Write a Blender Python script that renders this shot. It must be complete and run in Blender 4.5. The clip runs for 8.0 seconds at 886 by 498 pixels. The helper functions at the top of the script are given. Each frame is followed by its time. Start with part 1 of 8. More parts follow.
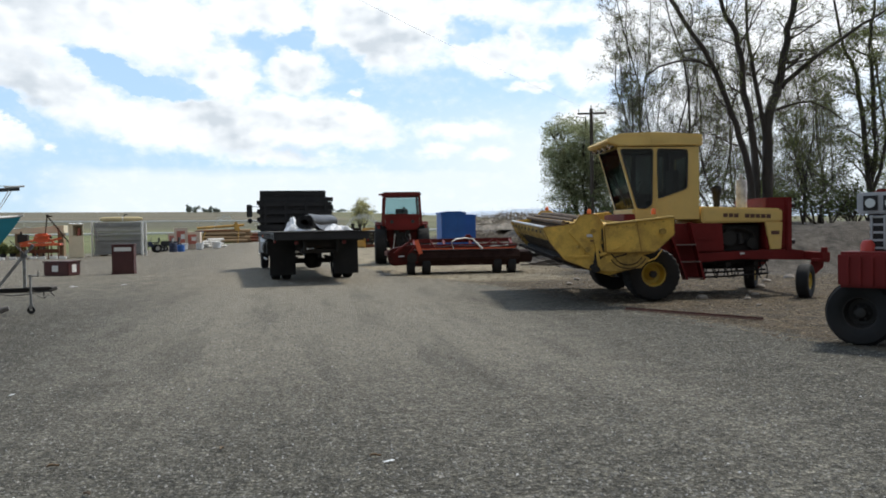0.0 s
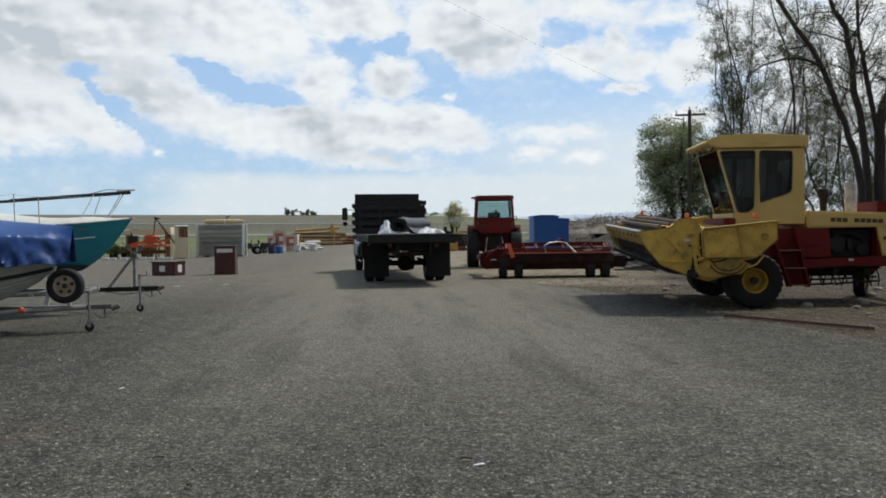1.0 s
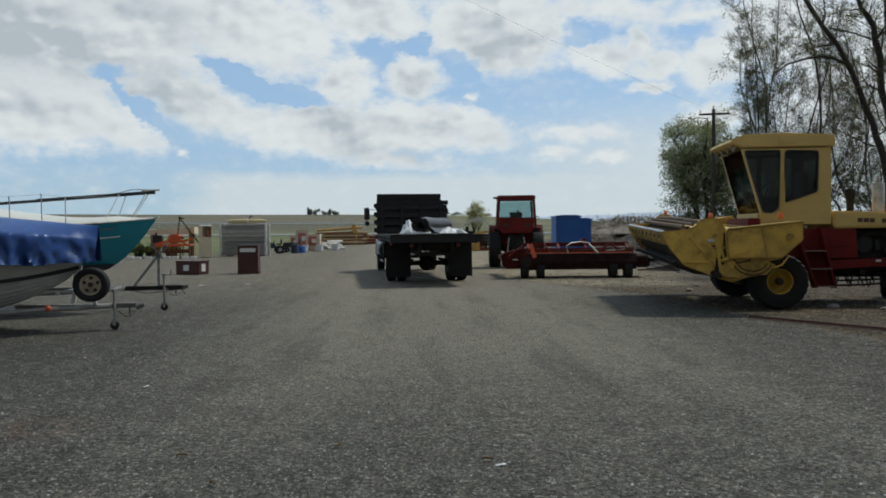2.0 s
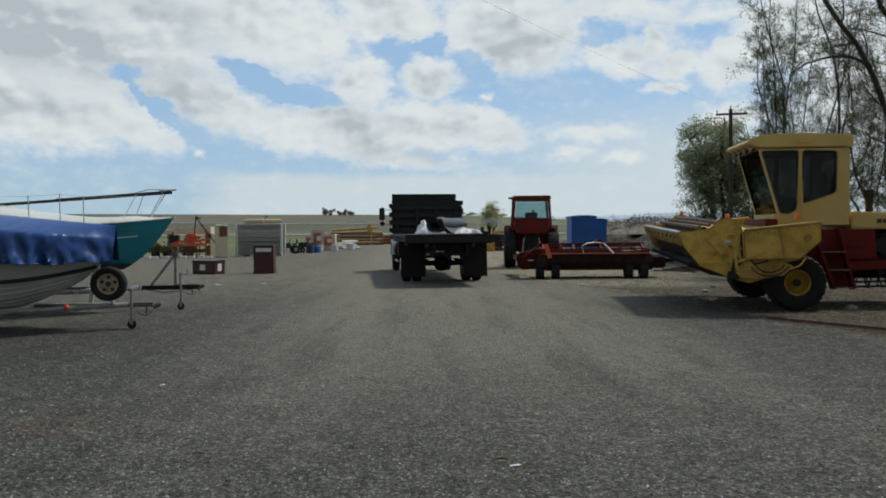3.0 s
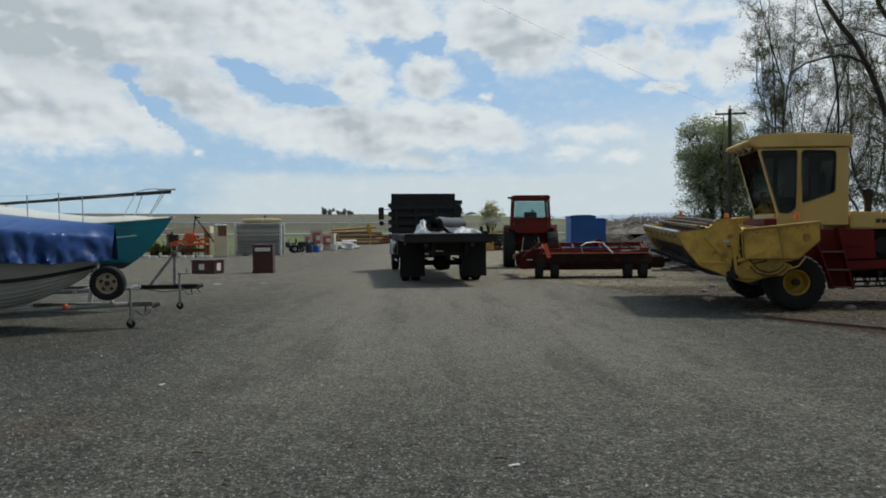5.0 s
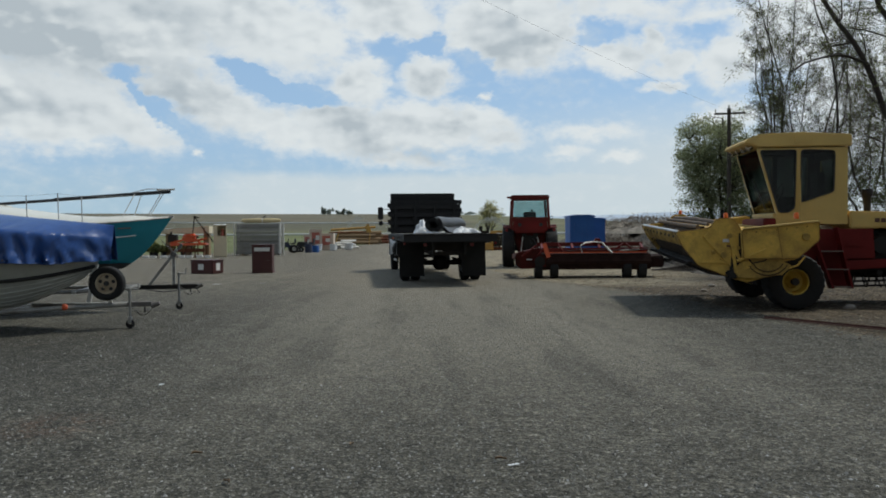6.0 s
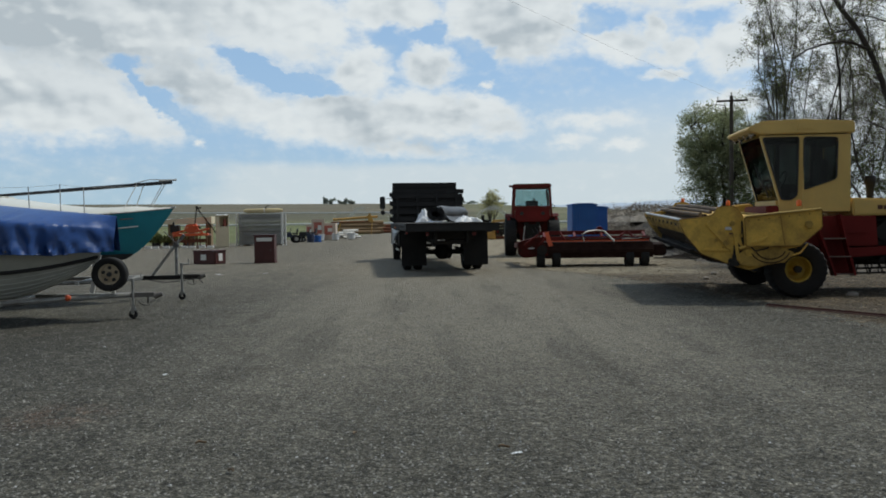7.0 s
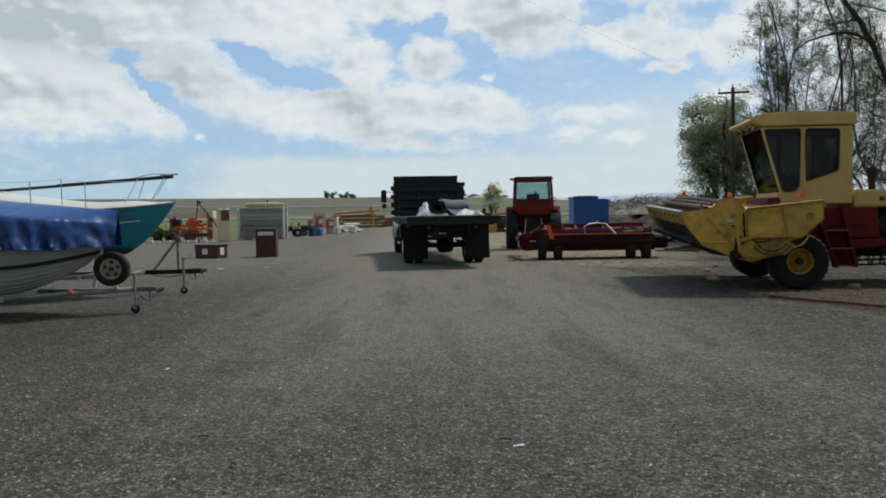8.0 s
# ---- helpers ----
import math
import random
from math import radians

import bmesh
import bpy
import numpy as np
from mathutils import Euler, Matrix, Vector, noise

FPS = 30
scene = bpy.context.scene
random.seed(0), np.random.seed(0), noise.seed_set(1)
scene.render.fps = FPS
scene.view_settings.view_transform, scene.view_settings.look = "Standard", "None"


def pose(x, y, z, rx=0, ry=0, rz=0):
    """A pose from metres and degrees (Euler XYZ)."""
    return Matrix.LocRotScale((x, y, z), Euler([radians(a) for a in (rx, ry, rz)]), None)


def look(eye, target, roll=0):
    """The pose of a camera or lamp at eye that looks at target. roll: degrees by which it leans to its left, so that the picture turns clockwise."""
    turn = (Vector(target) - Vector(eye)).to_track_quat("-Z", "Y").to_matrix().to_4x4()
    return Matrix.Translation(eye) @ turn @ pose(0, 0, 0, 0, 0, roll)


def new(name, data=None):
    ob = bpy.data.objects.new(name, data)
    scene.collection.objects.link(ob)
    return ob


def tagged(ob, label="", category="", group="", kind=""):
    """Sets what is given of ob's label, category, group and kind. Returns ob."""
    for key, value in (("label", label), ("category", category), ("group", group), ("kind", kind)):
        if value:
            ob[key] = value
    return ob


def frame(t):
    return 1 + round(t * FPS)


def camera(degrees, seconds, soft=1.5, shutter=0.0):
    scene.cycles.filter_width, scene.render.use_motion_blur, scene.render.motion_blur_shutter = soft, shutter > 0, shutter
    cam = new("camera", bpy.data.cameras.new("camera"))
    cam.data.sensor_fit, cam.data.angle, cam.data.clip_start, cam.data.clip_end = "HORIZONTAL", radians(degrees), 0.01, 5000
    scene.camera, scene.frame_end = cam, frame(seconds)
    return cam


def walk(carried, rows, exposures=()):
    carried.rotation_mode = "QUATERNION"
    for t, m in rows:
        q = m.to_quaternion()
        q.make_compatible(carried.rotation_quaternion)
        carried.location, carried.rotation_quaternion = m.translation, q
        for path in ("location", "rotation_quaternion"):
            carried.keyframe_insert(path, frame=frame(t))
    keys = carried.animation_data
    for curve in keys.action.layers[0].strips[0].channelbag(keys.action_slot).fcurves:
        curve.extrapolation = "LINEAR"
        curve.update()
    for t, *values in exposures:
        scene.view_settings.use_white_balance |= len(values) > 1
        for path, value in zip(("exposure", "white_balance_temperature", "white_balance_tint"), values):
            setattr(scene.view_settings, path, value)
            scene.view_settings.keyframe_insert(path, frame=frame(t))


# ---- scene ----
EYE = Vector((0.0, 0.0, 1.42))
cam = camera(56.5, 8.0, soft=1.8)
# seconds, yaw, pitch, roll in degrees: a hand-held camera that turns on the spot
PATH = [
    (0.0, -8.891, -1.596, 0.951),
    (0.2, -8.052, -1.596, 0.818),
    (0.5, -5.840, -1.806, 1.191),
    (0.7, -4.085, -1.405, 0.908),
    (1.0, -2.491, -1.268, 0.682),
    (1.2, -2.551, -1.324, 0.548),
    (1.5, -2.045, -1.326, 0.627),
    (1.7, -1.930, -1.321, 0.598),
    (2.0, -0.983, -1.258, 0.606),
    (2.2, -0.450, -1.285, 0.560),
    (3.3, 0.070, -1.223, 0.504),
    (3.5, 0.011, -1.287, 0.500),
    (4.0, 0.093, -1.205, 0.556),
    (4.5, 0.039, -1.201, 0.566),
    (4.7, -0.005, -1.240, 0.486),
    (5.8, 0.012, -1.279, 0.479),
    (6.0, -0.042, -1.277, 0.520),
    (6.5, 0.001, -1.217, 0.520),
    (6.8, 0.020, -1.223, 0.600),
    (7.0, 0.119, -2.026, 0.812),
    (7.2, 0.305, -2.795, 0.950),
    (7.3, 0.174, -2.470, 0.900),
    (7.5, 0.235, -2.505, 1.091),
    (7.7, 0.178, -2.449, 0.905),
    (8.0, 0.227, -2.490, 1.045),
]


def aim(yaw, pitch, roll):
    y, p = radians(yaw), radians(pitch)
    way = Vector((-math.sin(y) * math.cos(p), math.cos(y) * math.cos(p), math.sin(p)))
    return look(EYE, EYE + way, -roll)


# the camera's own exposure and white balance settle as it turns
EXPOSURES = [(0.0, 0.48, 6600, 8), (0.5, 0.36, 6600, 8), (1.0, 0.13, 6580, 7), (2.0, -0.11, 6500, 4), (6.8, -0.11, 6480, 4), (7.3, -0.05, 6480, 4), (8.0, -0.03, 6480, 4)]
walk(cam, [(t, aim(y, p, r)) for t, y, p, r in PATH], EXPOSURES)
# ---- sky and sun ----
SUN_AZ, SUN_EL = radians(60), radians(57)
SKY_GAIN = 0.10

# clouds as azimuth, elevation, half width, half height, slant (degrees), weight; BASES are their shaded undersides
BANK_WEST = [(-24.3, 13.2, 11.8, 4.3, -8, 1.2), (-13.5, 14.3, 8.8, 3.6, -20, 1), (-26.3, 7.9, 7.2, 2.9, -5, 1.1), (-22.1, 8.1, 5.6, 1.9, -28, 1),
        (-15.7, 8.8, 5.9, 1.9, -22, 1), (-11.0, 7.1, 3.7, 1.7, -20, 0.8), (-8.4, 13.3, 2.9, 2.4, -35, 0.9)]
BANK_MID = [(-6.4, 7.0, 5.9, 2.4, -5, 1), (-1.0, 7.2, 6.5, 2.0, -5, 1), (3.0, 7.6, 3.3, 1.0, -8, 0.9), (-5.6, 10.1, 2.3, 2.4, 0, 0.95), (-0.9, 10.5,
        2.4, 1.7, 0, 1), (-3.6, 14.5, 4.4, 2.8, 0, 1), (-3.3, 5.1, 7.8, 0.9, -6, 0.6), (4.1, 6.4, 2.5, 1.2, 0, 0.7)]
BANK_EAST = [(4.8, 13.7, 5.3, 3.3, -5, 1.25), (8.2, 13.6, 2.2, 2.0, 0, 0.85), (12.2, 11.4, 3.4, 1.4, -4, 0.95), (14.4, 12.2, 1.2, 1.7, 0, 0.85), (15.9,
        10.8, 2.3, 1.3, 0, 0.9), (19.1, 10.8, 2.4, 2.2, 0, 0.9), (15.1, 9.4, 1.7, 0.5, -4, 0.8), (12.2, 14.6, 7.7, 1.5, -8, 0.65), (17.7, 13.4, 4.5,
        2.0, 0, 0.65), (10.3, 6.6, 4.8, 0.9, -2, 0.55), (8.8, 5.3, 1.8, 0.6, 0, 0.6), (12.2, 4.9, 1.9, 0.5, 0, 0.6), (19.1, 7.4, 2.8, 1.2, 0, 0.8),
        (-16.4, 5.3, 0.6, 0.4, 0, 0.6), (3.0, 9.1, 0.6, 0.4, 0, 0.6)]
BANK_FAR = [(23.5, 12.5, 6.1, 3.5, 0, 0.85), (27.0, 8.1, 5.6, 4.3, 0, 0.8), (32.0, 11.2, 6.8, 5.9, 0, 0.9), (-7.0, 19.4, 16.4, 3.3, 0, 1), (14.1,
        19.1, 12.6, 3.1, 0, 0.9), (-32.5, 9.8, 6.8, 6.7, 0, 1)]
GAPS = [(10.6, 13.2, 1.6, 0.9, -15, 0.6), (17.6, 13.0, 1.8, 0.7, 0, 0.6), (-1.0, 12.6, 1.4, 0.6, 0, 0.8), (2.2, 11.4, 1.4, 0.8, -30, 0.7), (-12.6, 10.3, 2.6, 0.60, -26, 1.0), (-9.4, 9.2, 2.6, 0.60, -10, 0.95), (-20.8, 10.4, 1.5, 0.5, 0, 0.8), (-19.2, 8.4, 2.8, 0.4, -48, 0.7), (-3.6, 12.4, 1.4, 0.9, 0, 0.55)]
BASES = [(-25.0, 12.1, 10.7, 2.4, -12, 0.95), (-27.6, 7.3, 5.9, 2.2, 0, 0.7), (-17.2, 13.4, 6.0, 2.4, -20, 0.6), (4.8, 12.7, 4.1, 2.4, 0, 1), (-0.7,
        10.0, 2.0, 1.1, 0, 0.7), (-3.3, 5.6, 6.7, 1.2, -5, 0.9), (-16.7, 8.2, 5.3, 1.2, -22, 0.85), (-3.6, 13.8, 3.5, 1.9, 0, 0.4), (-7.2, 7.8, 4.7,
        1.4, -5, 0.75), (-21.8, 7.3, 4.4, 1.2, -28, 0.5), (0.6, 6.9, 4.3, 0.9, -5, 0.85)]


def build_world():
    w = bpy.data.worlds.new("sky")
    w.use_nodes = True
    scene.world = w
    nt = w.node_tree
    nt.nodes.clear()
    N, L = nt.nodes.new, nt.links.new

    def math_(op, a, b=None, c=None, clamp=False):
        n = N("ShaderNodeMath")
        n.operation, n.use_clamp = op, clamp
        for i, q in enumerate((a, b, c)):
            if q is None:
                continue
            if isinstance(q, (int, float)):
                n.inputs[i].default_value = q
            else:
                L(q, n.inputs[i])
        return n.outputs[0]

    def ramp(v, lo, hi, to0=0.0, to1=1.0):
        n = N("ShaderNodeMapRange")
        n.interpolation_type = "SMOOTHSTEP"
        L(v, n.inputs[0])
        for i, q in enumerate((lo, hi, to0, to1)):
            n.inputs[1 + i].default_value = q
        return n.outputs[0]

    def noise_(vec, scale, detail, rough=0.55, distortion=0.0):
        n = N("ShaderNodeTexNoise")
        n.inputs["Scale"].default_value, n.inputs["Detail"].default_value = scale, detail
        n.inputs["Roughness"].default_value, n.inputs["Distortion"].default_value = rough, distortion
        L(vec, n.inputs["Vector"])
        return n

    def mix(f, a, b):
        n = N("ShaderNodeMix")
        n.data_type = "RGBA"
        for sock, q in ((n.inputs[0], f), (n.inputs[6], a), (n.inputs[7], b)):
            if isinstance(q, (int, float)):
                sock.default_value = q
            elif isinstance(q, tuple):
                sock.default_value = (*q, 1)
            else:
                L(q, sock)
        return n.outputs[2]

    tc = N("ShaderNodeTexCoord")
    sep = N("ShaderNodeSeparateXYZ")
    L(tc.outputs["Generated"], sep.inputs[0])
    az = math_("MULTIPLY", math_("ARCTAN2", sep.outputs[0], sep.outputs[1]), 57.2958)
    el = math_("MULTIPLY", math_("ARCSINE", sep.outputs[2]), 57.2958)
    pos = N("ShaderNodeCombineXYZ")
    L(az, pos.inputs[0]), L(el, pos.inputs[1])
    # billowing: push the outlines about with noise
    flat = N("ShaderNodeVectorMath")
    flat.operation = "MULTIPLY"
    L(pos.outputs[0], flat.inputs[0])
    flat.inputs[1].default_value = (1.0, 1.5, 1.0)
    wob = noise_(flat.outputs[0], 0.42, 5.0, 0.6)
    sub = N("ShaderNodeVectorMath")
    sub.operation = "SUBTRACT"
    L(wob.outputs["Color"], sub.inputs[0])
    sub.inputs[1].default_value = (0.5, 0.5, 0.5)
    amp = N("ShaderNodeVectorMath")
    amp.operation = "MULTIPLY"
    L(sub.outputs[0], amp.inputs[0])
    amp.inputs[1].default_value = (2.4, 1.5, 0.0)
    wob2 = noise_(flat.outputs[0], 1.2, 4.0, 0.5)
    sub2 = N("ShaderNodeVectorMath")
    sub2.operation = "SUBTRACT"
    L(wob2.outputs["Color"], sub2.inputs[0])
    sub2.inputs[1].default_value = (0.5, 0.5, 0.5)
    amp2 = N("ShaderNodeVectorMath")
    amp2.operation = "MULTIPLY_ADD"
    L(sub2.outputs[0], amp2.inputs[0])
    amp2.inputs[1].default_value = (1.1, 0.8, 0.0)
    L(amp.outputs[0], amp2.inputs[2])
    add = N("ShaderNodeVectorMath")
    L(pos.outputs[0], add.inputs[0]), L(amp2.outputs[0], add.inputs[1])

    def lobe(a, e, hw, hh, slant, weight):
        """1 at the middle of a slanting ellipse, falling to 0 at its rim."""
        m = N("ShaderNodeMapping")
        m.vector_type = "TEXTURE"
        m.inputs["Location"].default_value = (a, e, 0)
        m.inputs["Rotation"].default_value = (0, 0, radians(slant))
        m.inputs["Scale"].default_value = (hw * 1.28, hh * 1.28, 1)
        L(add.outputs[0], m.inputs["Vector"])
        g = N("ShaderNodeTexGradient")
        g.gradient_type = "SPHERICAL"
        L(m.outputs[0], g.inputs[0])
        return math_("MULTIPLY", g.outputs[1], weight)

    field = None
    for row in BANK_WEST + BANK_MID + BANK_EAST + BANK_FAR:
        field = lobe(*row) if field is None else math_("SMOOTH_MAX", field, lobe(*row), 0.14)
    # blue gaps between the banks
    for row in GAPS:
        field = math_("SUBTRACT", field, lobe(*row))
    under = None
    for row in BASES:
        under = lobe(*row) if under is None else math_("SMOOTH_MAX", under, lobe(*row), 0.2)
    # the rest of the sky, all round and overhead
    wide = noise_(tc.outputs["Generated"], 3.2, 6.0, 0.6)
    wide_v = ramp(wide.outputs["Fac"], 0.46, 0.70)
    behind = ramp(sep.outputs[1], 0.05, -0.45)
    wide_v = math_("MULTIPLY", wide_v, math_("SUBTRACT", 1.0, math_("MULTIPLY", behind, 0.3)))
    away = math_("MAXIMUM", ramp(math_("ABSOLUTE", az), 34, 50), ramp(el, 19, 26))
    field = math_("MAXIMUM", field, math_("MULTIPLY", wide_v, away))
    fine = noise_(flat.outputs[0], 0.75, 7.0, 0.58)
    field = math_("ADD", field, math_("MULTIPLY", math_("SUBTRACT", fine.outputs["Fac"], 0.5), 0.62))
    mask = ramp(field, 0.06, 0.56)
    # billows: lit on the side of the sun, grey on the other
    toward = N("ShaderNodeVectorMath")
    L(flat.outputs[0], toward.inputs[0])
    toward.inputs[1].default_value = (0.45, 0.8, 0.0)
    lit = None
    for sc, wgt in ((0.20, 1.3), (0.45, 0.8), (1.1, 0.22)):
        d = math_("MULTIPLY", math_("SUBTRACT", noise_(flat.outputs[0], sc, 2.0, 0.45).outputs["Fac"], noise_(toward.outputs[0], sc, 2.0, 0.45).outputs["Fac"]), wgt)
        lit = d if lit is None else math_("ADD", lit, d)
    # thin veil low down, and wisps
    wisp = noise_(flat.outputs[0], 0.16, 6.0, 0.65)
    top = math_("ADD", el, math_("MULTIPLY", wisp.outputs["Fac"], 1.6))
    veil = math_("MULTIPLY", ramp(top, 5.2, 4.3), ramp(math_("ADD", az, math_("MULTIPLY", wisp.outputs["Fac"], 8.0)), -15, -9))
    side = math_("MULTIPLY", ramp(az, -2, 16), ramp(el, 10.0, 4.5))
    veil = math_("MAXIMUM", math_("MULTIPLY", veil, 0.80), math_("MULTIPLY", ramp(wisp.outputs["Fac"], 0.48, 0.74), 0.45))
    veil = math_("MAXIMUM", veil, math_("MULTIPLY", side, 0.80))
    low = ramp(el, 5.5, 0.0)
    # colours
    sky = N("ShaderNodeTexSky")
    sky.sky_type, sky.sun_disc = "NISHITA", False
    sky.sun_elevation, sky.sun_rotation = SUN_EL, SUN_AZ
    sky.altitude, sky.air_density, sky.dust_density = 300, 1.0, 1.5
    tint = N("ShaderNodeMix")
    tint.data_type, tint.blend_type = "RGBA", "MULTIPLY"
    tint.inputs[0].default_value = 1.0
    L(sky.outputs[0], tint.inputs[6])
    tint.inputs[7].default_value = (*SKY_TINT, 1)
    blue = mix(0.6, tint.outputs[2], (3.8, 5.8, 9.0))
    blue = mix(math_("MULTIPLY", low, 0.75), blue, (4.6, 6.2, 7.4))
    shade = noise_(flat.outputs[0], 0.24, 3.0, 0.45)
    core = math_("MULTIPLY", ramp(field, 0.25, 0.9), ramp(math_("SUBTRACT", shade.outputs["Fac"], math_("MULTIPLY", lit, 0.7)), 0.35, 0.85))
    deep = math_("MULTIPLY", ramp(under, 0.0, 1.0), ramp(math_("SUBTRACT", shade.outputs["Fac"], math_("MULTIPLY", lit, 0.4)), 0.05, 0.80))
    core = math_("ADD", math_("MULTIPLY", core, 0.75), math_("MULTIPLY", deep, 0.95), clamp=True)
    core = math_("ADD", core, math_("MULTIPLY", math_("MULTIPLY", ramp(az, -9, -27), ramp(el, 5, 12)), 0.30), clamp=True)
    cloud = mix(core, (8.1, 8.3, 8.65), (4.9, 5.35, 5.9))
    cloud = mix(math_("MULTIPLY", ramp(lit, 0.03, 0.30), 0.5), cloud, (8.5, 8.65, 8.85))
    out = mix(math_("MULTIPLY", veil, 1.0), blue, (6.8, 7.3, 7.8))
    out = mix(math_("MULTIPLY", mask, 0.96), out, cloud)
    # an added dark cloud over the unseen rear sky, put there to cut fill
    out = mix(math_("MULTIPLY", behind, 0.85), out, (2.3, 2.4, 2.5))
    bg = N("ShaderNodeBackground")
    bg.inputs["Strength"].default_value = SKY_GAIN
    L(out, bg.inputs["Color"])
    o = N("ShaderNodeOutputWorld")
    L(bg.outputs[0], o.inputs["Surface"])


SKY_TINT = (1.1, 1.1, 1.1)
build_world()

sun = new("sun", bpy.data.lights.new("sun", "SUN"))
sun.data.energy, sun.data.angle, sun.data.color = 2.7, radians(7.0), (1.0, 0.95, 0.88)
sun.matrix_basis = look(Vector((math.sin(SUN_AZ) * math.cos(SUN_EL), math.cos(SUN_AZ) * math.cos(SUN_EL), math.sin(SUN_EL))) * 60, (0, 0, 0))
# ---- materials ----
def mat(name, color, rough=0.6, metal=0.0, var=0.18, scale=2.0, bump=0.15, grain=90.0, dirt=0.0, dirt_color=(0.16, 0.13, 0.10), dirt_scale=1.3,
        coat=0.0, alpha=1.0, transmission=0.0, spec=0.5, per_piece=0.0, stretch=(1, 1, 1)):
    """A painted, wooden, metal or rubber surface: large patches, fine grain, optional dirt, small bumps."""
    m = bpy.data.materials.new(name)
    m.use_nodes = True
    nt = m.node_tree
    N, L = nt.nodes.new, nt.links.new
    b = nt.nodes["Principled BSDF"]
    tc = N("ShaderNodeTexCoord")
    mp = N("ShaderNodeMapping")
    mp.inputs["Scale"].default_value = stretch
    L(tc.outputs["Object"], mp.inputs[0])

    def noise_(s, d, r=0.6):
        n = N("ShaderNodeTexNoise")
        n.inputs["Scale"].default_value, n.inputs["Detail"].default_value, n.inputs["Roughness"].default_value = s, d, r
        L(mp.outputs[0], n.inputs["Vector"])
        return n.outputs["Fac"]

    def rng(v, a, c, d, e):
        n = N("ShaderNodeMapRange")
        L(v, n.inputs[0])
        for i, q in enumerate((a, c, d, e)):
            n.inputs[1 + i].default_value = q
        return n.outputs[0]

    def mul(a, c):
        n = N("ShaderNodeMath")
        n.operation = "MULTIPLY"
        for i, q in enumerate((a, c)):
            if isinstance(q, (int, float)):
                n.inputs[i].default_value = q
            else:
                L(q, n.inputs[i])
        return n.outputs[0]

    big, fine = noise_(scale, 4.0), noise_(grain, 3.0)
    val = mul(rng(big, 0.25, 0.75, 1 - var, 1 + var), rng(fine, 0.2, 0.8, 1 - var * 0.6, 1 + var * 0.6))
    if per_piece:
        info = N("ShaderNodeObjectInfo")
        val = mul(val, rng(info.outputs["Random"], 0, 1, 1 - per_piece, 1 + per_piece))
    col = N("ShaderNodeMix")
    col.data_type, col.blend_type = "RGBA", "MULTIPLY"
    col.inputs[0].default_value = 1.0
    col.inputs[6].default_value = (*color, 1)
    grey = N("ShaderNodeCombineXYZ")
    for i in range(3):
        L(val, grey.inputs[i])
    L(grey.outputs[0], col.inputs[7])
    out = col.outputs[2]
    if dirt:
        d = rng(noise_(dirt_scale, 8.0, 0.7), 0.62 - dirt * 0.35, 0.80 - dirt * 0.2, 0, min(1, dirt * 1.6))
        mx = N("ShaderNodeMix")
        mx.data_type = "RGBA"
        L(d, mx.inputs[0]), L(out, mx.inputs[6])
        mx.inputs[7].default_value = (*dirt_color, 1)
        out = mx.outputs[2]
        rr = rng(d, 0, 1, rough, min(1, rough + 0.3))
        L(rr, b.inputs["Roughness"])
    else:
        L(rng(big, 0.3, 0.7, max(0.02, rough - 0.08), min(1, rough + 0.08)), b.inputs["Roughness"])
    L(out, b.inputs["Base Color"])
    b.inputs["Metallic"].default_value = metal
    b.inputs["Specular IOR Level"].default_value = spec
    b.inputs["Coat Weight"].default_value = coat
    b.inputs["Alpha"].default_value = alpha
    b.inputs["Transmission Weight"].default_value = transmission
    if bump:
        bp = N("ShaderNodeBump")
        bp.inputs["Strength"].default_value, bp.inputs["Distance"].default_value = bump, 0.01
        L(fine, bp.inputs["Height"])
        L(bp.outputs[0], b.inputs["Normal"])
    return m


def glass_mat(name, tint=(0.75, 0.85, 0.85), clear=0.7):
    m = bpy.data.materials.new(name)
    m.use_nodes = True
    nt = m.node_tree
    N, L = nt.nodes.new, nt.links.new
    tr = N("ShaderNodeBsdfTransparent")
    tr.inputs[0].default_value = (*[c * clear for c in tint], 1)
    gl = N("ShaderNodeBsdfGlossy")
    gl.inputs["Roughness"].default_value = 0.03
    fr = N("ShaderNodeLayerWeight")
    fr.inputs[0].default_value = 0.5
    pw = N("ShaderNodeMath")
    pw.operation = "POWER"
    pw.inputs[1].default_value = 4.0
    L(fr.outputs["Facing"], pw.inputs[0])
    sc = N("ShaderNodeMath")
    sc.operation = "MULTIPLY_ADD"
    sc.inputs[1].default_value, sc.inputs[2].default_value = 0.25, 0.025
    L(pw.outputs[0], sc.inputs[0])
    mx = N("ShaderNodeMixShader")
    L(sc.outputs[0], mx.inputs[0]), L(tr.outputs[0], mx.inputs[1]), L(gl.outputs[0], mx.inputs[2])
    L(mx.outputs[0], nt.nodes["Material Output"].inputs["Surface"])
    return m


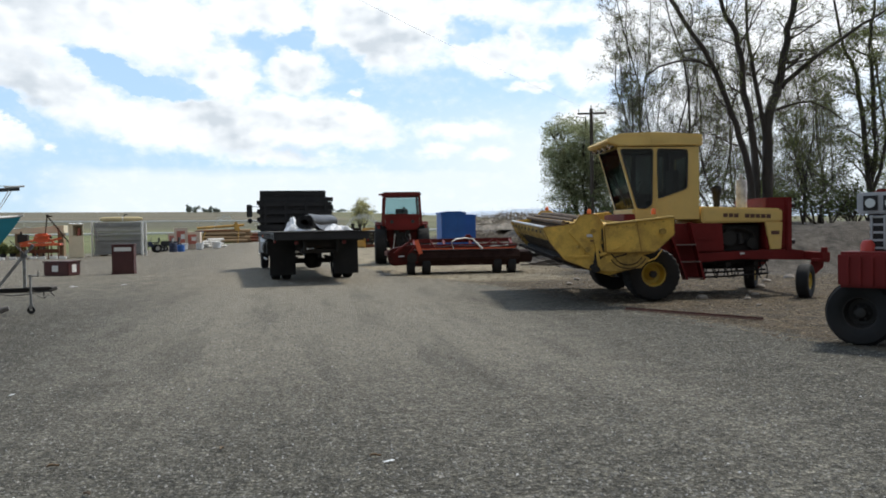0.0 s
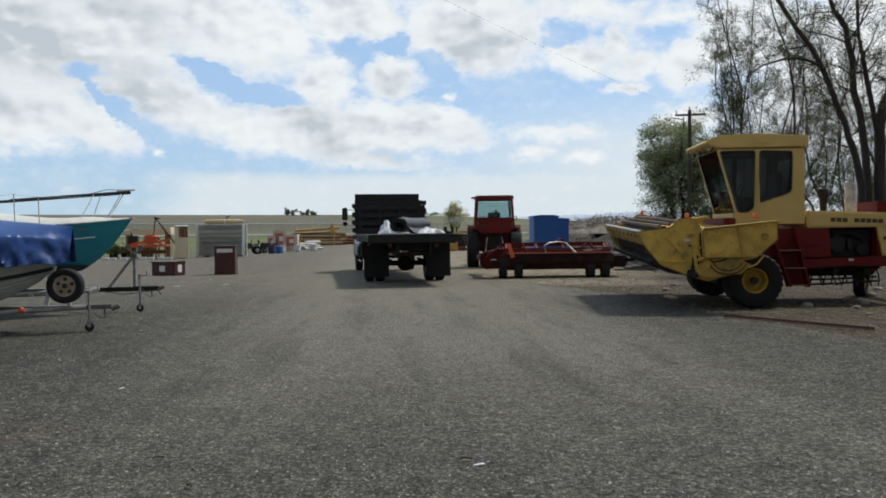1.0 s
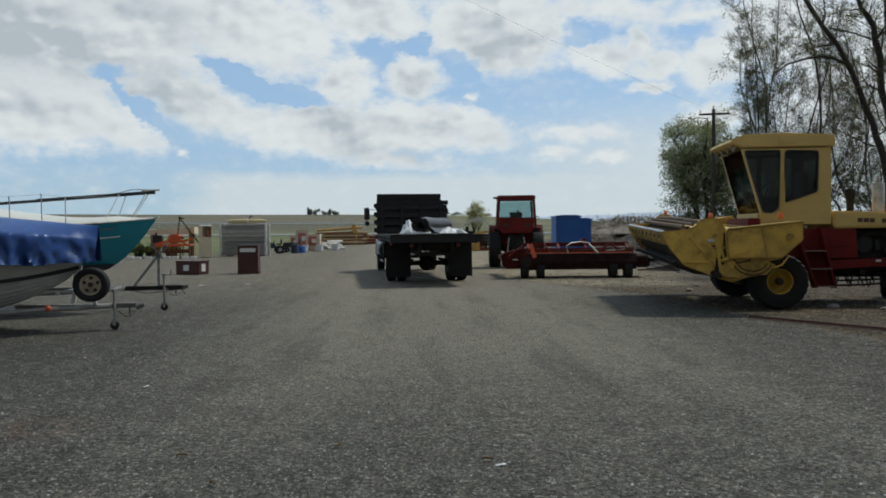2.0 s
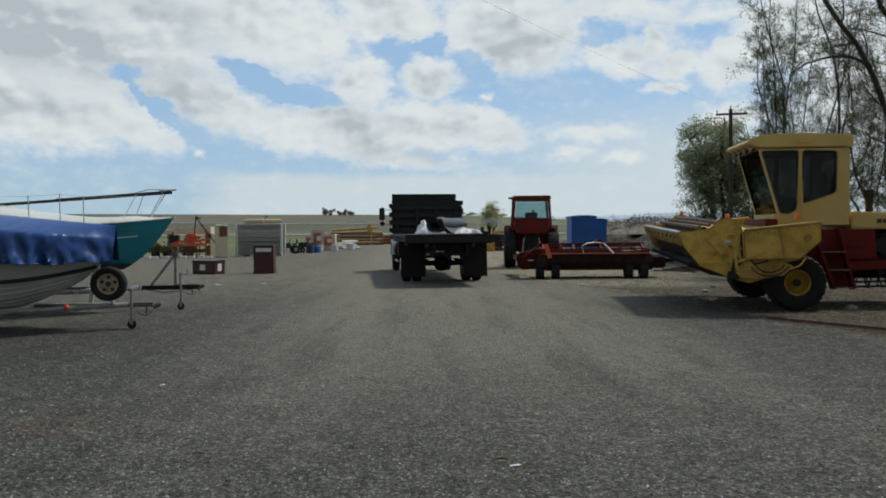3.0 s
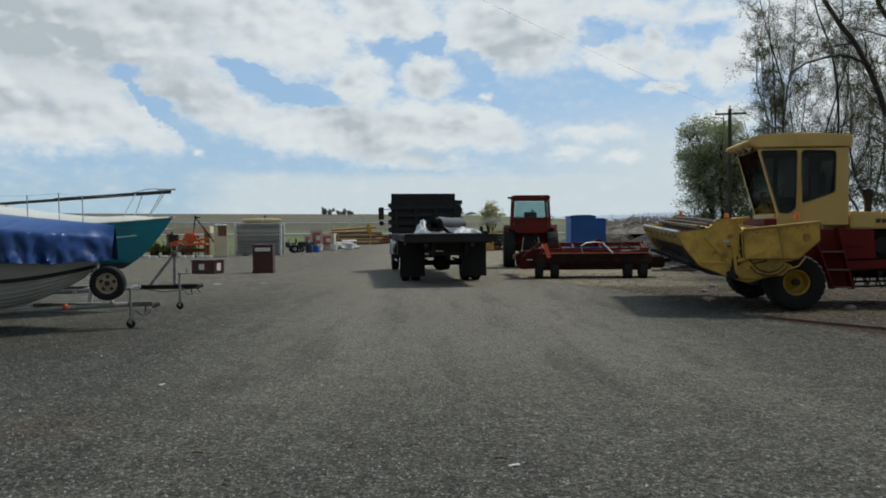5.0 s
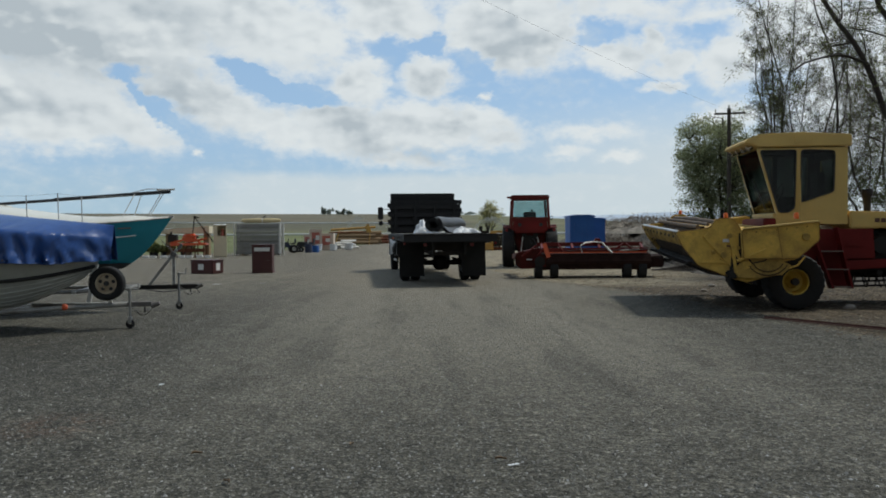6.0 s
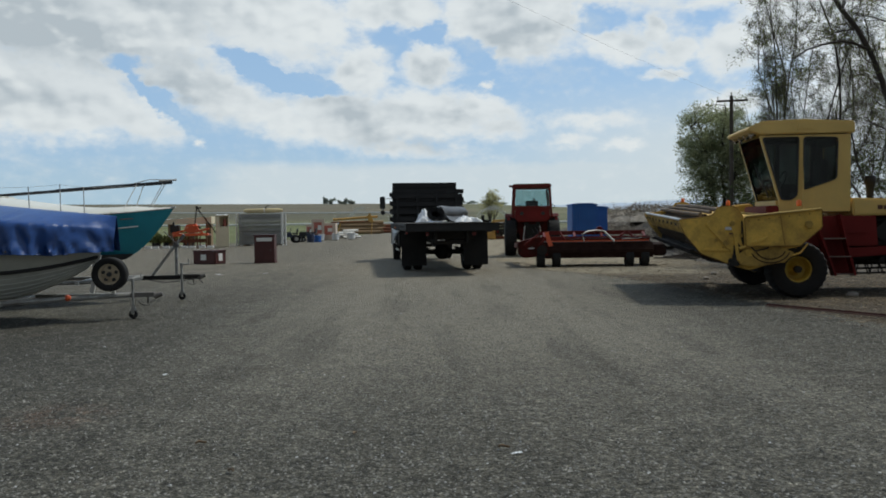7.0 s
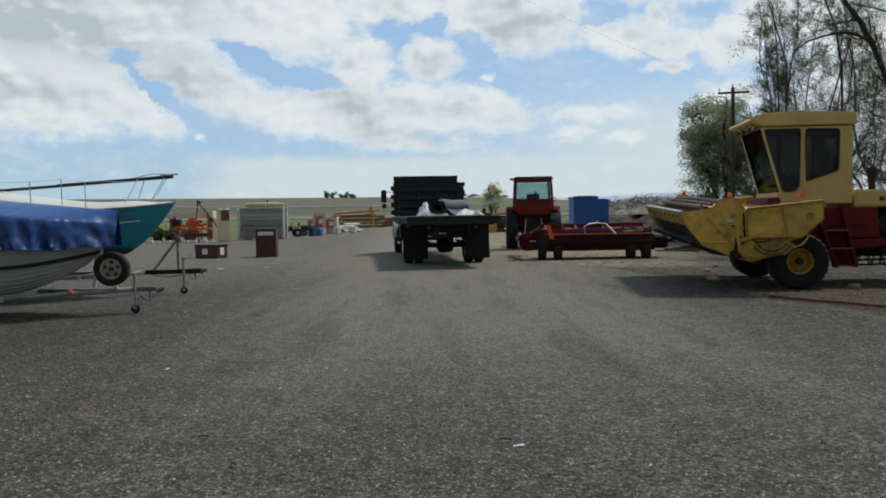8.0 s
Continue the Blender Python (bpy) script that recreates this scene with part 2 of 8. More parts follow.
RUBBER = mat("rubber", (0.015, 0.015, 0.0155), 0.78, var=0.3, dirt=0.35, dirt_color=(0.036, 0.033, 0.030), spec=0.25, bump=0.3)
YELLOW = mat("faded_yellow_paint", (0.66, 0.425, 0.088), 0.5, var=0.24, scale=2.4, dirt=0.45, dirt_color=(0.24, 0.145, 0.055), dirt_scale=4.0, spec=0.3)
CREAM = mat("faded_cream_yellow_paint", (0.65, 0.455, 0.145), 0.5, var=0.14, scale=1.2, dirt=0.3, dirt_color=(0.46, 0.34, 0.18))
MAROON = mat("faded_maroon_paint", (0.150, 0.013, 0.012), 0.55, var=0.22, dirt=0.25, dirt_color=(0.09, 0.035, 0.028), spec=0.22)
RED = mat("farm_red_paint", (0.120, 0.011, 0.008), 0.5, var=0.22, dirt=0.25, dirt_color=(0.11, 0.045, 0.035), spec=0.25)
ORANGE = mat("orange_paint", (0.62, 0.10, 0.03), 0.45, var=0.15, dirt=0.25)
DARK_STEEL = mat("dark_oily_steel", (0.020, 0.019, 0.018), 0.7, 0.1, var=0.35, dirt=0.4, dirt_color=(0.055, 0.038, 0.028), spec=0.2)
BLACK_PAINT = mat("black_weathered_paint", (0.016, 0.016, 0.018), 0.55, var=0.35, dirt=0.3, dirt_color=(0.05, 0.045, 0.04), stretch=(1, 1, 3), spec=0.3)
DECK_WOOD = mat("dark_worn_deck_timber", (0.085, 0.075, 0.066), 0.85, var=0.3, stretch=(6, 1, 6), bump=0.4, per_piece=0.25)
WHITE_PAINT = mat("white_vehicle_paint", (0.70, 0.71, 0.72), 0.35, var=0.06, dirt=0.25, dirt_color=(0.35, 0.33, 0.30), coat=0.2, bump=0.02)
WHITE_RIM = mat("white_rim_paint", (0.62, 0.62, 0.62), 0.5, var=0.12, dirt=0.35, dirt_color=(0.25, 0.22, 0.2))
YELLOW_RIM = mat("yellow_rim_paint", (0.55, 0.38, 0.05), 0.5, var=0.15, dirt=0.4, dirt_color=(0.15, 0.11, 0.06))
GALV = mat("galvanised_steel", (0.58, 0.57, 0.54), 0.55, 0.35, var=0.25, scale=5, dirt=0.45, dirt_color=(0.20, 0.17, 0.14), dirt_scale=4.0)
CHROME = mat("dull_chrome", (0.55, 0.55, 0.55), 0.25, 1.0, var=0.1)
AMBER = mat("amber_lens", (0.85, 0.16, 0.02), 0.25, var=0.05, bump=0.0)
RED_LENS = mat("red_lens", (0.16, 0.012, 0.012), 0.25, var=0.05, bump=0.0)
GLASS = glass_mat("cab_glass", (0.78, 0.85, 0.82), clear=0.57)
SEAT = mat("black_vinyl", (0.02, 0.02, 0.022), 0.5, var=0.2)
# ---- mesh building ----
class Shape:
    """Collects boxes, rods, turned and extruded pieces into one mesh."""

    def __init__(self):
        self.v, self.f = [], []

    def add(self, verts, faces):
        k = len(self.v)
        self.v += [tuple(p) for p in verts]
        self.f += [tuple(i + k for i in f) for f in faces]
        return self

    def box(self, c, s, m=None):
        x, y, z = (q / 2 for q in s)
        vs = [Vector((sx * x, sy * y, sz * z)) for sz in (-1, 1) for sy in (-1, 1) for sx in (-1, 1)]
        vs = [(m @ p if m else p) + Vector(c) for p in vs]
        return self.add(vs, [(0, 2, 3, 1), (4, 5, 7, 6), (0, 1, 5, 4), (2, 6, 7, 3), (0, 4, 6, 2), (1, 3, 7, 5)])

    def rod(self, a, b, r, r2=None, n=10, caps=True):
        a, b = Vector(a), Vector(b)
        r2 = r if r2 is None else r2
        q = (b - a).to_track_quat("Z", "Y")
        vs = []
        for p, rr in ((a, r), (b, r2)):
            vs += [p + q @ Vector((rr * math.cos(i * math.tau / n), rr * math.sin(i * math.tau / n), 0)) for i in range(n)]
        fs = [(i, (i + 1) % n, n + (i + 1) % n, n + i) for i in range(n)]
        if caps:
            fs += [tuple(range(n - 1, -1, -1)), tuple(range(n, 2 * n))]
        return self.add(vs, fs)

    def bar(self, a, b, w, h, up=(0, 0, 1)):
        """A rectangular beam from a to b, w across and h along up."""
        a, b = Vector(a), Vector(b)
        d = (b - a).normalized()
        side = d.cross(Vector(up if abs(d.dot(Vector(up))) < 0.99 else (0, 1, 0))).normalized()
        u = side.cross(d)
        vs = [p + side * (sx * w / 2) + u * (sz * h / 2) for p in (a, b) for sz in (-1, 1) for sx in (-1, 1)]
        return self.add(vs, [(0, 1, 3, 2), (4, 6, 7, 5), (0, 4, 5, 1), (2, 3, 7, 6), (0, 2, 6, 4), (1, 5, 7, 3)])

    def tube(self, pts, r, n=8, r2=None):
        pts = [Vector(p) for p in pts]
        r2 = r if r2 is None else r2
        k, rings = len(pts), []
        for i, p in enumerate(pts):
            d = (pts[min(i + 1, k - 1)] - pts[max(i - 1, 0)]).normalized()
            q = d.to_track_quat("Z", "Y")
            rr = r + (r2 - r) * i / max(1, k - 1)
            rings += [p + q @ Vector((rr * math.cos(j * math.tau / n), rr * math.sin(j * math.tau / n), 0)) for j in range(n)]
        fs = [(i * n + j, i * n + (j + 1) % n, (i + 1) * n + (j + 1) % n, (i + 1) * n + j) for i in range(k - 1) for j in range(n)]
        fs += [tuple(range(n - 1, -1, -1)), tuple(range((k - 1) * n, k * n))]
        return self.add(rings, fs)

    def prism(self, profile, y0, y1, axis="y"):
        """A flat outline (two coordinates each) pushed through along an axis."""
        def at(p, q):
            return {"y": (p[0], q, p[1]), "x": (q, p[0], p[1]), "z": (p[0], p[1], q)}[axis]
        n = len(profile)
        vs = [at(p, y0) for p in profile] + [at(p, y1) for p in profile]
        fs = [(i, (i + 1) % n, n + (i + 1) % n, n + i) for i in range(n)] + [tuple(range(n - 1, -1, -1)), tuple(range(n, 2 * n))]
        return self.add(vs, fs)

    def lathe(self, profile, c=(0, 0, 0), axis="y", n=32):
        """Radius and place along the axis, turned about it; open profiles stay open."""
        vs, fs, k = [], [], len(profile)
        for i in range(n):
            a = i * math.tau / n
            for r, h in profile:
                p = {"y": (r * math.cos(a), h, r * math.sin(a)), "z": (r * math.cos(a), r * math.sin(a), h), "x": (h, r * math.cos(a), r * math.sin(a))}[axis]
                vs.append(Vector(p) + Vector(c))
        for i in range(n):
            for j in range(k - 1):
                fs.append((i * k + j, i * k + j + 1, ((i + 1) % n) * k + j + 1, ((i + 1) % n) * k + j))
        return self.add(vs, fs)

    def sheet(self, fn, nu, nv):
        vs = [fn(i / nu, j / nv) for j in range(nv + 1) for i in range(nu + 1)]
        w = nu + 1
        return self.add(vs, [(j * w + i, j * w + i + 1, (j + 1) * w + i + 1, (j + 1) * w + i) for j in range(nv) for i in range(nu)])


def mesh_of(name, sh, material, bevel=0.0, smooth=40, thick=0.0):
    me = bpy.data.meshes.new(name)
    me.from_pydata([tuple(p) for p in sh.v], [], sh.f)
    bm = bmesh.new()
    bm.from_mesh(me)
    bmesh.ops.recalc_face_normals(bm, faces=bm.faces)
    if thick:
        bmesh.ops.solidify(bm, geom=bm.faces[:], thickness=thick)
    if bevel:
        es = [e for e in bm.edges if len(e.link_faces) == 2 and e.calc_face_angle(0) > 0.6]
        bmesh.ops.bevel(bm, geom=es, offset=bevel, segments=2, affect="EDGES", clamp_overlap=True)
    bm.to_mesh(me)
    bm.free()
    if smooth:
        for p in me.polygons:
            p.use_smooth = True
        me.set_sharp_from_angle(angle=radians(smooth))
    for q in (material if isinstance(material, (list, tuple)) else [material]):
        me.materials.append(q)
    return me


def part(name, sh, material, parent=None, label="", bevel=0.0, smooth=40, m=None, thick=0.0):
    ob = new(name, sh if isinstance(sh, bpy.types.Mesh) else mesh_of(name, sh, material, bevel, smooth, thick))
    if parent:
        ob.parent = parent
    if m is not None:
        ob.matrix_basis = m
    if label:
        ob["label"] = label
    return ob


def thing(name, m, label, category, group="", kind=""):
    return tagged(set_at(new(name), m), label, category, group, kind)


def set_at(ob, m):
    ob.matrix_basis = m
    return ob


def wheel(parent, m, radius, width, rim_r, rim_material, lugs=0, dish=0.05, hub=0.09, rim_label="", ribs=False):
    """A wheel whose axle is its own y; the outer side looks to -y."""
    h = width / 2
    t = Shape().lathe([(rim_r, -h * 0.72), (rim_r + 0.02, -h * 0.86), ((radius + rim_r) / 2, -h), (radius * 0.94, -h * 0.94), (radius * 0.985, -h * 0.8), (radius, -h * 0.4),
                       (radius, h * 0.4), (radius * 0.985, h * 0.8), (radius * 0.94, h * 0.94), ((radius + rim_r) / 2, h), (rim_r + 0.02, h * 0.86), (rim_r, h * 0.72)], n=lugs * 6 if lugs else 40)
    if ribs:
        for q in (-0.55, -0.2, 0.2, 0.55):
            t.lathe([(radius, h * q - h * 0.12), (radius + 0.012, h * q - h * 0.08), (radius + 0.012, h * q + h * 0.08), (radius, h * q + h * 0.12)], n=40)
    if lugs:
        # slanting blocks raised out of the tread
        for i, p in enumerate(t.v):
            rr = math.hypot(p[0], p[2])
            if rr > radius * 0.93:
                turn = (math.atan2(p[2], p[0]) + 0.25 * abs(p[1]) / h) * lugs / math.tau + (0.5 if p[1] > 0 else 0.0)
                k = 1.0 + (0.020 if turn % 1.0 < 0.48 else -0.016) * 0.45 / radius
                t.v[i] = (p[0] * k, p[1], p[2] * k)
    r = Shape().lathe([(rim_r, -h * 0.72), (rim_r * 0.93, -h * 0.70), (rim_r * 0.88, -h * 0.45), (rim_r * 0.8, -h * 0.3 + dish), (rim_r * 0.45, -h * 0.3 + dish * 0.4),
                       (hub, -h * 0.35), (hub, -h * 0.62), (hub * 0.7, -h * 0.7), (0.001, -h * 0.7)], n=32)
    r.lathe([(rim_r, h * 0.72), (rim_r * 0.9, h * 0.4), (rim_r * 0.8, 0.0), (0.001, h * 0.1)], n=24)
    for i in range(6):
        a = i * math.tau / 6
        c = Vector((rim_r * 0.42 * math.cos(a), -h * 0.3 + dish * 0.35, rim_r * 0.42 * math.sin(a)))
        r.rod(c, c + Vector((0, -0.035, 0)), 0.014, n=6)
    top = part("wheel", r, rim_material, parent, rim_label, m=m)
    part("tyre", t, RUBBER, top)
    return top
# ---- ground ----
def step(a, b, x):
    t = min(1.0, max(0.0, (x - a) / (b - a)))
    return t * t * (3 - 2 * t)


def bend(x, pts):
    """Straight pieces through (x, value) points."""
    for (a, p), (b, q) in zip(pts, pts[1:]):
        if x <= b:
            return p + (q - p) * max(0.0, (x - a) / (b - a))
    return pts[-1][1]


DIRT_EDGE = [(0, 7.4), (7, 6.3), (10.5, 5.7), (16.3, 4.9), (20.0, 4.1), (22.0, 3.4), (23.4, 2.6), (29, 1.8), (36, 1.1), (60, 0.8), (120, 0.0)]
FIELD_EDGE = [(-300, 40), (-40, 50), (-15, 57), (-9, 84), (-5, 118), (2, 124), (12, 96), (30, 70), (300, 60)]


def ridge_height(az):
    return bend(az, [(-60, 12.0), (-17, 10.5), (-5.5, 10.0), (2, 9.2), (8, 7.0), (14, 4.5), (40, 3.0)])


def gz(x, y):
    """Height of the ground: a level yard, a low bank under the trees, fields that rise to a far ridge."""
    bank = 1.28 * step(8.0, 12.5, x) * step(20.4, 23.6, y + 0.14 * (x - 13)) * (1 - step(60, 90, y))
    bank += 0.10 * math.sin(x * 1.7 + 2) * math.sin(y * 1.3) * step(0.1, 0.6, bank)
    far = 0.0
    if y > 60:
        r, az = math.hypot(x, y), math.degrees(math.atan2(x, y))
        far = ridge_height(az) * step(110, 430, r) * (1 - 0.9 * step(430, 900, r))
    rut = 0.012 * noise.noise(Vector((x * 0.5, y * 0.18, 3.0))) * (1 - step(40, 60, y)) + 0.02 * noise.noise(Vector((x * 0.15, y * 0.15, 0)))
    return bank + far + rut - 0.012


def ground_material():
    m = bpy.data.materials.new("gravel_dirt_and_field")
    m.use_nodes = True
    nt = m.node_tree
    N, L = nt.nodes.new, nt.links.new
    b = nt.nodes["Principled BSDF"]
    tc = N("ShaderNodeTexCoord")

    def noise_(s, d, r=0.6, sc=(1, 1, 1)):
        mp = N("ShaderNodeMapping")
        mp.inputs["Scale"].default_value = sc
        L(tc.outputs["Object"], mp.inputs[0])
        n = N("ShaderNodeTexNoise")
        n.inputs["Scale"].default_value, n.inputs["Detail"].default_value, n.inputs["Roughness"].default_value = s, d, r
        L(mp.outputs[0], n.inputs["Vector"])
        return n.outputs["Fac"]

    def rng(v, a, c, d=0.0, e=1.0):
        n = N("ShaderNodeMapRange")
        L(v, n.inputs[0])
        for i, q in enumerate((a, c, d, e)):
            n.inputs[1 + i].default_value = q
        return n.outputs[0]

    def math_(op, a, c):
        n = N("ShaderNodeMath")
        n.operation = op
        for i, q in enumerate((a, c)):
            if isinstance(q, (int, float)):
                n.inputs[i].default_value = q
            else:
                L(q, n.inputs[i])
        return n.outputs[0]

    def mix(f, a, c, blend="MIX"):
        n = N("ShaderNodeMix")
        n.data_type, n.blend_type = "RGBA", blend
        for sock, q in ((n.inputs[0], f), (n.inputs[6], a), (n.inputs[7], c)):
            if isinstance(q, (int, float)):
                sock.default_value = q
            elif isinstance(q, tuple):
                sock.default_value = (*q, 1)
            else:
                L(q, sock)
        return n.outputs[2]

    def attr(name):
        n = N("ShaderNodeAttribute")
        n.attribute_name = name
        return n.outputs["Fac"]

    # crushed stone
    vo = N("ShaderNodeTexVoronoi")
    vo.inputs["Scale"].default_value = 70
    L(tc.outputs["Object"], vo.inputs["Vector"])
    vo2 = N("ShaderNodeTexVoronoi")
    vo2.inputs["Scale"].default_value = 34
    L(tc.outputs["Object"], vo2.inputs["Vector"])
    hue = N("ShaderNodeSeparateColor")
    L(vo.outputs["Color"], hue.inputs[0])
    hue2 = N("ShaderNodeSeparateColor")
    L(vo2.outputs["Color"], hue2.inputs[0])
    lane = attr("lane")
    coarse = math_("SUBTRACT", 1.0, math_("MULTIPLY", lane, 0.75))
    stone = mix(rng(hue.outputs[0], 0.05, 0.98), (0.034, 0.032, 0.028), (0.165, 0.158, 0.142))
    gap = math_("MULTIPLY", rng(hue2.outputs[0], 0.30, 0.12, 0, 0.75), coarse)
    stone = mix(gap, stone, (0.026, 0.025, 0.022))
    clump = noise_(7.0, 6, 0.7)
    stone = mix(math_("MULTIPLY", rng(clump, 0.52, 0.68, 0, 0.7), coarse), stone, (0.036, 0.034, 0.030))
    stone = mix(math_("MULTIPLY", rng(clump, 0.46, 0.32, 0, 0.5), coarse), stone, (0.125, 0.119, 0.106))
    grit = noise_(38.0, 5, 0.8)
    stone = mix(math_("MULTIPLY", rng(grit, 0.50, 0.62, 0, 0.8), coarse), stone, (0.024, 0.023, 0.020))
    stone = mix(math_("MULTIPLY", rng(grit, 0.46, 0.36, 0, 0.6), coarse), stone, (0.170, 0.162, 0.146))
    patch = noise_(0.35, 5, 0.6)
    stone = mix(rng(patch, 0.40, 0.62, 0, 0.6), stone, (0.058, 0.055, 0.048))
    tracks = noise_(0.55, 4, 0.55, (1.0, 0.10, 1.0))
    stone = mix(rng(tracks, 0.48, 0.58, 0.0, 0.55), stone, (0.128, 0.122, 0.109))
    blot = noise_(1.7, 7, 0.72)
    stone = mix(rng(blot, 0.48, 0.68, 0, 0.65), stone, (0.044, 0.042, 0.037))
    stone = mix(math_("MULTIPLY", lane, 0.62), stone, (0.158, 0.146, 0.127))
    stone = mix(rng(noise_(2.6, 5, 0.65, (1.0, 0.25, 1.0)), 0.58, 0.78, 0, 0.32), stone, (0.050, 0.047, 0.042))
    stone = mix(math_("MULTIPLY", coarse, 0.28), stone, (0.050, 0.049, 0.043))
    ruts = noise_(1.5, 5, 0.6, (1.0, 0.12, 1.0))
    stone = mix(rng(ruts, 0.50, 0.64, 0, 0.55), stone, (0.046, 0.044, 0.039))
    stone = mix(rng(noise_(4.5, 6, 0.7, (1.0, 0.5, 1.0)), 0.58, 0.70, 0, 0.55), stone, (0.044, 0.042, 0.037))
    # clods and hollows a hand across
    clod = noise_(14.0, 7, 0.8)
    stone = mix(math_("MULTIPLY", rng(clod, 0.52, 0.62, 0, 0.6), coarse), stone, (0.030, 0.029, 0.026))
    stone = mix(math_("MULTIPLY", rng(clod, 0.46, 0.37, 0, 0.45), coarse), stone, (0.155, 0.150, 0.137))
    # darkening painted over the west and near-left gravel in place of dimmer light
    stone = mix(math_("MULTIPLY", math_("ADD", attr("dimmed"), math_("MULTIPLY", math_("SUBTRACT", noise_(0.5, 5, 0.6), 0.5), attr("dimmed"))), 0.54), stone, (0.030, 0.030, 0.027))
    # pale chips
    stone = mix(math_("MULTIPLY", rng(hue.outputs[1], 0.985, 0.99, 0, 0.6), coarse), stone, (0.26, 0.25, 0.235))
    stone = mix(rng(noise_(0.8, 5, 0.7), 0.66, 0.74, 0, 0.4), stone, (0.105, 0.080, 0.060))
    # lightens the yard with distance, camera glare put into the gravel's colour
    stone = mix(math_("MULTIPLY", attr("worn"), rng(noise_(0.7, 6, 0.65), 0.3, 0.7, 0.40, 0.80)), stone, (0.190, 0.170, 0.143))
    spot = N("ShaderNodeVectorMath")
    spot.operation = "DISTANCE"
    L(tc.outputs["Object"], spot.inputs[0])
    spot.inputs[1].default_value = (-2.95, 6.1, 0.0)
    rusty = math_("MULTIPLY", rng(spot.outputs["Value"], 0.55, 0.1), rng(noise_(5.0, 5, 0.7), 0.42, 0.60))
    stone = mix(math_("MULTIPLY", rusty, 0.55), stone, (0.115, 0.066, 0.048))
    chips = N("ShaderNodeTexVoronoi")
    chips.inputs["Scale"].default_value = 52
    L(tc.outputs["Object"], chips.inputs["Vector"])
    chip = N("ShaderNodeSeparateColor")
    L(chips.outputs["Color"], chip.inputs[0])
    # light and dark chips, the shade between them put into the colour
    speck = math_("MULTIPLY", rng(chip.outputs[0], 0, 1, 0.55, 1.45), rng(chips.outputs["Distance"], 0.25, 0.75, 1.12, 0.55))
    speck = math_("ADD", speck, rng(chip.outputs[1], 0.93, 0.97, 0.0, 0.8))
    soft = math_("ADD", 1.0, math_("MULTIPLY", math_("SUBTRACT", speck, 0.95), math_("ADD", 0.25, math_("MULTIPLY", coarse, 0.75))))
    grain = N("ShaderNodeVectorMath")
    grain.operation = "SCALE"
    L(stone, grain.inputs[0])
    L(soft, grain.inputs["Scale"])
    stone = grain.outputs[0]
    # trodden lumps a few centimetres across; relief shade painted in, tops light, gaps dark
    lumps = N("ShaderNodeTexVoronoi")
    lumps.feature = "SMOOTH_F1"
    lumps.inputs["Scale"].default_value = 21
    lumps.inputs["Smoothness"].default_value = 0.35
    warp = N("ShaderNodeVectorMath")
    warp.operation = "MULTIPLY_ADD"
    drift = N("ShaderNodeTexNoise")
    drift.inputs["Scale"].default_value, drift.inputs["Detail"].default_value = 16.0, 4.0
    L(tc.outputs["Object"], drift.inputs["Vector"])
    L(drift.outputs["Color"], warp.inputs[0])
    warp.inputs[1].default_value = (0.06, 0.06, 0.0)
    L(tc.outputs["Object"], warp.inputs[2])
    L(warp.outputs[0], lumps.inputs["Vector"])
    tint = N("ShaderNodeSeparateColor")
    L(lumps.outputs["Color"], tint.inputs[0])
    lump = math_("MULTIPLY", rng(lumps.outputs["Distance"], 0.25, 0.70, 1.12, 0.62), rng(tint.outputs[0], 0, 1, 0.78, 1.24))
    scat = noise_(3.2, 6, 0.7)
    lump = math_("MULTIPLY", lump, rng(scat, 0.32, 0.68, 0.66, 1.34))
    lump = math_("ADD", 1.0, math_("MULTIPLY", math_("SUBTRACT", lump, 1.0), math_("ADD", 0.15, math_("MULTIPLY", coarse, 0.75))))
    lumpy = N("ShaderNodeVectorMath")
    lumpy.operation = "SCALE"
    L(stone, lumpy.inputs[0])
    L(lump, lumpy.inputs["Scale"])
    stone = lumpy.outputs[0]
    tone = N("ShaderNodeMix")
    tone.data_type, tone.blend_type, tone.inputs[0].default_value = "RGBA", "MULTIPLY", 1.0
    L(stone, tone.inputs[6])
    tone.inputs[7].default_value = (1.46, 1.43, 1.30, 1)
    stone = tone.outputs[2]
    # churned earth with straw
    earth = mix(rng(noise_(2.4, 8, 0.75), 0.40, 0.60), (0.026, 0.021, 0.014), (0.096, 0.072, 0.045))
    earth = mix(rng(noise_(16, 6, 0.8), 0.54, 0.66, 0, 0.75), earth, (0.235, 0.186, 0.120))
    earth = mix(rng(noise_(0.5, 4), 0.5, 0.66, 0, 0.7), earth, (0.062, 0.050, 0.037))
    far_dirt = mix(rng(noise_(1.6, 7, 0.7), 0.38, 0.64), (0.165, 0.138, 0.096), (0.370, 0.320, 0.225))
    earth = mix(attr("pale"), earth, far_dirt)
    # fields
    rows = noise_(0.022, 5, 0.6, (0.25, 1.6, 1))
    green = mix(rng(rows, 0.40, 0.6), (0.105, 0.120, 0.050), (0.165, 0.175, 0.080))
    brown = mix(rng(rows, 0.36, 0.62), (0.108, 0.096, 0.066), (0.158, 0.140, 0.098))
    brown = mix(rng(noise_(0.004, 4, 0.5, (0.4, 2, 1)), 0.45, 0.6), brown, (0.092, 0.092, 0.060))
    field = mix(attr("green"), brown, green)
    rag = math_("MULTIPLY", math_("SUBTRACT", noise_(1.1, 6, 0.65), 0.5), 1.1)
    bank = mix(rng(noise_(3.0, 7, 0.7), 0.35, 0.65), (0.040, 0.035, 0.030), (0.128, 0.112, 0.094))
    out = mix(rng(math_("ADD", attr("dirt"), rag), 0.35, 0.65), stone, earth)
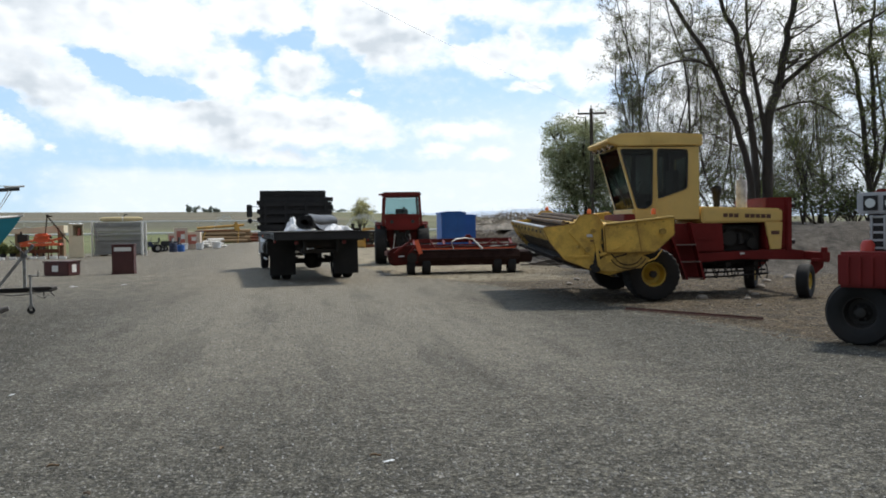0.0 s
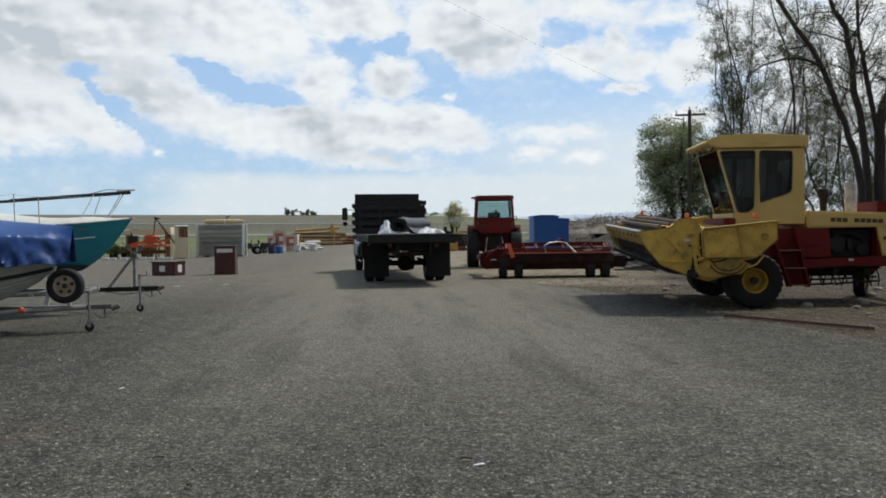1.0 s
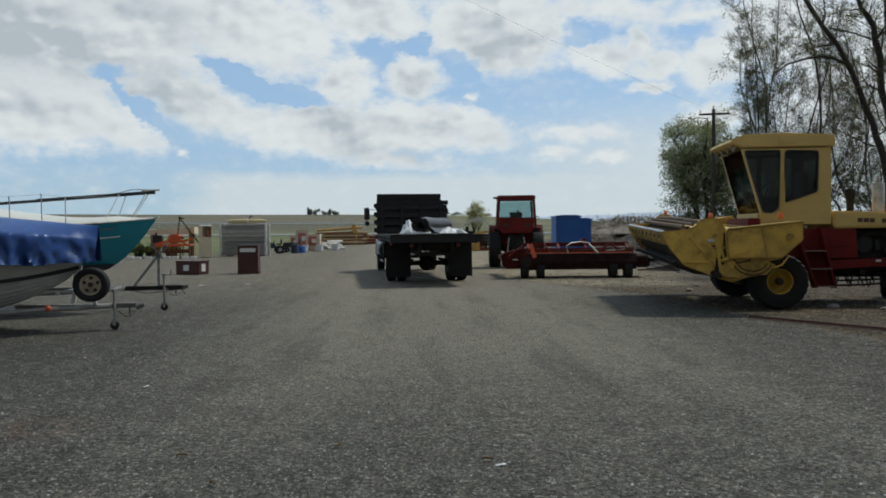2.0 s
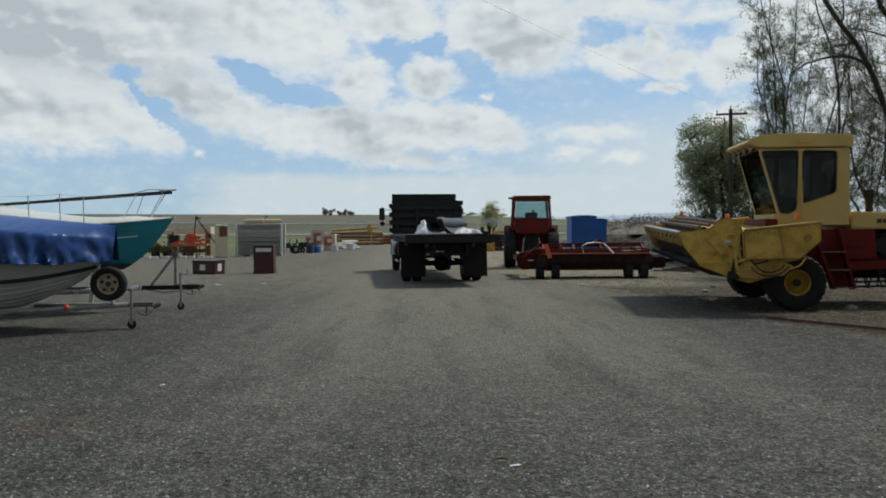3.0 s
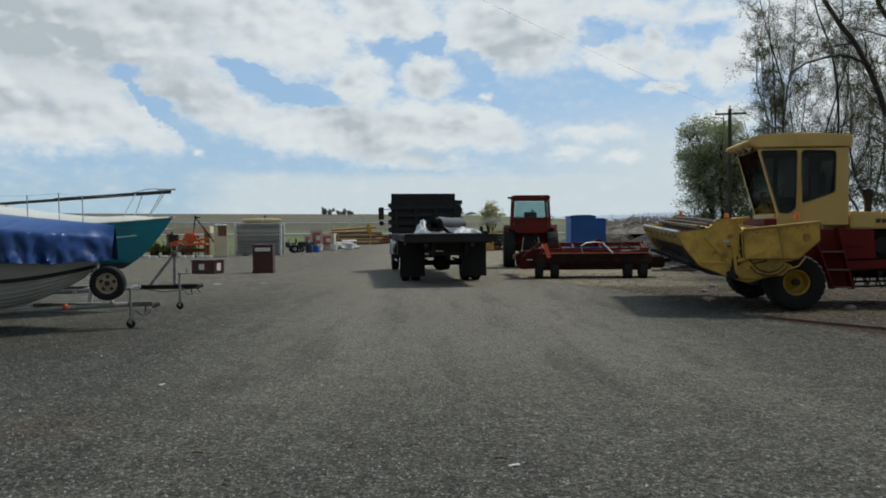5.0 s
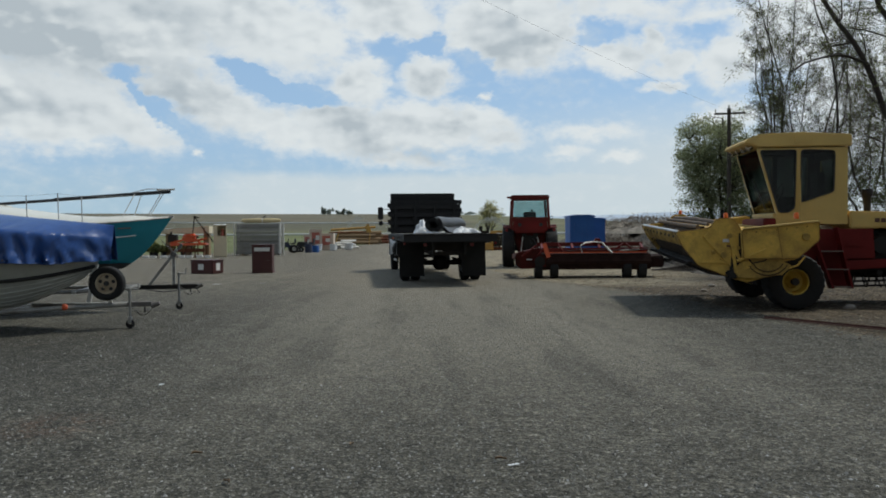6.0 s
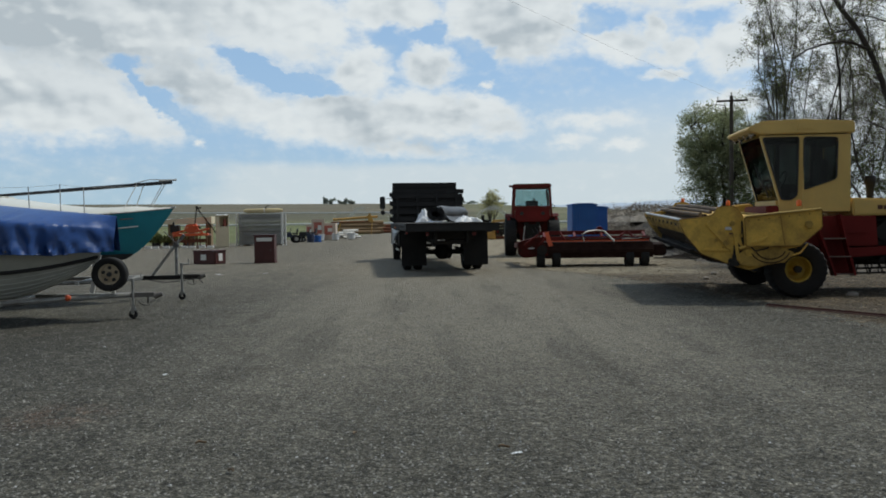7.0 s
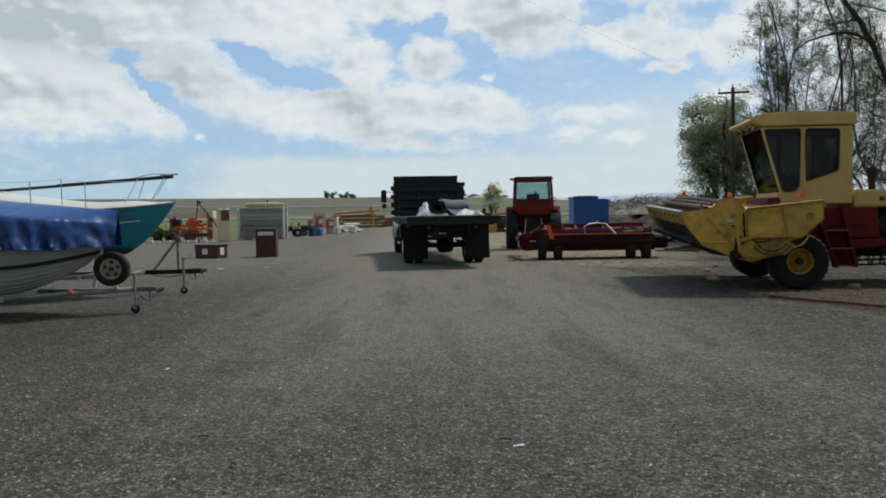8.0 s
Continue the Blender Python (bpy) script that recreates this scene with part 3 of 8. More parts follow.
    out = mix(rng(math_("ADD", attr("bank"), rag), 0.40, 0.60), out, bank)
    out = mix(rng(math_("ADD", attr("field"), rag), 0.45, 0.55), out, field)
    L(out, b.inputs["Base Color"])
    b.inputs["Roughness"].default_value = 0.95
    b.inputs["Specular IOR Level"].default_value = 0.25
    bp = N("ShaderNodeBump")
    bp.inputs["Strength"].default_value, bp.inputs["Distance"].default_value = 0.8, 0.03
    hgt = math_("ADD", math_("MULTIPLY", vo.outputs["Distance"], -0.55), math_("MULTIPLY", noise_(9, 6, 0.7), 0.9))
    hgt = math_("SUBTRACT", hgt, math_("MULTIPLY", lumps.outputs["Distance"], 1.1))
    L(hgt, bp.inputs["Height"])
    L(bp.outputs[0], b.inputs["Normal"])
    return m


def build_ground():
    radii = [0.4]
    while radii[-1] < 3200:
        radii.append(radii[-1] * (1.030 if radii[-1] < 120 else 1.05))
    n = 420
    vs, fs = [(0, 0, gz(0, 0))], []
    for r in radii:
        for i in range(n):
            a = i * math.tau / n
            x, y = r * math.sin(a), r * math.cos(a)
            vs.append((x, y, gz(x, y)))
    fs += [(0, 1 + (i + 1) % n, 1 + i) for i in range(n)]
    for k in range(len(radii) - 1):
        p, q = 1 + k * n, 1 + (k + 1) * n
        fs += [(p + i, p + (i + 1) % n, q + (i + 1) % n, q + i) for i in range(n)]
    me = bpy.data.meshes.new("ground")
    me.from_pydata(vs, [], fs)
    zones = {k: [] for k in ("dirt", "field", "green", "bank", "lane", "pale", "dimmed", "worn")}
    for x, y, z in vs:
        zones["dirt"].append(step(-0.6, 0.6, x - bend(y, DIRT_EDGE)) if y > 0 else 0.0)
        way = 0.7 - 0.03 * y
        zones["lane"].append(step(3.0, 11.0, y) * (1 - step(1.6, 4.2 + 0.03 * y, abs(x - way))))
        # share of that painted dimming, strongest to the west and near left
        zones["dimmed"].append(max((1 - step(-4.5, 0.8, x + 0.10 * y)) * (1 - 0.65 * step(8.5, 14.0, y)), 0.75 * (1 - step(4.0, 9.0, y)) * (1 - step(-1.5, 1.2, x))))
        # share of the painted glare, growing with distance
        zones["worn"].append(0.85 * step(11, 27, y))
        zones["pale"].append(0.9 * step(19.8, 21.8, y) * (1 - step(5.8, 8.0, x)) + 0.6 * step(5.8, 8.0, x) * step(22.0, 28.0, y) * (1 - step(9.0, 12.0, x)))
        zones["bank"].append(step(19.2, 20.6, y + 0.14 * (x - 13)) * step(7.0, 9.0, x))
        edge = bend(x, FIELD_EDGE)
        zones["field"].append(step(edge - 2, edge + 2, y) if y > 0 else step(60, 80, math.hypot(x, y)))
        zones["green"].append(1 - step(150, 210, y) if y < 60 or x < 8 else 0.4)
    for k, vals in zones.items():
        me.attributes.new(k, "FLOAT", "POINT").data.foreach_set("value", vals)
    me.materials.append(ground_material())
    for p in me.polygons:
        p.use_smooth = True
    return tagged(new("ground", me), "grey crushed-gravel yard with bare earth and fields beyond", "ground", kind="structure")


ground = build_ground()
# ---- flatbed truck: x ahead, y to its left, z up, the rear axle's middle at the origin ----
def build_truck(m):
    tr = thing("flatbed_truck", m, "dark flatbed truck with white cab and tall black headboard on gravel", "truck")
    wb, back, front, hw, top = 6.77, -2.67, 5.55, 1.22, 1.33
    deck = part("deck", Shape().box(((back + front) / 2, 0, top - 0.075), (front - back - 0.1, 2 * hw - 0.16, 0.05)), DARK_STEEL, tr)
    for i in range(12):
        y = -hw + 0.08 + (i + 0.5) * (2 * hw - 0.16) / 12
        part("plank", Shape().box(((back + front) / 2, y, top - 0.022 + 0.004 * (i % 3)), (front - back - 0.14, (2 * hw - 0.16) / 12 - 0.012, 0.05)), DECK_WOOD, deck, bevel=0.006)
    for s in (-1, 1):
        rail = Shape().box(((back + front) / 2, s * (hw - 0.03), top - 0.09), (front - back, 0.06, 0.18))
        for k in range(9):
            rail.box((back + 0.5 + k * 0.93, s * (hw + 0.008), top - 0.10), (0.10, 0.03, 0.12))
        part("side_rail", rail, BLACK_PAINT, tr, bevel=0.008)
    rear = Shape().box((back + 0.03, 0, top - 0.10), (0.07, 2 * hw, 0.21))
    rear.box((back + 0.01, 0, top - 0.005), (0.11, 2 * hw, 0.02))
    part("rear_beam", rear, BLACK_PAINT, tr, "scuffed black steel rear beam", bevel=0.01)
    for k in range(9):
        x = back + 0.45 + k * 0.93
        part("crossmember", Shape().box((x, 0, top - 0.17), (0.07, 2 * hw - 0.2, 0.13)), DARK_STEEL, tr)
    for s in (-1, 1):
        ch = Shape()
        ch.box(((back + 0.2 + wb + 0.7) / 2, s * 0.42, 0.92), (wb + 0.7 - back - 0.2, 0.07, 0.25))
        ch.box(((back + front) / 2, s * 0.42, 1.10), (front - back - 0.3, 0.08, 0.10))
        part("chassis_rail", ch, DARK_STEEL, tr, bevel=0.006)
    # headboard of boards on posts
    hb = part("headboard", Shape().box((front - 0.02, 0, (top + 2.75) / 2), (0.05, 2.26, 2.75 - top)), BLACK_PAINT, tr)
    for k in range(8):
        z = top + 0.02 + (k + 0.5) * (2.75 - top - 0.02) / 8
        part("board", Shape().box((front - 0.065, 0, z), (0.04, 2.28, (2.75 - top) / 8 - 0.012)), BLACK_PAINT, hb, bevel=0.006)
    for s in (-1, -0.33, 0.33, 1):
        part("post", Shape().box((front + 0.03, s * 1.04, (top + 2.70) / 2), (0.06, 0.09, 2.70 - top)), BLACK_PAINT, hb)
    # tail
    tail = Shape().box((back + 0.55, 0.0, 1.02), (0.05, 1.25, 0.24)).box((back + 0.5, 0.0, 0.82), (0.10, 0.95, 0.10))
    part("rear_panel", tail, DARK_STEEL, tr, bevel=0.01)
    for s in (-1, 1):
        lamp = part("tail_light", Shape().rod((back + 0.50, s * 0.62, 1.05), (back + 0.44, s * 0.62, 1.05), 0.055, n=16), RED_LENS, tr, "round red tail light")
        flap = Shape()
        flap.sheet(lambda u, v: (-0.78 + 0.03 * math.sin(v * 3 + s), s * (0.52 + u * 0.70), 0.14 + v * 1.02 + 0.006 * math.sin(u * 9)), 8, 10)
        part("mud_flap", flap, RUBBER, tr, "black rubber mud flap", thick=0.012)
        part("flap_bracket", Shape().bar((-0.77, s * 0.42, 1.15), (-0.77, s * 1.22, 1.15), 0.04, 0.05), DARK_STEEL, tr)
        part("side_marker", Shape().box((-0.1 + 2.4, s * (hw + 0.012), top - 0.13), (0.10, 0.03, 0.05)), AMBER, tr, "amber side marker")
        part("side_marker", Shape().box((back + 0.12, s * (hw - 0.03), top - 0.24), (0.07, 0.05, 0.06)), RED_LENS, tr, "red rear marker")
    # axles
    ax = Shape().rod((0, -0.95, 0.50), (0, 0.95, 0.50), 0.075, n=14)
    ax.lathe([(0.001, -0.17), (0.12, -0.16), (0.21, -0.08), (0.225, 0), (0.21, 0.08), (0.12, 0.16), (0.001, 0.17)], (0, 0, 0.50), "x", 20)
    ax.rod((0.15, 0, 0.52), (3.4, 0, 0.72), 0.055, n=12)
    part("rear_axle", ax, DARK_STEEL, tr, "oily dark rear axle")
    part("front_axle", Shape().bar((wb, -0.9, 0.48), (wb, 0.9, 0.48), 0.1, 0.11), DARK_STEEL, tr)
    for s in (-1, 1):
        sp = Shape()
        for i in range(5):
            ln = 0.72 - i * 0.11
            sp.box((0, s * 0.47, 0.62 + i * -0.022), (2 * ln, 0.08, 0.018))
        part("leaf_spring", sp, DARK_STEEL, tr)
        for inner in (0, 1):
            y = s * (1.02 - 0.30 * inner)
            wheel(tr, pose(0, y, 0.50, 0, 0, 180 if s > 0 else 0), 0.50, 0.26, 0.29, WHITE_RIM, dish=0.10 if not inner else 0.0, hub=0.10, ribs=True)
        wheel(tr, pose(wb, s * 0.95, 0.48, 0, 0, 180 if s > 0 else 0), 0.48, 0.26, 0.29, WHITE_RIM, dish=-0.02, hub=0.11, ribs=True)
    # boxes and tank under the deck
    tank = Shape().lathe([(0.001, -0.55), (0.27, -0.55), (0.29, -0.52), (0.29, 0.52), (0.27, 0.55), (0.001, 0.55)], (4.9, 0.82, 0.78), "x", 24)
    part("fuel_tank", tank, DARK_STEEL, tr)
    for x in (4.6, 5.2):
        part("tank_strap", Shape().lathe([(0.30, -0.03), (0.30, 0.03)], (x, 0.82, 0.78), "x", 24), GALV, tr)
    part("side_step", Shape().bar((4.2, 1.02, 0.42), (5.6, 1.02, 0.42), 0.05, 0.05), GALV, tr)
    part("battery_box", Shape().box((3.6, 0.85, 0.82), (0.55, 0.4, 0.42)), DARK_STEEL, tr, bevel=0.02)
    part("tool_box", Shape().box((4.4, -0.85, 0.84), (1.1, 0.42, 0.45)), DARK_STEEL, tr, bevel=0.02)
    # cab
    side = [(5.72, 0.95), (5.72, 2.35), (5.82, 2.50), (6.75, 2.50), (6.98, 2.36), (7.22, 1.75), (7.22, 0.95)]
    cab = part("cab", Shape().prism(side, -0.98, 0.98), WHITE_PAINT, tr, "white painted truck cab", bevel=0.04)
    for s in (-1, 1):
        pane = [(5.98, 1.72), (5.98, 2.30), (6.72, 2.30), (6.95, 1.76)]
        part("side_window", Shape().prism(pane, s * 0.975, s * 0.99), SEAT, cab, "dark side window", bevel=0.0)
        part("door_handle", Shape().box((5.95, s * 1.0, 1.52), (0.14, 0.03, 0.03)), CHROME, cab)
    part("windscreen", Shape().bar((7.235, 0, 1.80), (7.01, 0, 2.32), 1.7, 0.02, up=(0.4, 0, 0.3)), SEAT, cab, "dark windscreen")
    hood = [(7.2, 0.80), (7.2, 1.72), (7.75, 1.62), (7.98, 1.46), (8.02, 0.80)]
    part("hood", Shape().prism(hood, -0.72, 0.72), WHITE_PAINT, tr, "white painted hood", bevel=0.05)
    for s in (-1, 1):
        fen = Shape()
        for i in range(10):
            a0, a1 = math.pi * (0.05 + 0.9 * i / 10), math.pi * (0.05 + 0.9 * (i + 1) / 10)
            p, q = (wb + 0.62 * math.cos(a0), 0.50 + 0.66 * math.sin(a0)), (wb + 0.62 * math.cos(a1), 0.50 + 0.66 * math.sin(a1))
            y0, y1 = sorted((s * 0.72, s * 1.12))
            fen.add([(p[0], y0, p[1]), (q[0], y0, q[1]), (q[0], y1, q[1]), (p[0], y1, p[1])], [(0, 1, 2, 3)])
        part("fender", fen, WHITE_PAINT, tr, "white front fender", thick=0.03)
        arm = Shape().tube([(7.0, s * 0.98, 2.20), (7.02, s * 1.25, 2.24), (7.02, s * 1.42, 2.20)], 0.014).tube([(7.0, s * 0.98, 1.62), (7.02, s * 1.30, 1.72), (7.02, s * 1.42, 1.80)], 0.014)
        arm.tube([(7.02, s * 1.42, 1.70), (7.02, s * 1.42, 2.34)], 0.014)
        part("mirror_arm", arm, CHROME, tr)
        mir = part("mirror", Shape().box((7.03, s * 1.44, 2.08), (0.07, 0.20, 0.46)), BLACK_PAINT, tr, "tall black side mirror", bevel=0.025)
        part("mirror_glass", Shape().box((6.99, s * 1.44, 2.08), (0.008, 0.16, 0.41)), SEAT, mir)
        part("lower_mirror", Shape().lathe([(0.001, -0.02), (0.08, -0.02), (0.09, 0.0), (0.07, 0.04), (0.001, 0.05)], (7.02, s * 1.43, 1.72), "x", 16), BLACK_PAINT, tr)
    part("bumper", Shape().box((8.05, 0, 0.62), (0.10, 2.2, 0.26)), WHITE_PAINT, tr, bevel=0.03)
    return tr


TRUCK = pose(-0.08, 23.94, 0.0, 0, 0, 90 + 6.4)
truck = build_truck(TRUCK)


# the loose stake sides stacked against the headboard
def build_stake_side(x, lean, y0, y1, rows):
    rk = thing("stake_rack", TRUCK @ pose(x, 0, 1.37, 0, lean, 0), "black slatted stake rack standing against the truck headboard", "stake rack", "stake racks on the truck")
    for z in rows:
        part("slat", Shape().box((0, (y0 + y1) / 2, z), (0.035, y1 - y0, 0.15)), BLACK_PAINT, rk, bevel=0.006)
    for k in range(4):
        y = y0 + 0.22 + k * (y1 - y0 - 0.44) / 3
        part("stake", Shape().box((-0.04, y, (rows[-1] + 0.08) / 2), (0.045, 0.09, rows[-1] + 0.08)), BLACK_PAINT, rk, bevel=0.006)
    return rk


build_stake_side(5.40, 3, -1.20, 1.25, [0.10, 0.38, 0.66, 0.96])
build_stake_side(5.27, 4, -1.38, 1.16, [0.14, 0.44, 0.78, 1.06])
build_stake_side(5.14, 5, -1.32, 1.20, [0.08, 0.34, 0.62, 0.90])

# load: a rolled membrane and crumpled plastic sheet
MEMBRANE = mat("black_rubber_membrane", (0.035, 0.036, 0.038), 0.42, var=0.25, dirt=0.4, dirt_color=(0.10, 0.10, 0.10), bump=0.1)
PLASTIC = mat("white_plastic_sheet", (0.72, 0.73, 0.75), 0.45, var=0.12, scale=6, dirt=0.2, dirt_color=(0.4, 0.39, 0.37))


def build_roll():
    rl = thing("membrane_roll", TRUCK @ pose(0.55, -0.25, 1.36, 0, 0, 154), "thick roll of dark rubber membrane lying on the truck deck", "roll")
    sh = Shape()
    turns, n = 3.2, 110

    def spiral(u, v):
        a = u * turns * math.tau
        r = 0.10 + 0.15 * u + 0.006 * math.sin(3 * a + v * 5)
        return ((v - 0.5) * 2.1 + 0.02 * math.sin(a * 2), r * 1.18 * math.cos(a) + 0.03 * math.sin(v * 6), 0.235 + 0.93 * r * math.sin(a) + 0.008 * math.sin(v * 9))
    sh.sheet(spiral, n, 14)
    part("membrane", sh, MEMBRANE, rl, thick=0.012)
    flap = Shape().sheet(lambda u, v: ((v - 0.5) * 2.05, 0.29 + u * 0.30, 0.16 * (1 - u) ** 2 + 0.012 + 0.02 * math.sin(u * 5 + v * 7) * (1 - u)), 10, 12)
    part("loose_end", flap, MEMBRANE, rl, thick=0.01)
    return rl


build_roll()


def crumple(name, m, size, seed, label):
    th = thing(name, m, label, "plastic sheet", "plastic sheets on the truck")
    rnd = random.Random(seed)
    o = Vector((rnd.uniform(0, 50), rnd.uniform(0, 50), 0))

    def f(u, v):
        x, y = (u - 0.5) * size[0], (v - 0.5) * size[1]
        edge = max(0.0, 1 - (2 * abs(u - 0.5)) ** 3) * max(0.0, 1 - (2 * abs(v - 0.5)) ** 3)
        p = Vector((x * 4, y * 4, 0)) + o
        z = size[2] * edge * (0.45 + 0.9 * abs(noise.noise(p)) + 0.35 * noise.noise(p * 2.7)) + 0.01
        return (x + 0.06 * noise.noise(p * 1.7 + Vector((9, 0, 0))), y + 0.06 * noise.noise(p * 1.7 + Vector((0, 9, 0))), max(0.008, z))
    part("sheet", Shape().sheet(f, 26, 26), PLASTIC, th, smooth=25, thick=0.004)
    return th


crumple("plastic_sheet", TRUCK @ pose(0.45, 0.42, 1.345), (0.75, 0.55, 0.42), 3, "crumpled white plastic sheet heaped on the truck deck")
crumple("plastic_sheet", TRUCK @ pose(-0.55, -0.72, 1.345), (0.35, 0.75, 0.24), 5, "frayed white plastic sheet beside the rolled membrane")
crumple("plastic_sheet", TRUCK @ pose(-0.2, 0.15, 1.345), (0.5, 0.6, 0.10), 8, "flat scrap of white plastic sheet on the truck deck")
# ---- windrower: x towards its rear, y to its far side, z up, the near front tyre's outer side at the origin ----
LETTER = mat("brown_decal", (0.10, 0.045, 0.03), 0.5, var=0.1, bump=0.0)
GRIMY_YELLOW = mat("grimy_yellow_paint", (0.44, 0.28, 0.06), 0.7, var=0.3, dirt=0.5, dirt_color=(0.06, 0.045, 0.03), dirt_scale=3.0)
RUST_EDGE = mat("rust_worn_edge", (0.27, 0.165, 0.055), 0.85, var=0.4, scale=8, spec=0.1)
STAINED_YELLOW = mat("stained_yellow_paint", (0.34, 0.21, 0.045), 0.75, var=0.35, scale=5, dirt=0.55, dirt_color=(0.030, 0.023, 0.017), dirt_scale=3.6, spec=0.15)
PIPE_BROWN = mat("rusty_brown_pipe", (0.17, 0.125, 0.090), 0.85, 0.0, spec=0.2, var=0.35, scale=6, dirt=0.4, dirt_color=(0.22, 0.19, 0.16))
# one dark brown for the header's floor, reel core, grooves and slots
DARK_MATTE = mat("dark_matte_brown", (0.070, 0.050, 0.034), 0.95, var=0.5, scale=7, bump=1.0, grain=30, spec=0.1)
DULL_STEEL = mat("worn_step_edge", (0.20, 0.15, 0.135), 0.5, 0.3, var=0.3)
DARK_VOID = mat("dark_engine_parts", (0.018, 0.017, 0.016), 0.7, 0.2, var=0.4, dirt=0.3, dirt_color=(0.05, 0.04, 0.03))


def frame_panel(outer, holes, y0, y1):
    """A plate in the x-z plane with openings cut right through: outer and holes as outlines."""
    bm = bmesh.new()
    edges = []
    for ring in [outer, *holes]:
        vs = [bm.verts.new((p[0], y0, p[1])) for p in ring]
        edges += [bm.edges.new((vs[i], vs[(i + 1) % len(vs)])) for i in range(len(vs))]
    bmesh.ops.triangle_fill(bm, use_beauty=True, use_dissolve=False, edges=edges, normal=(0, 1, 0))
    inside = lambda q, ring: sum(((a[1] > q[1]) != (b[1] > q[1])) and q[0] < (b[0] - a[0]) * (q[1] - a[1]) / (b[1] - a[1]) + a[0] for a, b in zip(ring, ring[1:] + ring[:1])) % 2
    kill = [f for f in bm.faces if any(inside((f.calc_center_median().x, f.calc_center_median().z), h) for h in holes)]
    bmesh.ops.delete(bm, geom=kill, context="FACES")
    ext = bmesh.ops.extrude_face_region(bm, geom=bm.faces[:])
    bmesh.ops.translate(bm, vec=(0, y1 - y0, 0), verts=[g for g in ext["geom"] if isinstance(g, bmesh.types.BMVert)])
    bmesh.ops.recalc_face_normals(bm, faces=bm.faces)
    sh = Shape()
    bm.verts.index_update()
    sh.v = [tuple(v.co) for v in bm.verts]
    sh.f = [tuple(v.index for v in f.verts) for f in bm.faces]
    bm.free()
    return sh


def rounded(pts, r=0.06, n=4):
    """An outline with its corners rounded."""
    out, k = [], len(pts)
    for i in range(k):
        a, b, c = (Vector(pts[(i + d) % k]) for d in (-1, 0, 1))
        p, q = b + (a - b).normalized() * r, b + (c - b).normalized() * r
        for j in range(n + 1):
            t = j / n
            out.append(tuple((1 - t) ** 2 * p + 2 * t * (1 - t) * b + t * t * q))
    return out


def build_windrower(m):
    w = thing("windrower", m, "faded yellow and maroon self-propelled hay windrower with cab", "farm machine")
    y0, y1 = 0.85, 2.35
    # cab shell with real openings
    outline = [(-0.16, 1.48), (-0.10, 1.66), (-0.44, 2.86), (1.13, 2.86), (1.13, 1.48)]
    door = rounded([(-0.385, 2.82), (0.24, 2.82), (0.21, 1.78), (0.10, 1.70), (-0.065, 1.71)], 0.045)
    rear = rounded([(0.33, 2.82), (0.91, 2.80), (0.89, 2.07), (0.32, 1.88)])
    cab = part("cab", Shape().box((0.5, (y0 + y1) / 2, 1.50), (1.22, y1 - y0 - 0.1, 0.06)), MAROON, w, "cream cab with maroon floor")
    for ya, yb in ((y0, y0 + 0.05), (y1 - 0.05, y1)):
        part("side_wall", frame_panel(outline, [door, rear], ya, yb), CREAM, cab, "faded cream cab side", bevel=0.0)
        yc = (ya + yb) / 2
        part("liner", frame_panel(outline, [door, rear], yb + 0.002 if ya == y0 else ya - 0.012, yb + 0.012 if ya == y0 else ya - 0.002), SEAT, cab, "dark cab liner", bevel=0.0)
        for ring in (door, rear):
            g = part("side_window", Shape().prism(ring, yc - 0.004, yc + 0.004), GLASS, cab, "tinted side window")
            rim = Shape()
            pts = [Vector((p[0], 0, p[1])) for p in ring]
            yo = ya - 0.006 if ya == y0 else yb + 0.006
            rim.tube([(p.x, yo, p.z) for p in pts + pts[:2]], 0.014, 6)
            part("window_seal", rim, SEAT, cab, "black rubber window seal")
    # front: slanting screen between the side walls
    slope = [Vector((-0.42, y0 + 0.05, 2.83)), Vector((-0.42, y1 - 0.05, 2.83)), Vector((-0.10, y1 - 0.05, 1.68)), Vector((-0.10, y0 + 0.05, 1.68))]
    part("windscreen", Shape().add([tuple(p) for p in slope] + [tuple(p + Vector((0.008, 0, 0.002))) for p in slope], [(0, 1, 2, 3), (7, 6, 5, 4), (0, 4, 5, 1), (1, 5, 6, 2), (2, 6, 7, 3), (3, 7, 4, 0)]), GLASS, cab, "slanting front window", smooth=0)
    fr = Shape().bar((-0.12, y0 + 0.05, 1.66), (-0.12, y1 - 0.05, 1.66), 0.06, 0.06).box((-0.11, 1.6, 1.56), (0.06, y1 - y0 - 0.1, 0.18))
    part("front_wall", fr, CREAM, cab)
    part("wiper", Shape().tube([(-0.16, 1.3, 1.76), (-0.24, 1.5, 2.06), (-0.33, 1.62, 2.36)], 0.009, 6), SEAT, cab)
    rearw = [(y0 + 0.05, 1.50), (y1 - 0.05, 1.50), (y1 - 0.05, 2.86), (y0 + 0.05, 2.86)]
    hole = [(y0 + 0.25, 1.95), (y1 - 0.25, 1.95), (y1 - 0.25, 2.70), (y0 + 0.25, 2.70)]
    back = frame_panel(rearw, [hole], 0, 0.05)
    back.v = [(1.13 - p[1], p[0], p[2]) for p in back.v]
    part("rear_wall", back, CREAM, cab)
    part("rear_window", Shape().box((1.105, 1.6, 2.325), (0.006, y1 - y0 - 0.5, 0.75)), GLASS, cab, "tinted rear window")
    roof = Shape().prism([(-0.67, 2.97), (-0.64, 3.02), (-0.40, 3.12), (0.30, 3.14), (1.19, 3.09), (1.19, 2.88), (-0.42, 2.88)], y0 - 0.05, y1 + 0.05)
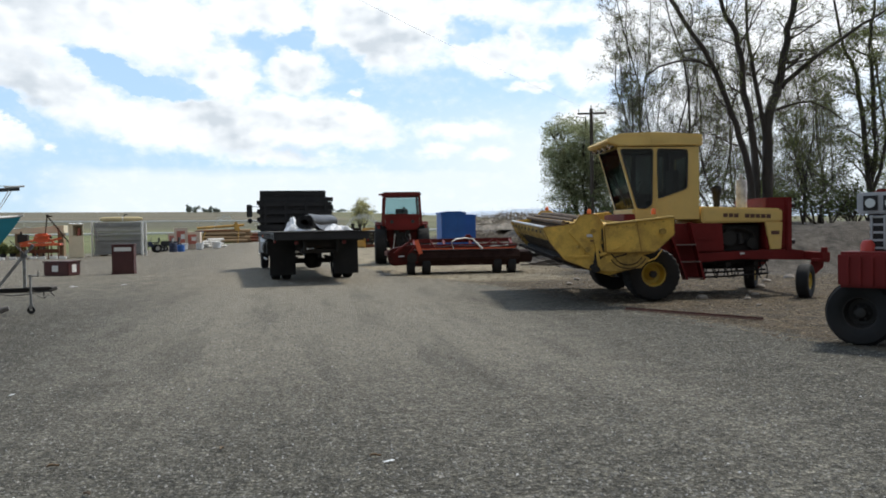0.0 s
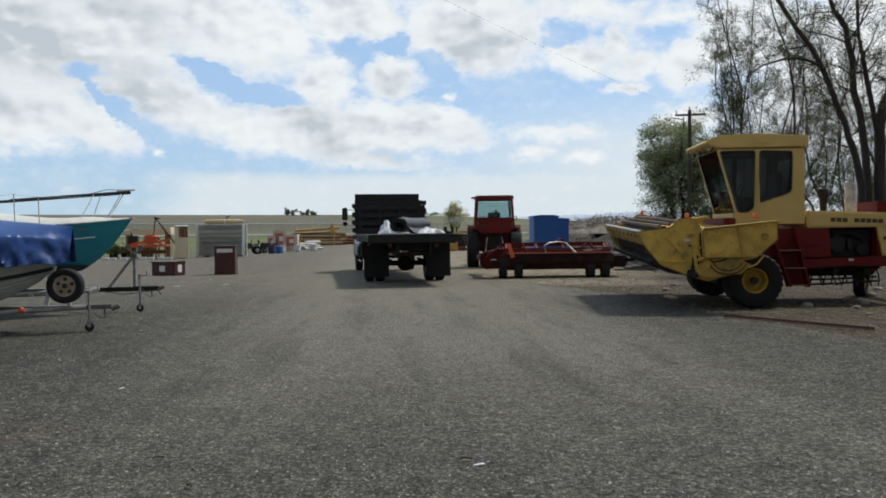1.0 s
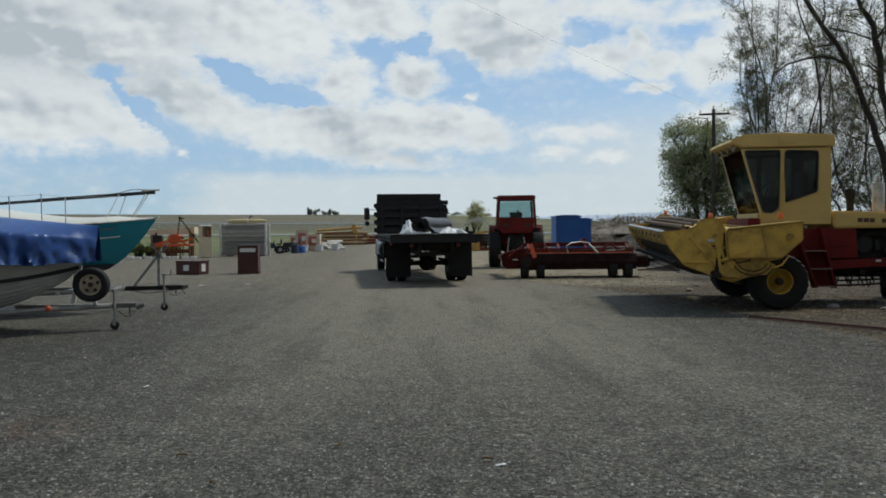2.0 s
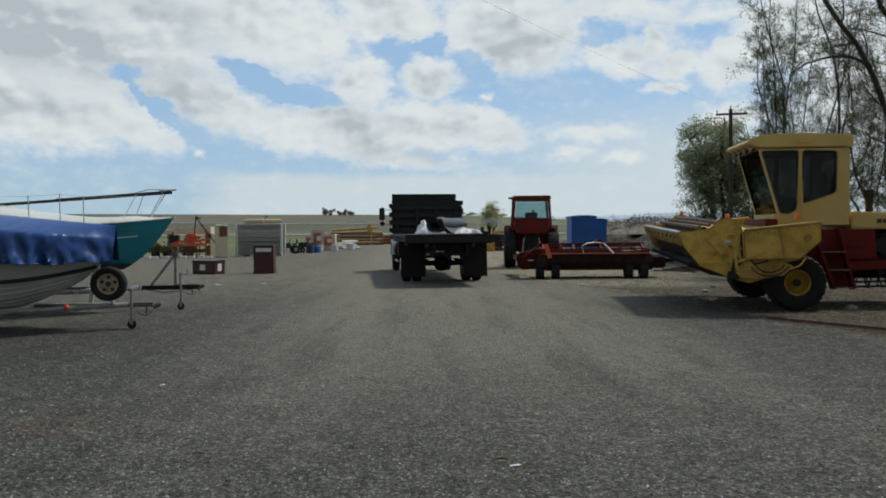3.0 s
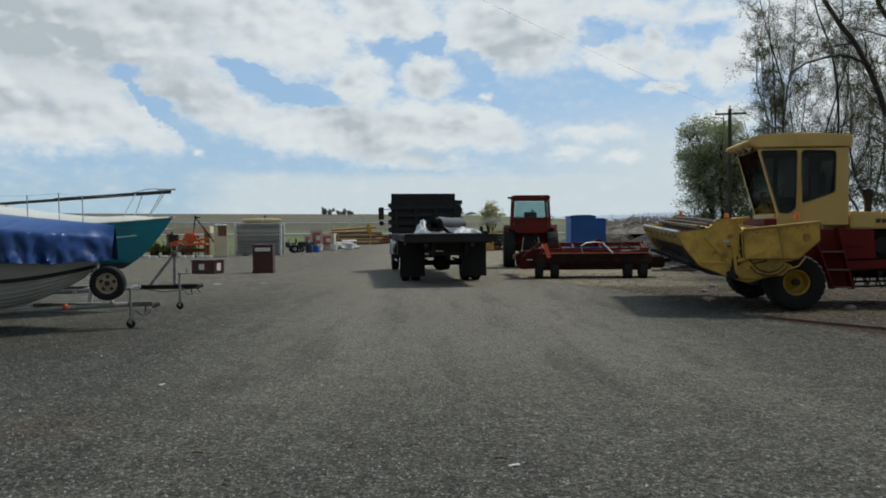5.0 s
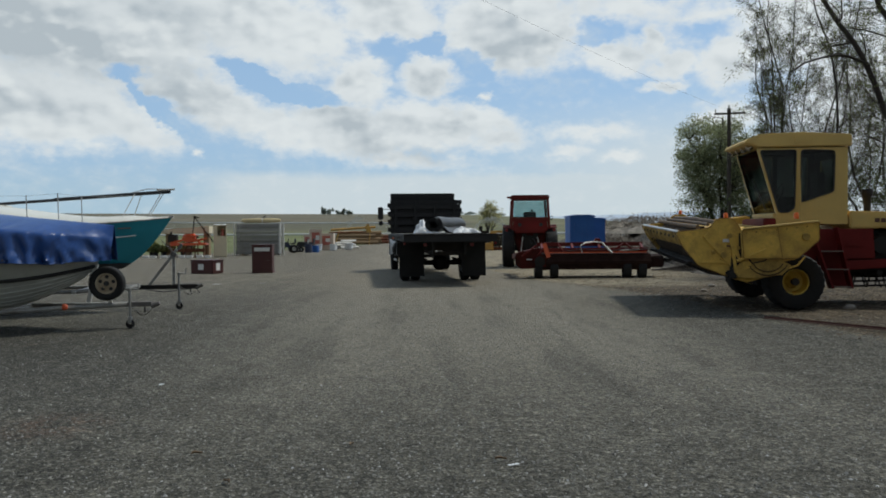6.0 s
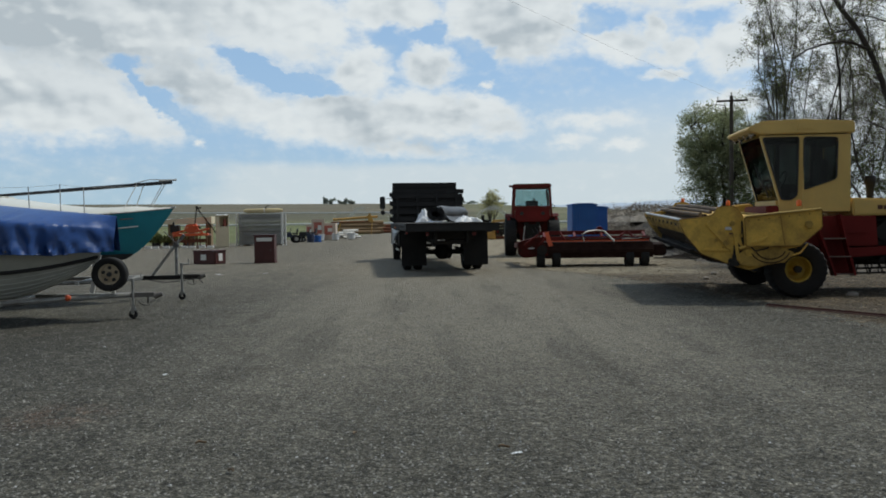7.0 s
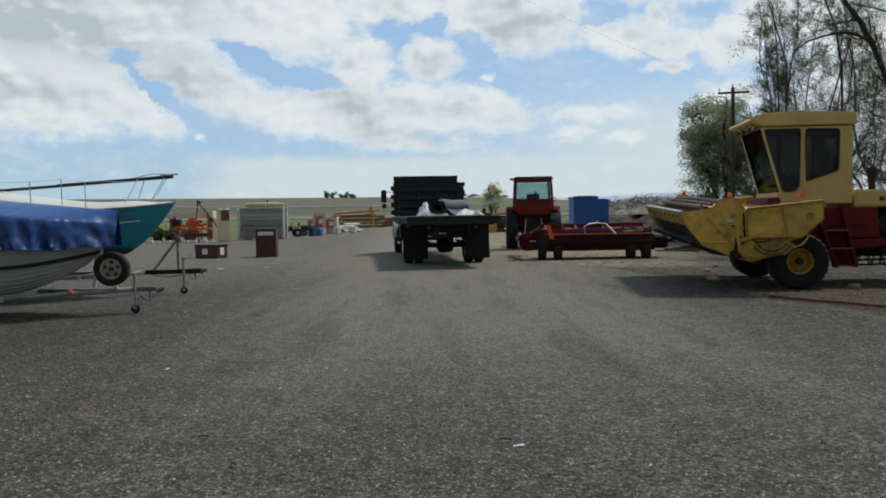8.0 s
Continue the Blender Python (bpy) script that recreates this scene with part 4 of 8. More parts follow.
    part("roof", roof, CREAM, cab, "faded cream cab roof with a visor", bevel=0.02)
    part("roof_plate", Shape().box((0.33, y0 - 0.06, 3.02), (0.26, 0.02, 0.12)), CREAM, cab, bevel=0.005)
    for k in range(4):
        c = Vector((-0.53, y0 + 0.16 + 0.39 * k, 2.915))
        part("work_light", Shape().rod(c + Vector((0.05, 0, 0.03)), c + Vector((-0.04, 0, -0.05)), 0.06, n=14), CHROME, cab, "round work light under the visor")
    # inside the cab
    part("headliner", Shape().box((0.38, 1.6, 2.868), (1.40, 1.36, 0.012)), SEAT, cab, "dark headliner")
    part("floor_mat", Shape().box((0.5, 1.6, 1.536), (1.14, 1.36, 0.012)), SEAT, cab, "dark floor mat")
    back_liner = Shape()
    back_liner.v, back_liner.f = [(p[0] - 0.056, p[1], p[2]) for p in back.v], list(back.f)
    part("liner", back_liner, SEAT, cab, "dark cab liner")
    seat = Shape().box((0.62, 1.6, 1.80), (0.48, 0.50, 0.12)).box((0.86, 1.6, 2.14), (0.12, 0.48, 0.62)).rod((0.62, 1.6, 1.52), (0.62, 1.6, 1.76), 0.07)
    part("seat", seat, SEAT, cab, "black vinyl seat", bevel=0.03)
    st = Shape().rod((0.02, 1.6, 1.52), (0.14, 1.6, 2.06), 0.035)
    st.tube([(0.17 + 0.06 * math.sin(a), 1.6 + 0.20 * math.cos(a), 2.09 + 0.17 * math.sin(a)) for a in [i * math.tau / 20 for i in range(21)]], 0.014, 6)
    part("steering_wheel", st, SEAT, cab)
    part("console", Shape().box((0.55, 2.10, 1.82), (0.6, 0.2, 0.4)), DARK_VOID, cab, bevel=0.02)
    # maroon deck and body
    part("deck", Shape().box((0.10, 1.6, 1.42), (0.62, 1.9, 0.10)).box((-0.22, 1.6, 1.52), (0.22, 1.55, 0.16)), MAROON, w, bevel=0.02)
    part("body_panel", Shape().prism([(0.30, 0.86), (0.30, 1.40), (1.56, 1.40), (1.60, 0.86)], y0 - 0.02, y0 + 0.05), MAROON, w, "maroon steel side panel", bevel=0.01)
    part("body_panel", Shape().prism([(0.30, 0.86), (0.30, 1.40), (2.70, 1.40), (2.70, 0.86)], y1 - 0.05, y1 + 0.02), MAROON, w, "maroon steel side panel", bevel=0.01)
    part("panel_rib", Shape().box((0.93, y0 - 0.03, 1.10), (0.95, 0.02, 0.03)), MAROON, w)
    hood = part("engine_hood", Shape().prism([(1.16, 1.40), (1.16, 1.72), (2.70, 1.66), (2.74, 1.60), (2.74, 1.40)], y0 - 0.04, y1 + 0.04), CREAM, w, "cream engine hood with brown lettering bars", bevel=0.03)
    for k in range(9):
        if k == 3:
            continue
        part("decal_bar", Shape().box((1.62 + 0.105 * k, y0 - 0.043, 1.545 - 0.004 * k), (0.085, 0.006, 0.075)), LETTER, hood)
    pil = part("rear_pillar", Shape().prism([(2.40, 1.40), (2.74, 1.40), (2.71, 0.88), (2.50, 0.88)], y0 - 0.035, y0 + 0.03), CREAM, w, "cream tapered rear pillar", bevel=0.008)
    part("decal_bar", Shape().box((2.59, y0 - 0.04, 1.20), (0.16, 0.006, 0.07)), LETTER, pil)
    eng = Shape().box((2.0, 1.6, 1.10), (0.75, 1.1, 0.5)).rod((1.75, 0.95, 1.10), (1.75, 1.05, 1.10), 0.16).rod((2.2, 0.95, 1.0), (2.2, 1.05, 1.0), 0.11)
    eng.tube([(1.7, 0.98, 1.28), (1.95, 0.94, 1.30), (2.2, 0.98, 1.22), (2.3, 1.0, 1.0)], 0.03).rod((1.98, 0.95, 0.98), (1.98, 1.02, 1.18), 0.05)
    part("engine", eng, DARK_VOID, w, "dark oily engine", bevel=0.02)
    part("radiator_box", Shape().box((2.66, 1.6, 1.38), (0.46, 1.5, 0.98)), MAROON, w, "maroon radiator housing", bevel=0.02)
    part("rear_plate", Shape().box((2.86, 1.6, 1.36), (0.10, 1.62, 1.02)), MAROON, w, bevel=0.015)
    for z in (1.02, 1.72):
        part("rear_lamp", Shape().rod((2.92, y0 + 0.05, z), (3.0, y0 + 0.02, z), 0.05, n=12), SEAT, w, "black rear lamp")
    for yy in (y0 + 0.05, y1 - 0.05):
        part("frame_rail", Shape().prism([(0.25, 0.80), (2.9, 0.88), (3.30, 0.82), (3.40, 0.76), (3.40, 0.66), (1.9, 0.70), (0.25, 0.60)], yy - 0.08, yy + 0.08), MAROON, w, "maroon frame rail", bevel=0.012)
    part("rear_axle_beam", Shape().bar((3.22, 0.10, 0.76), (3.22, 3.0, 0.76), 0.14, 0.14), MAROON, w, bevel=0.01)
    part("front_axle_beam", Shape().bar((0.0, 0.5, 0.62), (0.0, 2.8, 0.62), 0.26, 0.30), MAROON, w, bevel=0.02)
    part("maker_plate", Shape().box((1.92, y0 - 0.09, 0.815), (0.09, 0.008, 0.04)), WHITE_RIM, w)
    # steps
    lad = part("ladder", Shape().prism([(0.42, 1.40), (0.88, 1.40), (1.11, 0.36), (0.78, 0.36)], y0 - 0.035, y0 - 0.02), MAROON, w, "maroon access ladder with a back panel")
    for xa, xb in ((0.43, 0.78), (0.88, 1.11)):
        part("ladder_rail", Shape().bar((xa, y0 - 0.14, 1.42), (xb, y0 - 0.20, 0.34), 0.22, 0.035, up=(1, 0, 0.3)), MAROON, lad, bevel=0.004)
    for z in (0.37, 0.68, 1.0):
        x = 0.655 + 0.29 * (1.42 - z) / 1.08
        part("tread", Shape().box((x, y0 - 0.17, z), (0.38, 0.22, 0.020)), MAROON, lad, bevel=0.004)
        part("tread_edge", Shape().box((x, y0 - 0.286, z), (0.38, 0.012, 0.022)), DULL_STEEL, lad, "pale worn tread edge")
    # swath forming bars slung under the body
    sw = part("swath_shield", Shape().bar((1.0, 1.2, 0.62), (2.62, 1.2, 0.66), 0.06, 0.06), DARK_VOID, w, "dark swath shield slung under the body")
    for k in range(5):
        part("shield_bar", Shape().tube([(0.95, 1.15 + 0.12 * k, 0.34 + 0.08 * k), (1.8, 1.12 + 0.10 * k, 0.36 + 0.08 * k), (2.62, 1.2 + 0.12 * k, 0.40 + 0.07 * k)], 0.020, 6), DARK_VOID, sw)
    for k in range(3):
        part("cross_tube", Shape().rod((1.15 + 0.55 * k, 0.9, 0.60), (1.15 + 0.55 * k, 2.5, 0.60), 0.05, n=10), DARK_VOID, w)
    part("drive_case", Shape().box((1.75, 2.0, 0.60), (1.7, 0.6, 0.26)), DARK_VOID, w, bevel=0.04)
    for k in range(21):
        x = 1.02 + 0.078 * k + 0.03 * math.sin(k * 2.3)
        part("shield_tine", Shape().tube([(x, 1.30, 0.62), (x + 0.02, 1.24, 0.48), (x - 0.06 * math.sin(k * 1.7), 1.16, 0.34 + 0.05 * math.sin(k * 3.1))], 0.014, 5), DARK_VOID, sw)
    part("handrail", Shape().tube([(0.30, y0 - 0.06, 1.5), (0.29, y0 - 0.08, 1.9), (0.29, y0 - 0.06, 2.3)], 0.012, 8), CREAM, w)
    # pipes
    part("air_cleaner", Shape().lathe([(0.001, 2.12), (0.09, 2.12), (0.10, 2.10), (0.10, 2.0), (0.07, 1.95), (0.06, 1.70), (0.001, 1.70)], (1.62, 1.25, 0), "z", 18), BLACK_PAINT, w, "black air pre-cleaner")
    part("exhaust_stack", Shape().lathe([(0.001, 2.24), (0.095, 2.24), (0.105, 2.22), (0.105, 1.72), (0.10, 1.68), (0.001, 1.68)], (2.16, 1.35, 0), "z", 18).rod((2.16, 1.35, 2.22), (2.16, 1.35, 2.36), 0.035), GALV, w, "silver exhaust muffler")
    # wheels
    front = wheel(w, pose(0, 0.28, 0.49), 0.48, 0.55, 0.222, YELLOW_RIM, lugs=26, dish=0.16, hub=0.06, rim_label="yellow wheel rim")
    part("hub_cap", Shape().rod((0, -0.10, 0), (0, -0.20, 0), 0.062, n=18), DARK_VOID, front, "dark hub")
    wheel(w, pose(0, 3.02, 0.49, 0, 0, 180), 0.48, 0.55, 0.222, YELLOW_RIM, lugs=26, dish=0.16, hub=0.06, rim_label="yellow wheel rim")
    for y in (0.18, 2.55):
        wheel(w, pose(2.86, y, 0.31, 0, 0, 50 if y < 1 else 58), 0.31, 0.22, 0.15, YELLOW_RIM, dish=0.04, hub=0.04, rim_label="yellow caster rim")
        cs = Shape().rod((3.22, y, 0.66), (3.22, y, 0.92), 0.06, n=12).prism([(3.28, 0.72), (3.10, 0.72), (2.86, 0.30), (2.94, 0.26), (3.28, 0.55)], y + 0.14, y + 0.20).box((3.18, y + 0.08, 0.68), (0.24, 0.24, 0.06))
        part("caster_fork", cs, MAROON, w, "maroon caster fork", bevel=0.008)
    # header
    ya, yb = -0.40, 3.70
    floor_ = Shape().sheet(lambda u, v: [(lambda p: (p[0], ya + v * (yb - ya), p[1]))(
        ((-1.78 + 0.38 * (u / 0.3), 0.86 - 0.18 * (u / 0.3)) if u < 0.3 else (-1.40 + 0.75 * ((u - 0.3) / 0.4), 0.68 + 0.10 * ((u - 0.3) / 0.4)) if u < 0.7 else (-0.65 + 0.2 * ((u - 0.7) / 0.3), 0.78 + 0.54 * ((u - 0.7) / 0.3))))][0], 20, 6)
    hd = part("header", floor_, DARK_MATTE, w, "wide faded yellow cutting header", thick=0.02)
    front_end = rounded([(-2.04, 1.37), (-1.92, 1.12), (-1.66, 0.80), (-1.34, 0.68), (-1.22, 0.62), (-1.06, 0.78), (-0.97, 0.94), (-0.97, 1.40), (-1.10, 1.58), (-1.20, 1.60), (-1.38, 1.58), (-1.48, 1.44), (-1.72, 1.40)], 0.05, 3)
    rear_end = rounded([(-0.99, 1.40), (0.10, 1.53), (0.24, 1.52), (0.24, 1.22), (-0.10, 0.92), (-0.96, 0.92)], 0.03, 3)
    for y, s in ((ya, -1), (yb, 1)):
        e1 = part("end_panel", Shape().prism(front_end, y - 0.03, y + 0.03), YELLOW, hd, "yellow curved end panel", bevel=0.012)
        e2 = part("end_shield", Shape().prism(rear_end, y - 0.16 if s < 0 else y - 0.02, y + 0.02 if s < 0 else y + 0.16), YELLOW, hd, "yellow rear end shield", bevel=0.02)
        part("shield_lip", Shape().bar((-0.98, y - 0.17 * (s < 0) + 0.17 * (s > 0), 1.42), (0.22, y - 0.17 * (s < 0) + 0.17 * (s > 0), 1.535), 0.07, 0.02), CREAM, hd)
        yo = y + s * 0.045
        for ring, dy in ((front_end, 0.034), (rear_end, 0.164)):
            part("worn_edge", Shape().tube([(p[0], y + s * dy, p[1]) for p in ring + ring[:1]], 0.007, 5), RUST_EDGE, hd, "rust-worn panel edge")
        for k in range(7):
            part("bolt", Shape().rod((-0.92 + 0.16 * k, y + s * 0.16, 1.345 + 0.017 * k), (-0.92 + 0.16 * k, y + s * 0.176, 1.345 + 0.017 * k), 0.012, n=6), RUST_EDGE, hd)
            part("bolt", Shape().rod((-1.00 - 0.05 * k, y + s * 0.03, 0.90 - 0.02 * (k % 3)), (-1.00 - 0.05 * k, y + s * 0.046, 0.90 - 0.02 * (k % 3)), 0.010, n=6), RUST_EDGE, hd)
        part("seam", Shape().bar((-0.42, y + s * 0.163, 1.44), (-0.34, y + s * 0.163, 0.94), 0.012, 0.006, up=(0, 1, 0)), RUST_EDGE, hd)
        part("chain_case", Shape().prism([(-1.02, 0.60), (-1.10, 0.74), (-0.92, 0.92), (-0.40, 0.92), (-0.16, 0.80), (-0.30, 0.66), (-0.70, 0.58)], y + s * 0.06 - 0.03, y + s * 0.06 + 0.03), GRIMY_YELLOW, hd, "grimy yellow chain case", bevel=0.012)
        for rad in (0.20, 0.26):
            # dark raised arcs stand in for the shade of curved slots
            part("case_groove", Shape().tube([(-0.55 + rad * 1.25 * math.cos(a), y + s * 0.094, 0.90 - rad * math.sin(a)) for a in [0.35 + 2.4 * i / 10 for i in range(11)]], 0.010, 5), DARK_MATTE, hd)
        # flat dark plate: the pocket's oil and its shade in one colour
        part("pivot_pocket", Shape().prism([(-1.16, 0.66), (-1.14, 0.92), (-1.06, 0.98), (-0.98, 0.86), (-0.96, 0.62)], y + s * 0.05 - 0.012, y + s * 0.05 + 0.012), DARK_VOID, hd, "dark plate in place of the shaded oily pivot pocket", bevel=0.004)
        part("pivot_arm", Shape().bar((-1.10, y + s * 0.075, 0.98), (-1.06, y + s * 0.085, 0.68), 0.05, 0.03, up=(0, 1, 0)), YELLOW, hd)
        part("latch_handle", Shape().bar((-0.86, y + s * 0.20, 0.98), (-0.62, y + s * 0.20, 1.07), 0.035, 0.03, up=(0, 1, 0)), YELLOW, hd, "yellow latch handle")
        for a, b, ww in (((-1.55, 1.32), (-1.10, 0.80), 0.09), ((-0.70, 1.40), (-0.72, 0.95), 0.05), ((-1.62, 0.86), (-1.05, 0.86), 0.03), ((-1.15, 1.34), (-1.02, 0.86), 0.10)):
            part("stiffener", Shape().bar((a[0], yo, a[1]), (b[0], yo, b[1]), ww, 0.03, up=(0, 1, 0)), YELLOW, hd)
        for x, z, r in ((0.02, 1.28, 0.055), (-1.16, 1.30, 0.04), (-1.26, 0.98, 0.05), (-1.02, 1.10, 0.03), (-1.42, 1.02, 0.025)):
            part("bolt_boss", Shape().rod((x, y + s * 0.02 + (s * 0.15 if x > -0.9 else 0), z), (x, y + s * 0.08 + (s * 0.15 if x > -0.9 else 0), z), r, n=14), GRIMY_YELLOW, hd)
        part("decal", Shape().box((-1.20, yo + s * 0.004, 1.22), (0.14, 0.006, 0.05)), WHITE_RIM, hd, "small white warning decal")
        part("decal", Shape().box((-1.15, yo + s * 0.004, 1.13), (0.12, 0.006, 0.025)), LETTER, hd)
        lampy = y + s * 0.02
        part("amber_lamp", Shape().lathe([(0.036, 0), (0.036, 0.06), (0.022, 0.08), (0.001, 0.085)], (-1.22, lampy, 1.60), "z", 14), AMBER, hd, "amber warning lamp")
        lower = Shape().tube([(-1.20, y, 0.66), (-0.85, y + 0.05, 0.56), (-0.5, y + 0.08, 0.66), (-0.32, y + 0.1, 0.72)], 0.055).bar((-0.95, y - 0.05, 0.80), (-0.10, y + 0.02, 0.96), 0.10, 0.12).bar((-0.95, y - 0.03, 0.68), (-0.30, y, 0.72), 0.08, 0.16)
        part("lift_arm", lower, YELLOW, hd, "yellow lift arm")
        part("hydraulic_ram", Shape().rod((-1.05, y + s * 0.10, 0.88), (-0.65, y + s * 0.10, 1.02), 0.03).rod((-0.65, y + s * 0.10, 1.02), (-0.30, y + s * 0.10, 1.14), 0.018), YELLOW, hd)
        # solid dark strip painted in for the shade between panel and shield
        part("slot", Shape().box((-0.985, y + s * 0.030, 1.14), (0.05, 0.02, 0.40)), DARK_VOID, hd, "dark strip in place of the shaded panel gap")
        part("gearbox", Shape().box((-1.12, y, 0.65), (0.20, 0.12, 0.14)).rod((-1.12, y - 0.10, 0.64), (-1.12, y + 0.10, 0.64), 0.07), DARK_VOID, hd, "oily gearbox", bevel=0.03)
        part("guard_hoop", Shape().tube([(-0.62, y + s * 0.05, 0.92), (-0.52, y + s * 0.06, 0.78), (-0.30, y + s * 0.06, 0.72), (-0.06, y + s * 0.05, 0.80), (0.06, y + s * 0.04, 0.95)], 0.013, 6), YELLOW, hd)
        part("hose", Shape().tube([(-0.92, y + s * 0.05, 0.98), (-0.80, y + s * 0.11, 0.84), (-0.62, y + s * 0.10, 0.88), (-0.45, y + s * 0.10, 1.0)], 0.012, 6), DARK_VOID, hd, "black hydraulic hose")
    part("amber_lamp", Shape().lathe([(0.046, 0), (0.046, 0.08), (0.028, 0.11), (0.001, 0.115)], (0.12, 0.45, 1.58), "z", 14), AMBER, w, "amber warning lamp")
    part("front_bar", Shape().tube([(-1.99, ya, 1.375), (-1.99, yb, 1.375)], 0.022, 12), WHITE_RIM, hd, "pale steel front bar")
    for k, (x, z, rad) in enumerate(((-1.66, 1.45, 0.036), (-1.50, 1.49, 0.030), (-1.34, 1.52, 0.040), (-1.12, 1.50, 0.034))):
        part("top_pipe", Shape().tube([(x, ya + 0.03, z), (x - 0.02, 1.6, z + 0.012 * (k % 3)), (x, yb - 0.03, z)], rad, 8), PIPE_BROWN, hd, "long brown rusty pipe")
    part("top_beam", Shape().prism([(-1.05, 1.36), (-0.90, 1.44), (-0.78, 1.42), (-0.78, 1.28), (-1.05, 1.26)], ya, yb), YELLOW, hd, bevel=0.01)
    part("back_sheet", Shape().box((-0.50, (ya + yb) / 2, 1.10), (0.04, yb - ya, 0.66)), YELLOW, hd)
    # reel of slats with tines, and the auger behind it
    reel = part("reel", Shape().rod((-1.50, ya + 0.06, 1.12), (-1.50, yb - 0.06, 1.12), 0.05, n=12), DARK_STEEL, hd, "dark rusty pick-up reel")
    for k in range(5):
        a = 0.5 + k * math.tau / 5
        c = (-1.50 + 0.36 * math.cos(a), 1.12 + 0.30 * math.sin(a))
        part("reel_bat", Shape().bar((c[0], ya + 0.08, c[1]), (c[0], yb - 0.08, c[1]), 0.05, 0.08), DARK_STEEL, reel)
        tn = Shape()
        for i in range(26):
            y = ya + 0.2 + i * 0.145
            tn.rod((c[0], y, c[1]), (c[0] - 0.05, y, c[1] - 0.20), 0.006, n=5)
        tagged(part("reel_tine", tn, DARK_STEEL, reel), kind="stuff")
        for y in (ya + 0.3, (ya + yb) / 2, yb - 0.3):
            part("reel_arm", Shape().bar((-1.50, y, 1.12), (c[0], y, c[1]), 0.03, 0.04), DARK_STEEL, reel)
    aug = Shape().rod((-0.95, ya + 0.06, 0.98), (-0.95, yb - 0.06, 0.98), 0.14, n=16)
    fl = []
    for i in range(160):
        a, y = i * 0.42, ya + 0.1 + i * (yb - ya - 0.2) / 159
        fl += [(-0.95 + 0.14 * math.cos(a), y, 0.98 + 0.14 * math.sin(a)), (-0.95 + 0.25 * math.cos(a), y, 0.98 + 0.25 * math.sin(a))]
    aug.add(fl, [(2 * i, 2 * i + 1, 2 * i + 3, 2 * i + 2) for i in range(159)])
    part("auger", aug, DARK_STEEL, hd, "dark worn auger")
    kn = Shape().bar((-1.80, ya, 0.85), (-1.80, yb, 0.85), 0.08, 0.04)
    for i in range(52):
        y = ya + 0.05 + i * 0.078
        kn.add([(-1.83, y - 0.02, 0.84), (-1.83, y + 0.02, 0.84), (-1.93, y, 0.84), (-1.83, y, 0.87)], [(0, 1, 2), (0, 2, 3), (1, 3, 2)])
    part("cutter_bar", kn, DARK_STEEL, hd, "dark cutter bar with pointed guards")
    part("reel_shield", Shape().sheet(lambda u, v: (-1.98 + 0.06 * u - 0.03 * math.sin(u * math.pi), ya + 0.05 + v * (yb - ya - 0.1), 1.35 - 0.21 * u), 6, 6), STAINED_YELLOW, hd, "grimy yellow front shield with dark stains", thick=0.01)
    for k in range(9):
        y = ya + 0.25 + k * (yb - ya - 0.5) / 8
        # solid dark blocks stand in for the shade of holes in the shield
        part("shield_slot", Shape().box((-1.985, y + 0.22, 1.28), (0.02, 0.14, 0.05)), DARK_MATTE, hd, "dark block in place of a shaded slot")
    # wide drum added to fill the header's mouth with dark
    part("reel_core", Shape().rod((-1.50, ya + 0.1, 1.12), (-1.50, yb - 0.1, 1.12), 0.27, n=20), DARK_MATTE, reel, "dark brown drum filling the reel")
    part("skid_sheet", Shape().sheet(lambda u, v: (-1.50 + 0.40 * u, ya + v * (yb - ya), 0.68 - 0.06 * u), 4, 4), DARK_STEEL, hd, thick=0.02)
    # the header hangs a little crooked, its far end high
    hd.matrix_basis = Matrix.Translation((-0.07, ya, 1.2)) @ Matrix.Rotation(radians(1.9), 4, "X") @ Matrix.Translation((0, -ya, -1.2))
    part("conditioner", Shape().box((-0.10, 1.6, 0.62), (0.9, 2.2, 0.42)), DARK_STEEL, w, bevel=0.03)
    return w


WINDROWER = pose(6.06, 14.06, gz(6.06, 14.06), 0, 0, -6)
windrower = build_windrower(WINDROWER)

GRIMY_RED = mat("grimy_dark_red_paint", (0.072, 0.010, 0.008), 0.75, var=0.35, scale=4, dirt=0.55, dirt_color=(0.026, 0.018, 0.014), dirt_scale=5.0, spec=0.12)
HOOD_BROWN = mat("rusty_dark_brown_hood", (0.022, 0.011, 0.009), 0.85, var=0.4, scale=4, dirt=0.4, dirt_color=(0.034, 0.020, 0.015), spec=0.08)

# ---- red tractor seen from behind: x to its right, y ahead ----
CAB_GLASS = glass_mat("pale_cab_glass", (0.80, 0.90, 0.90), 0.85)


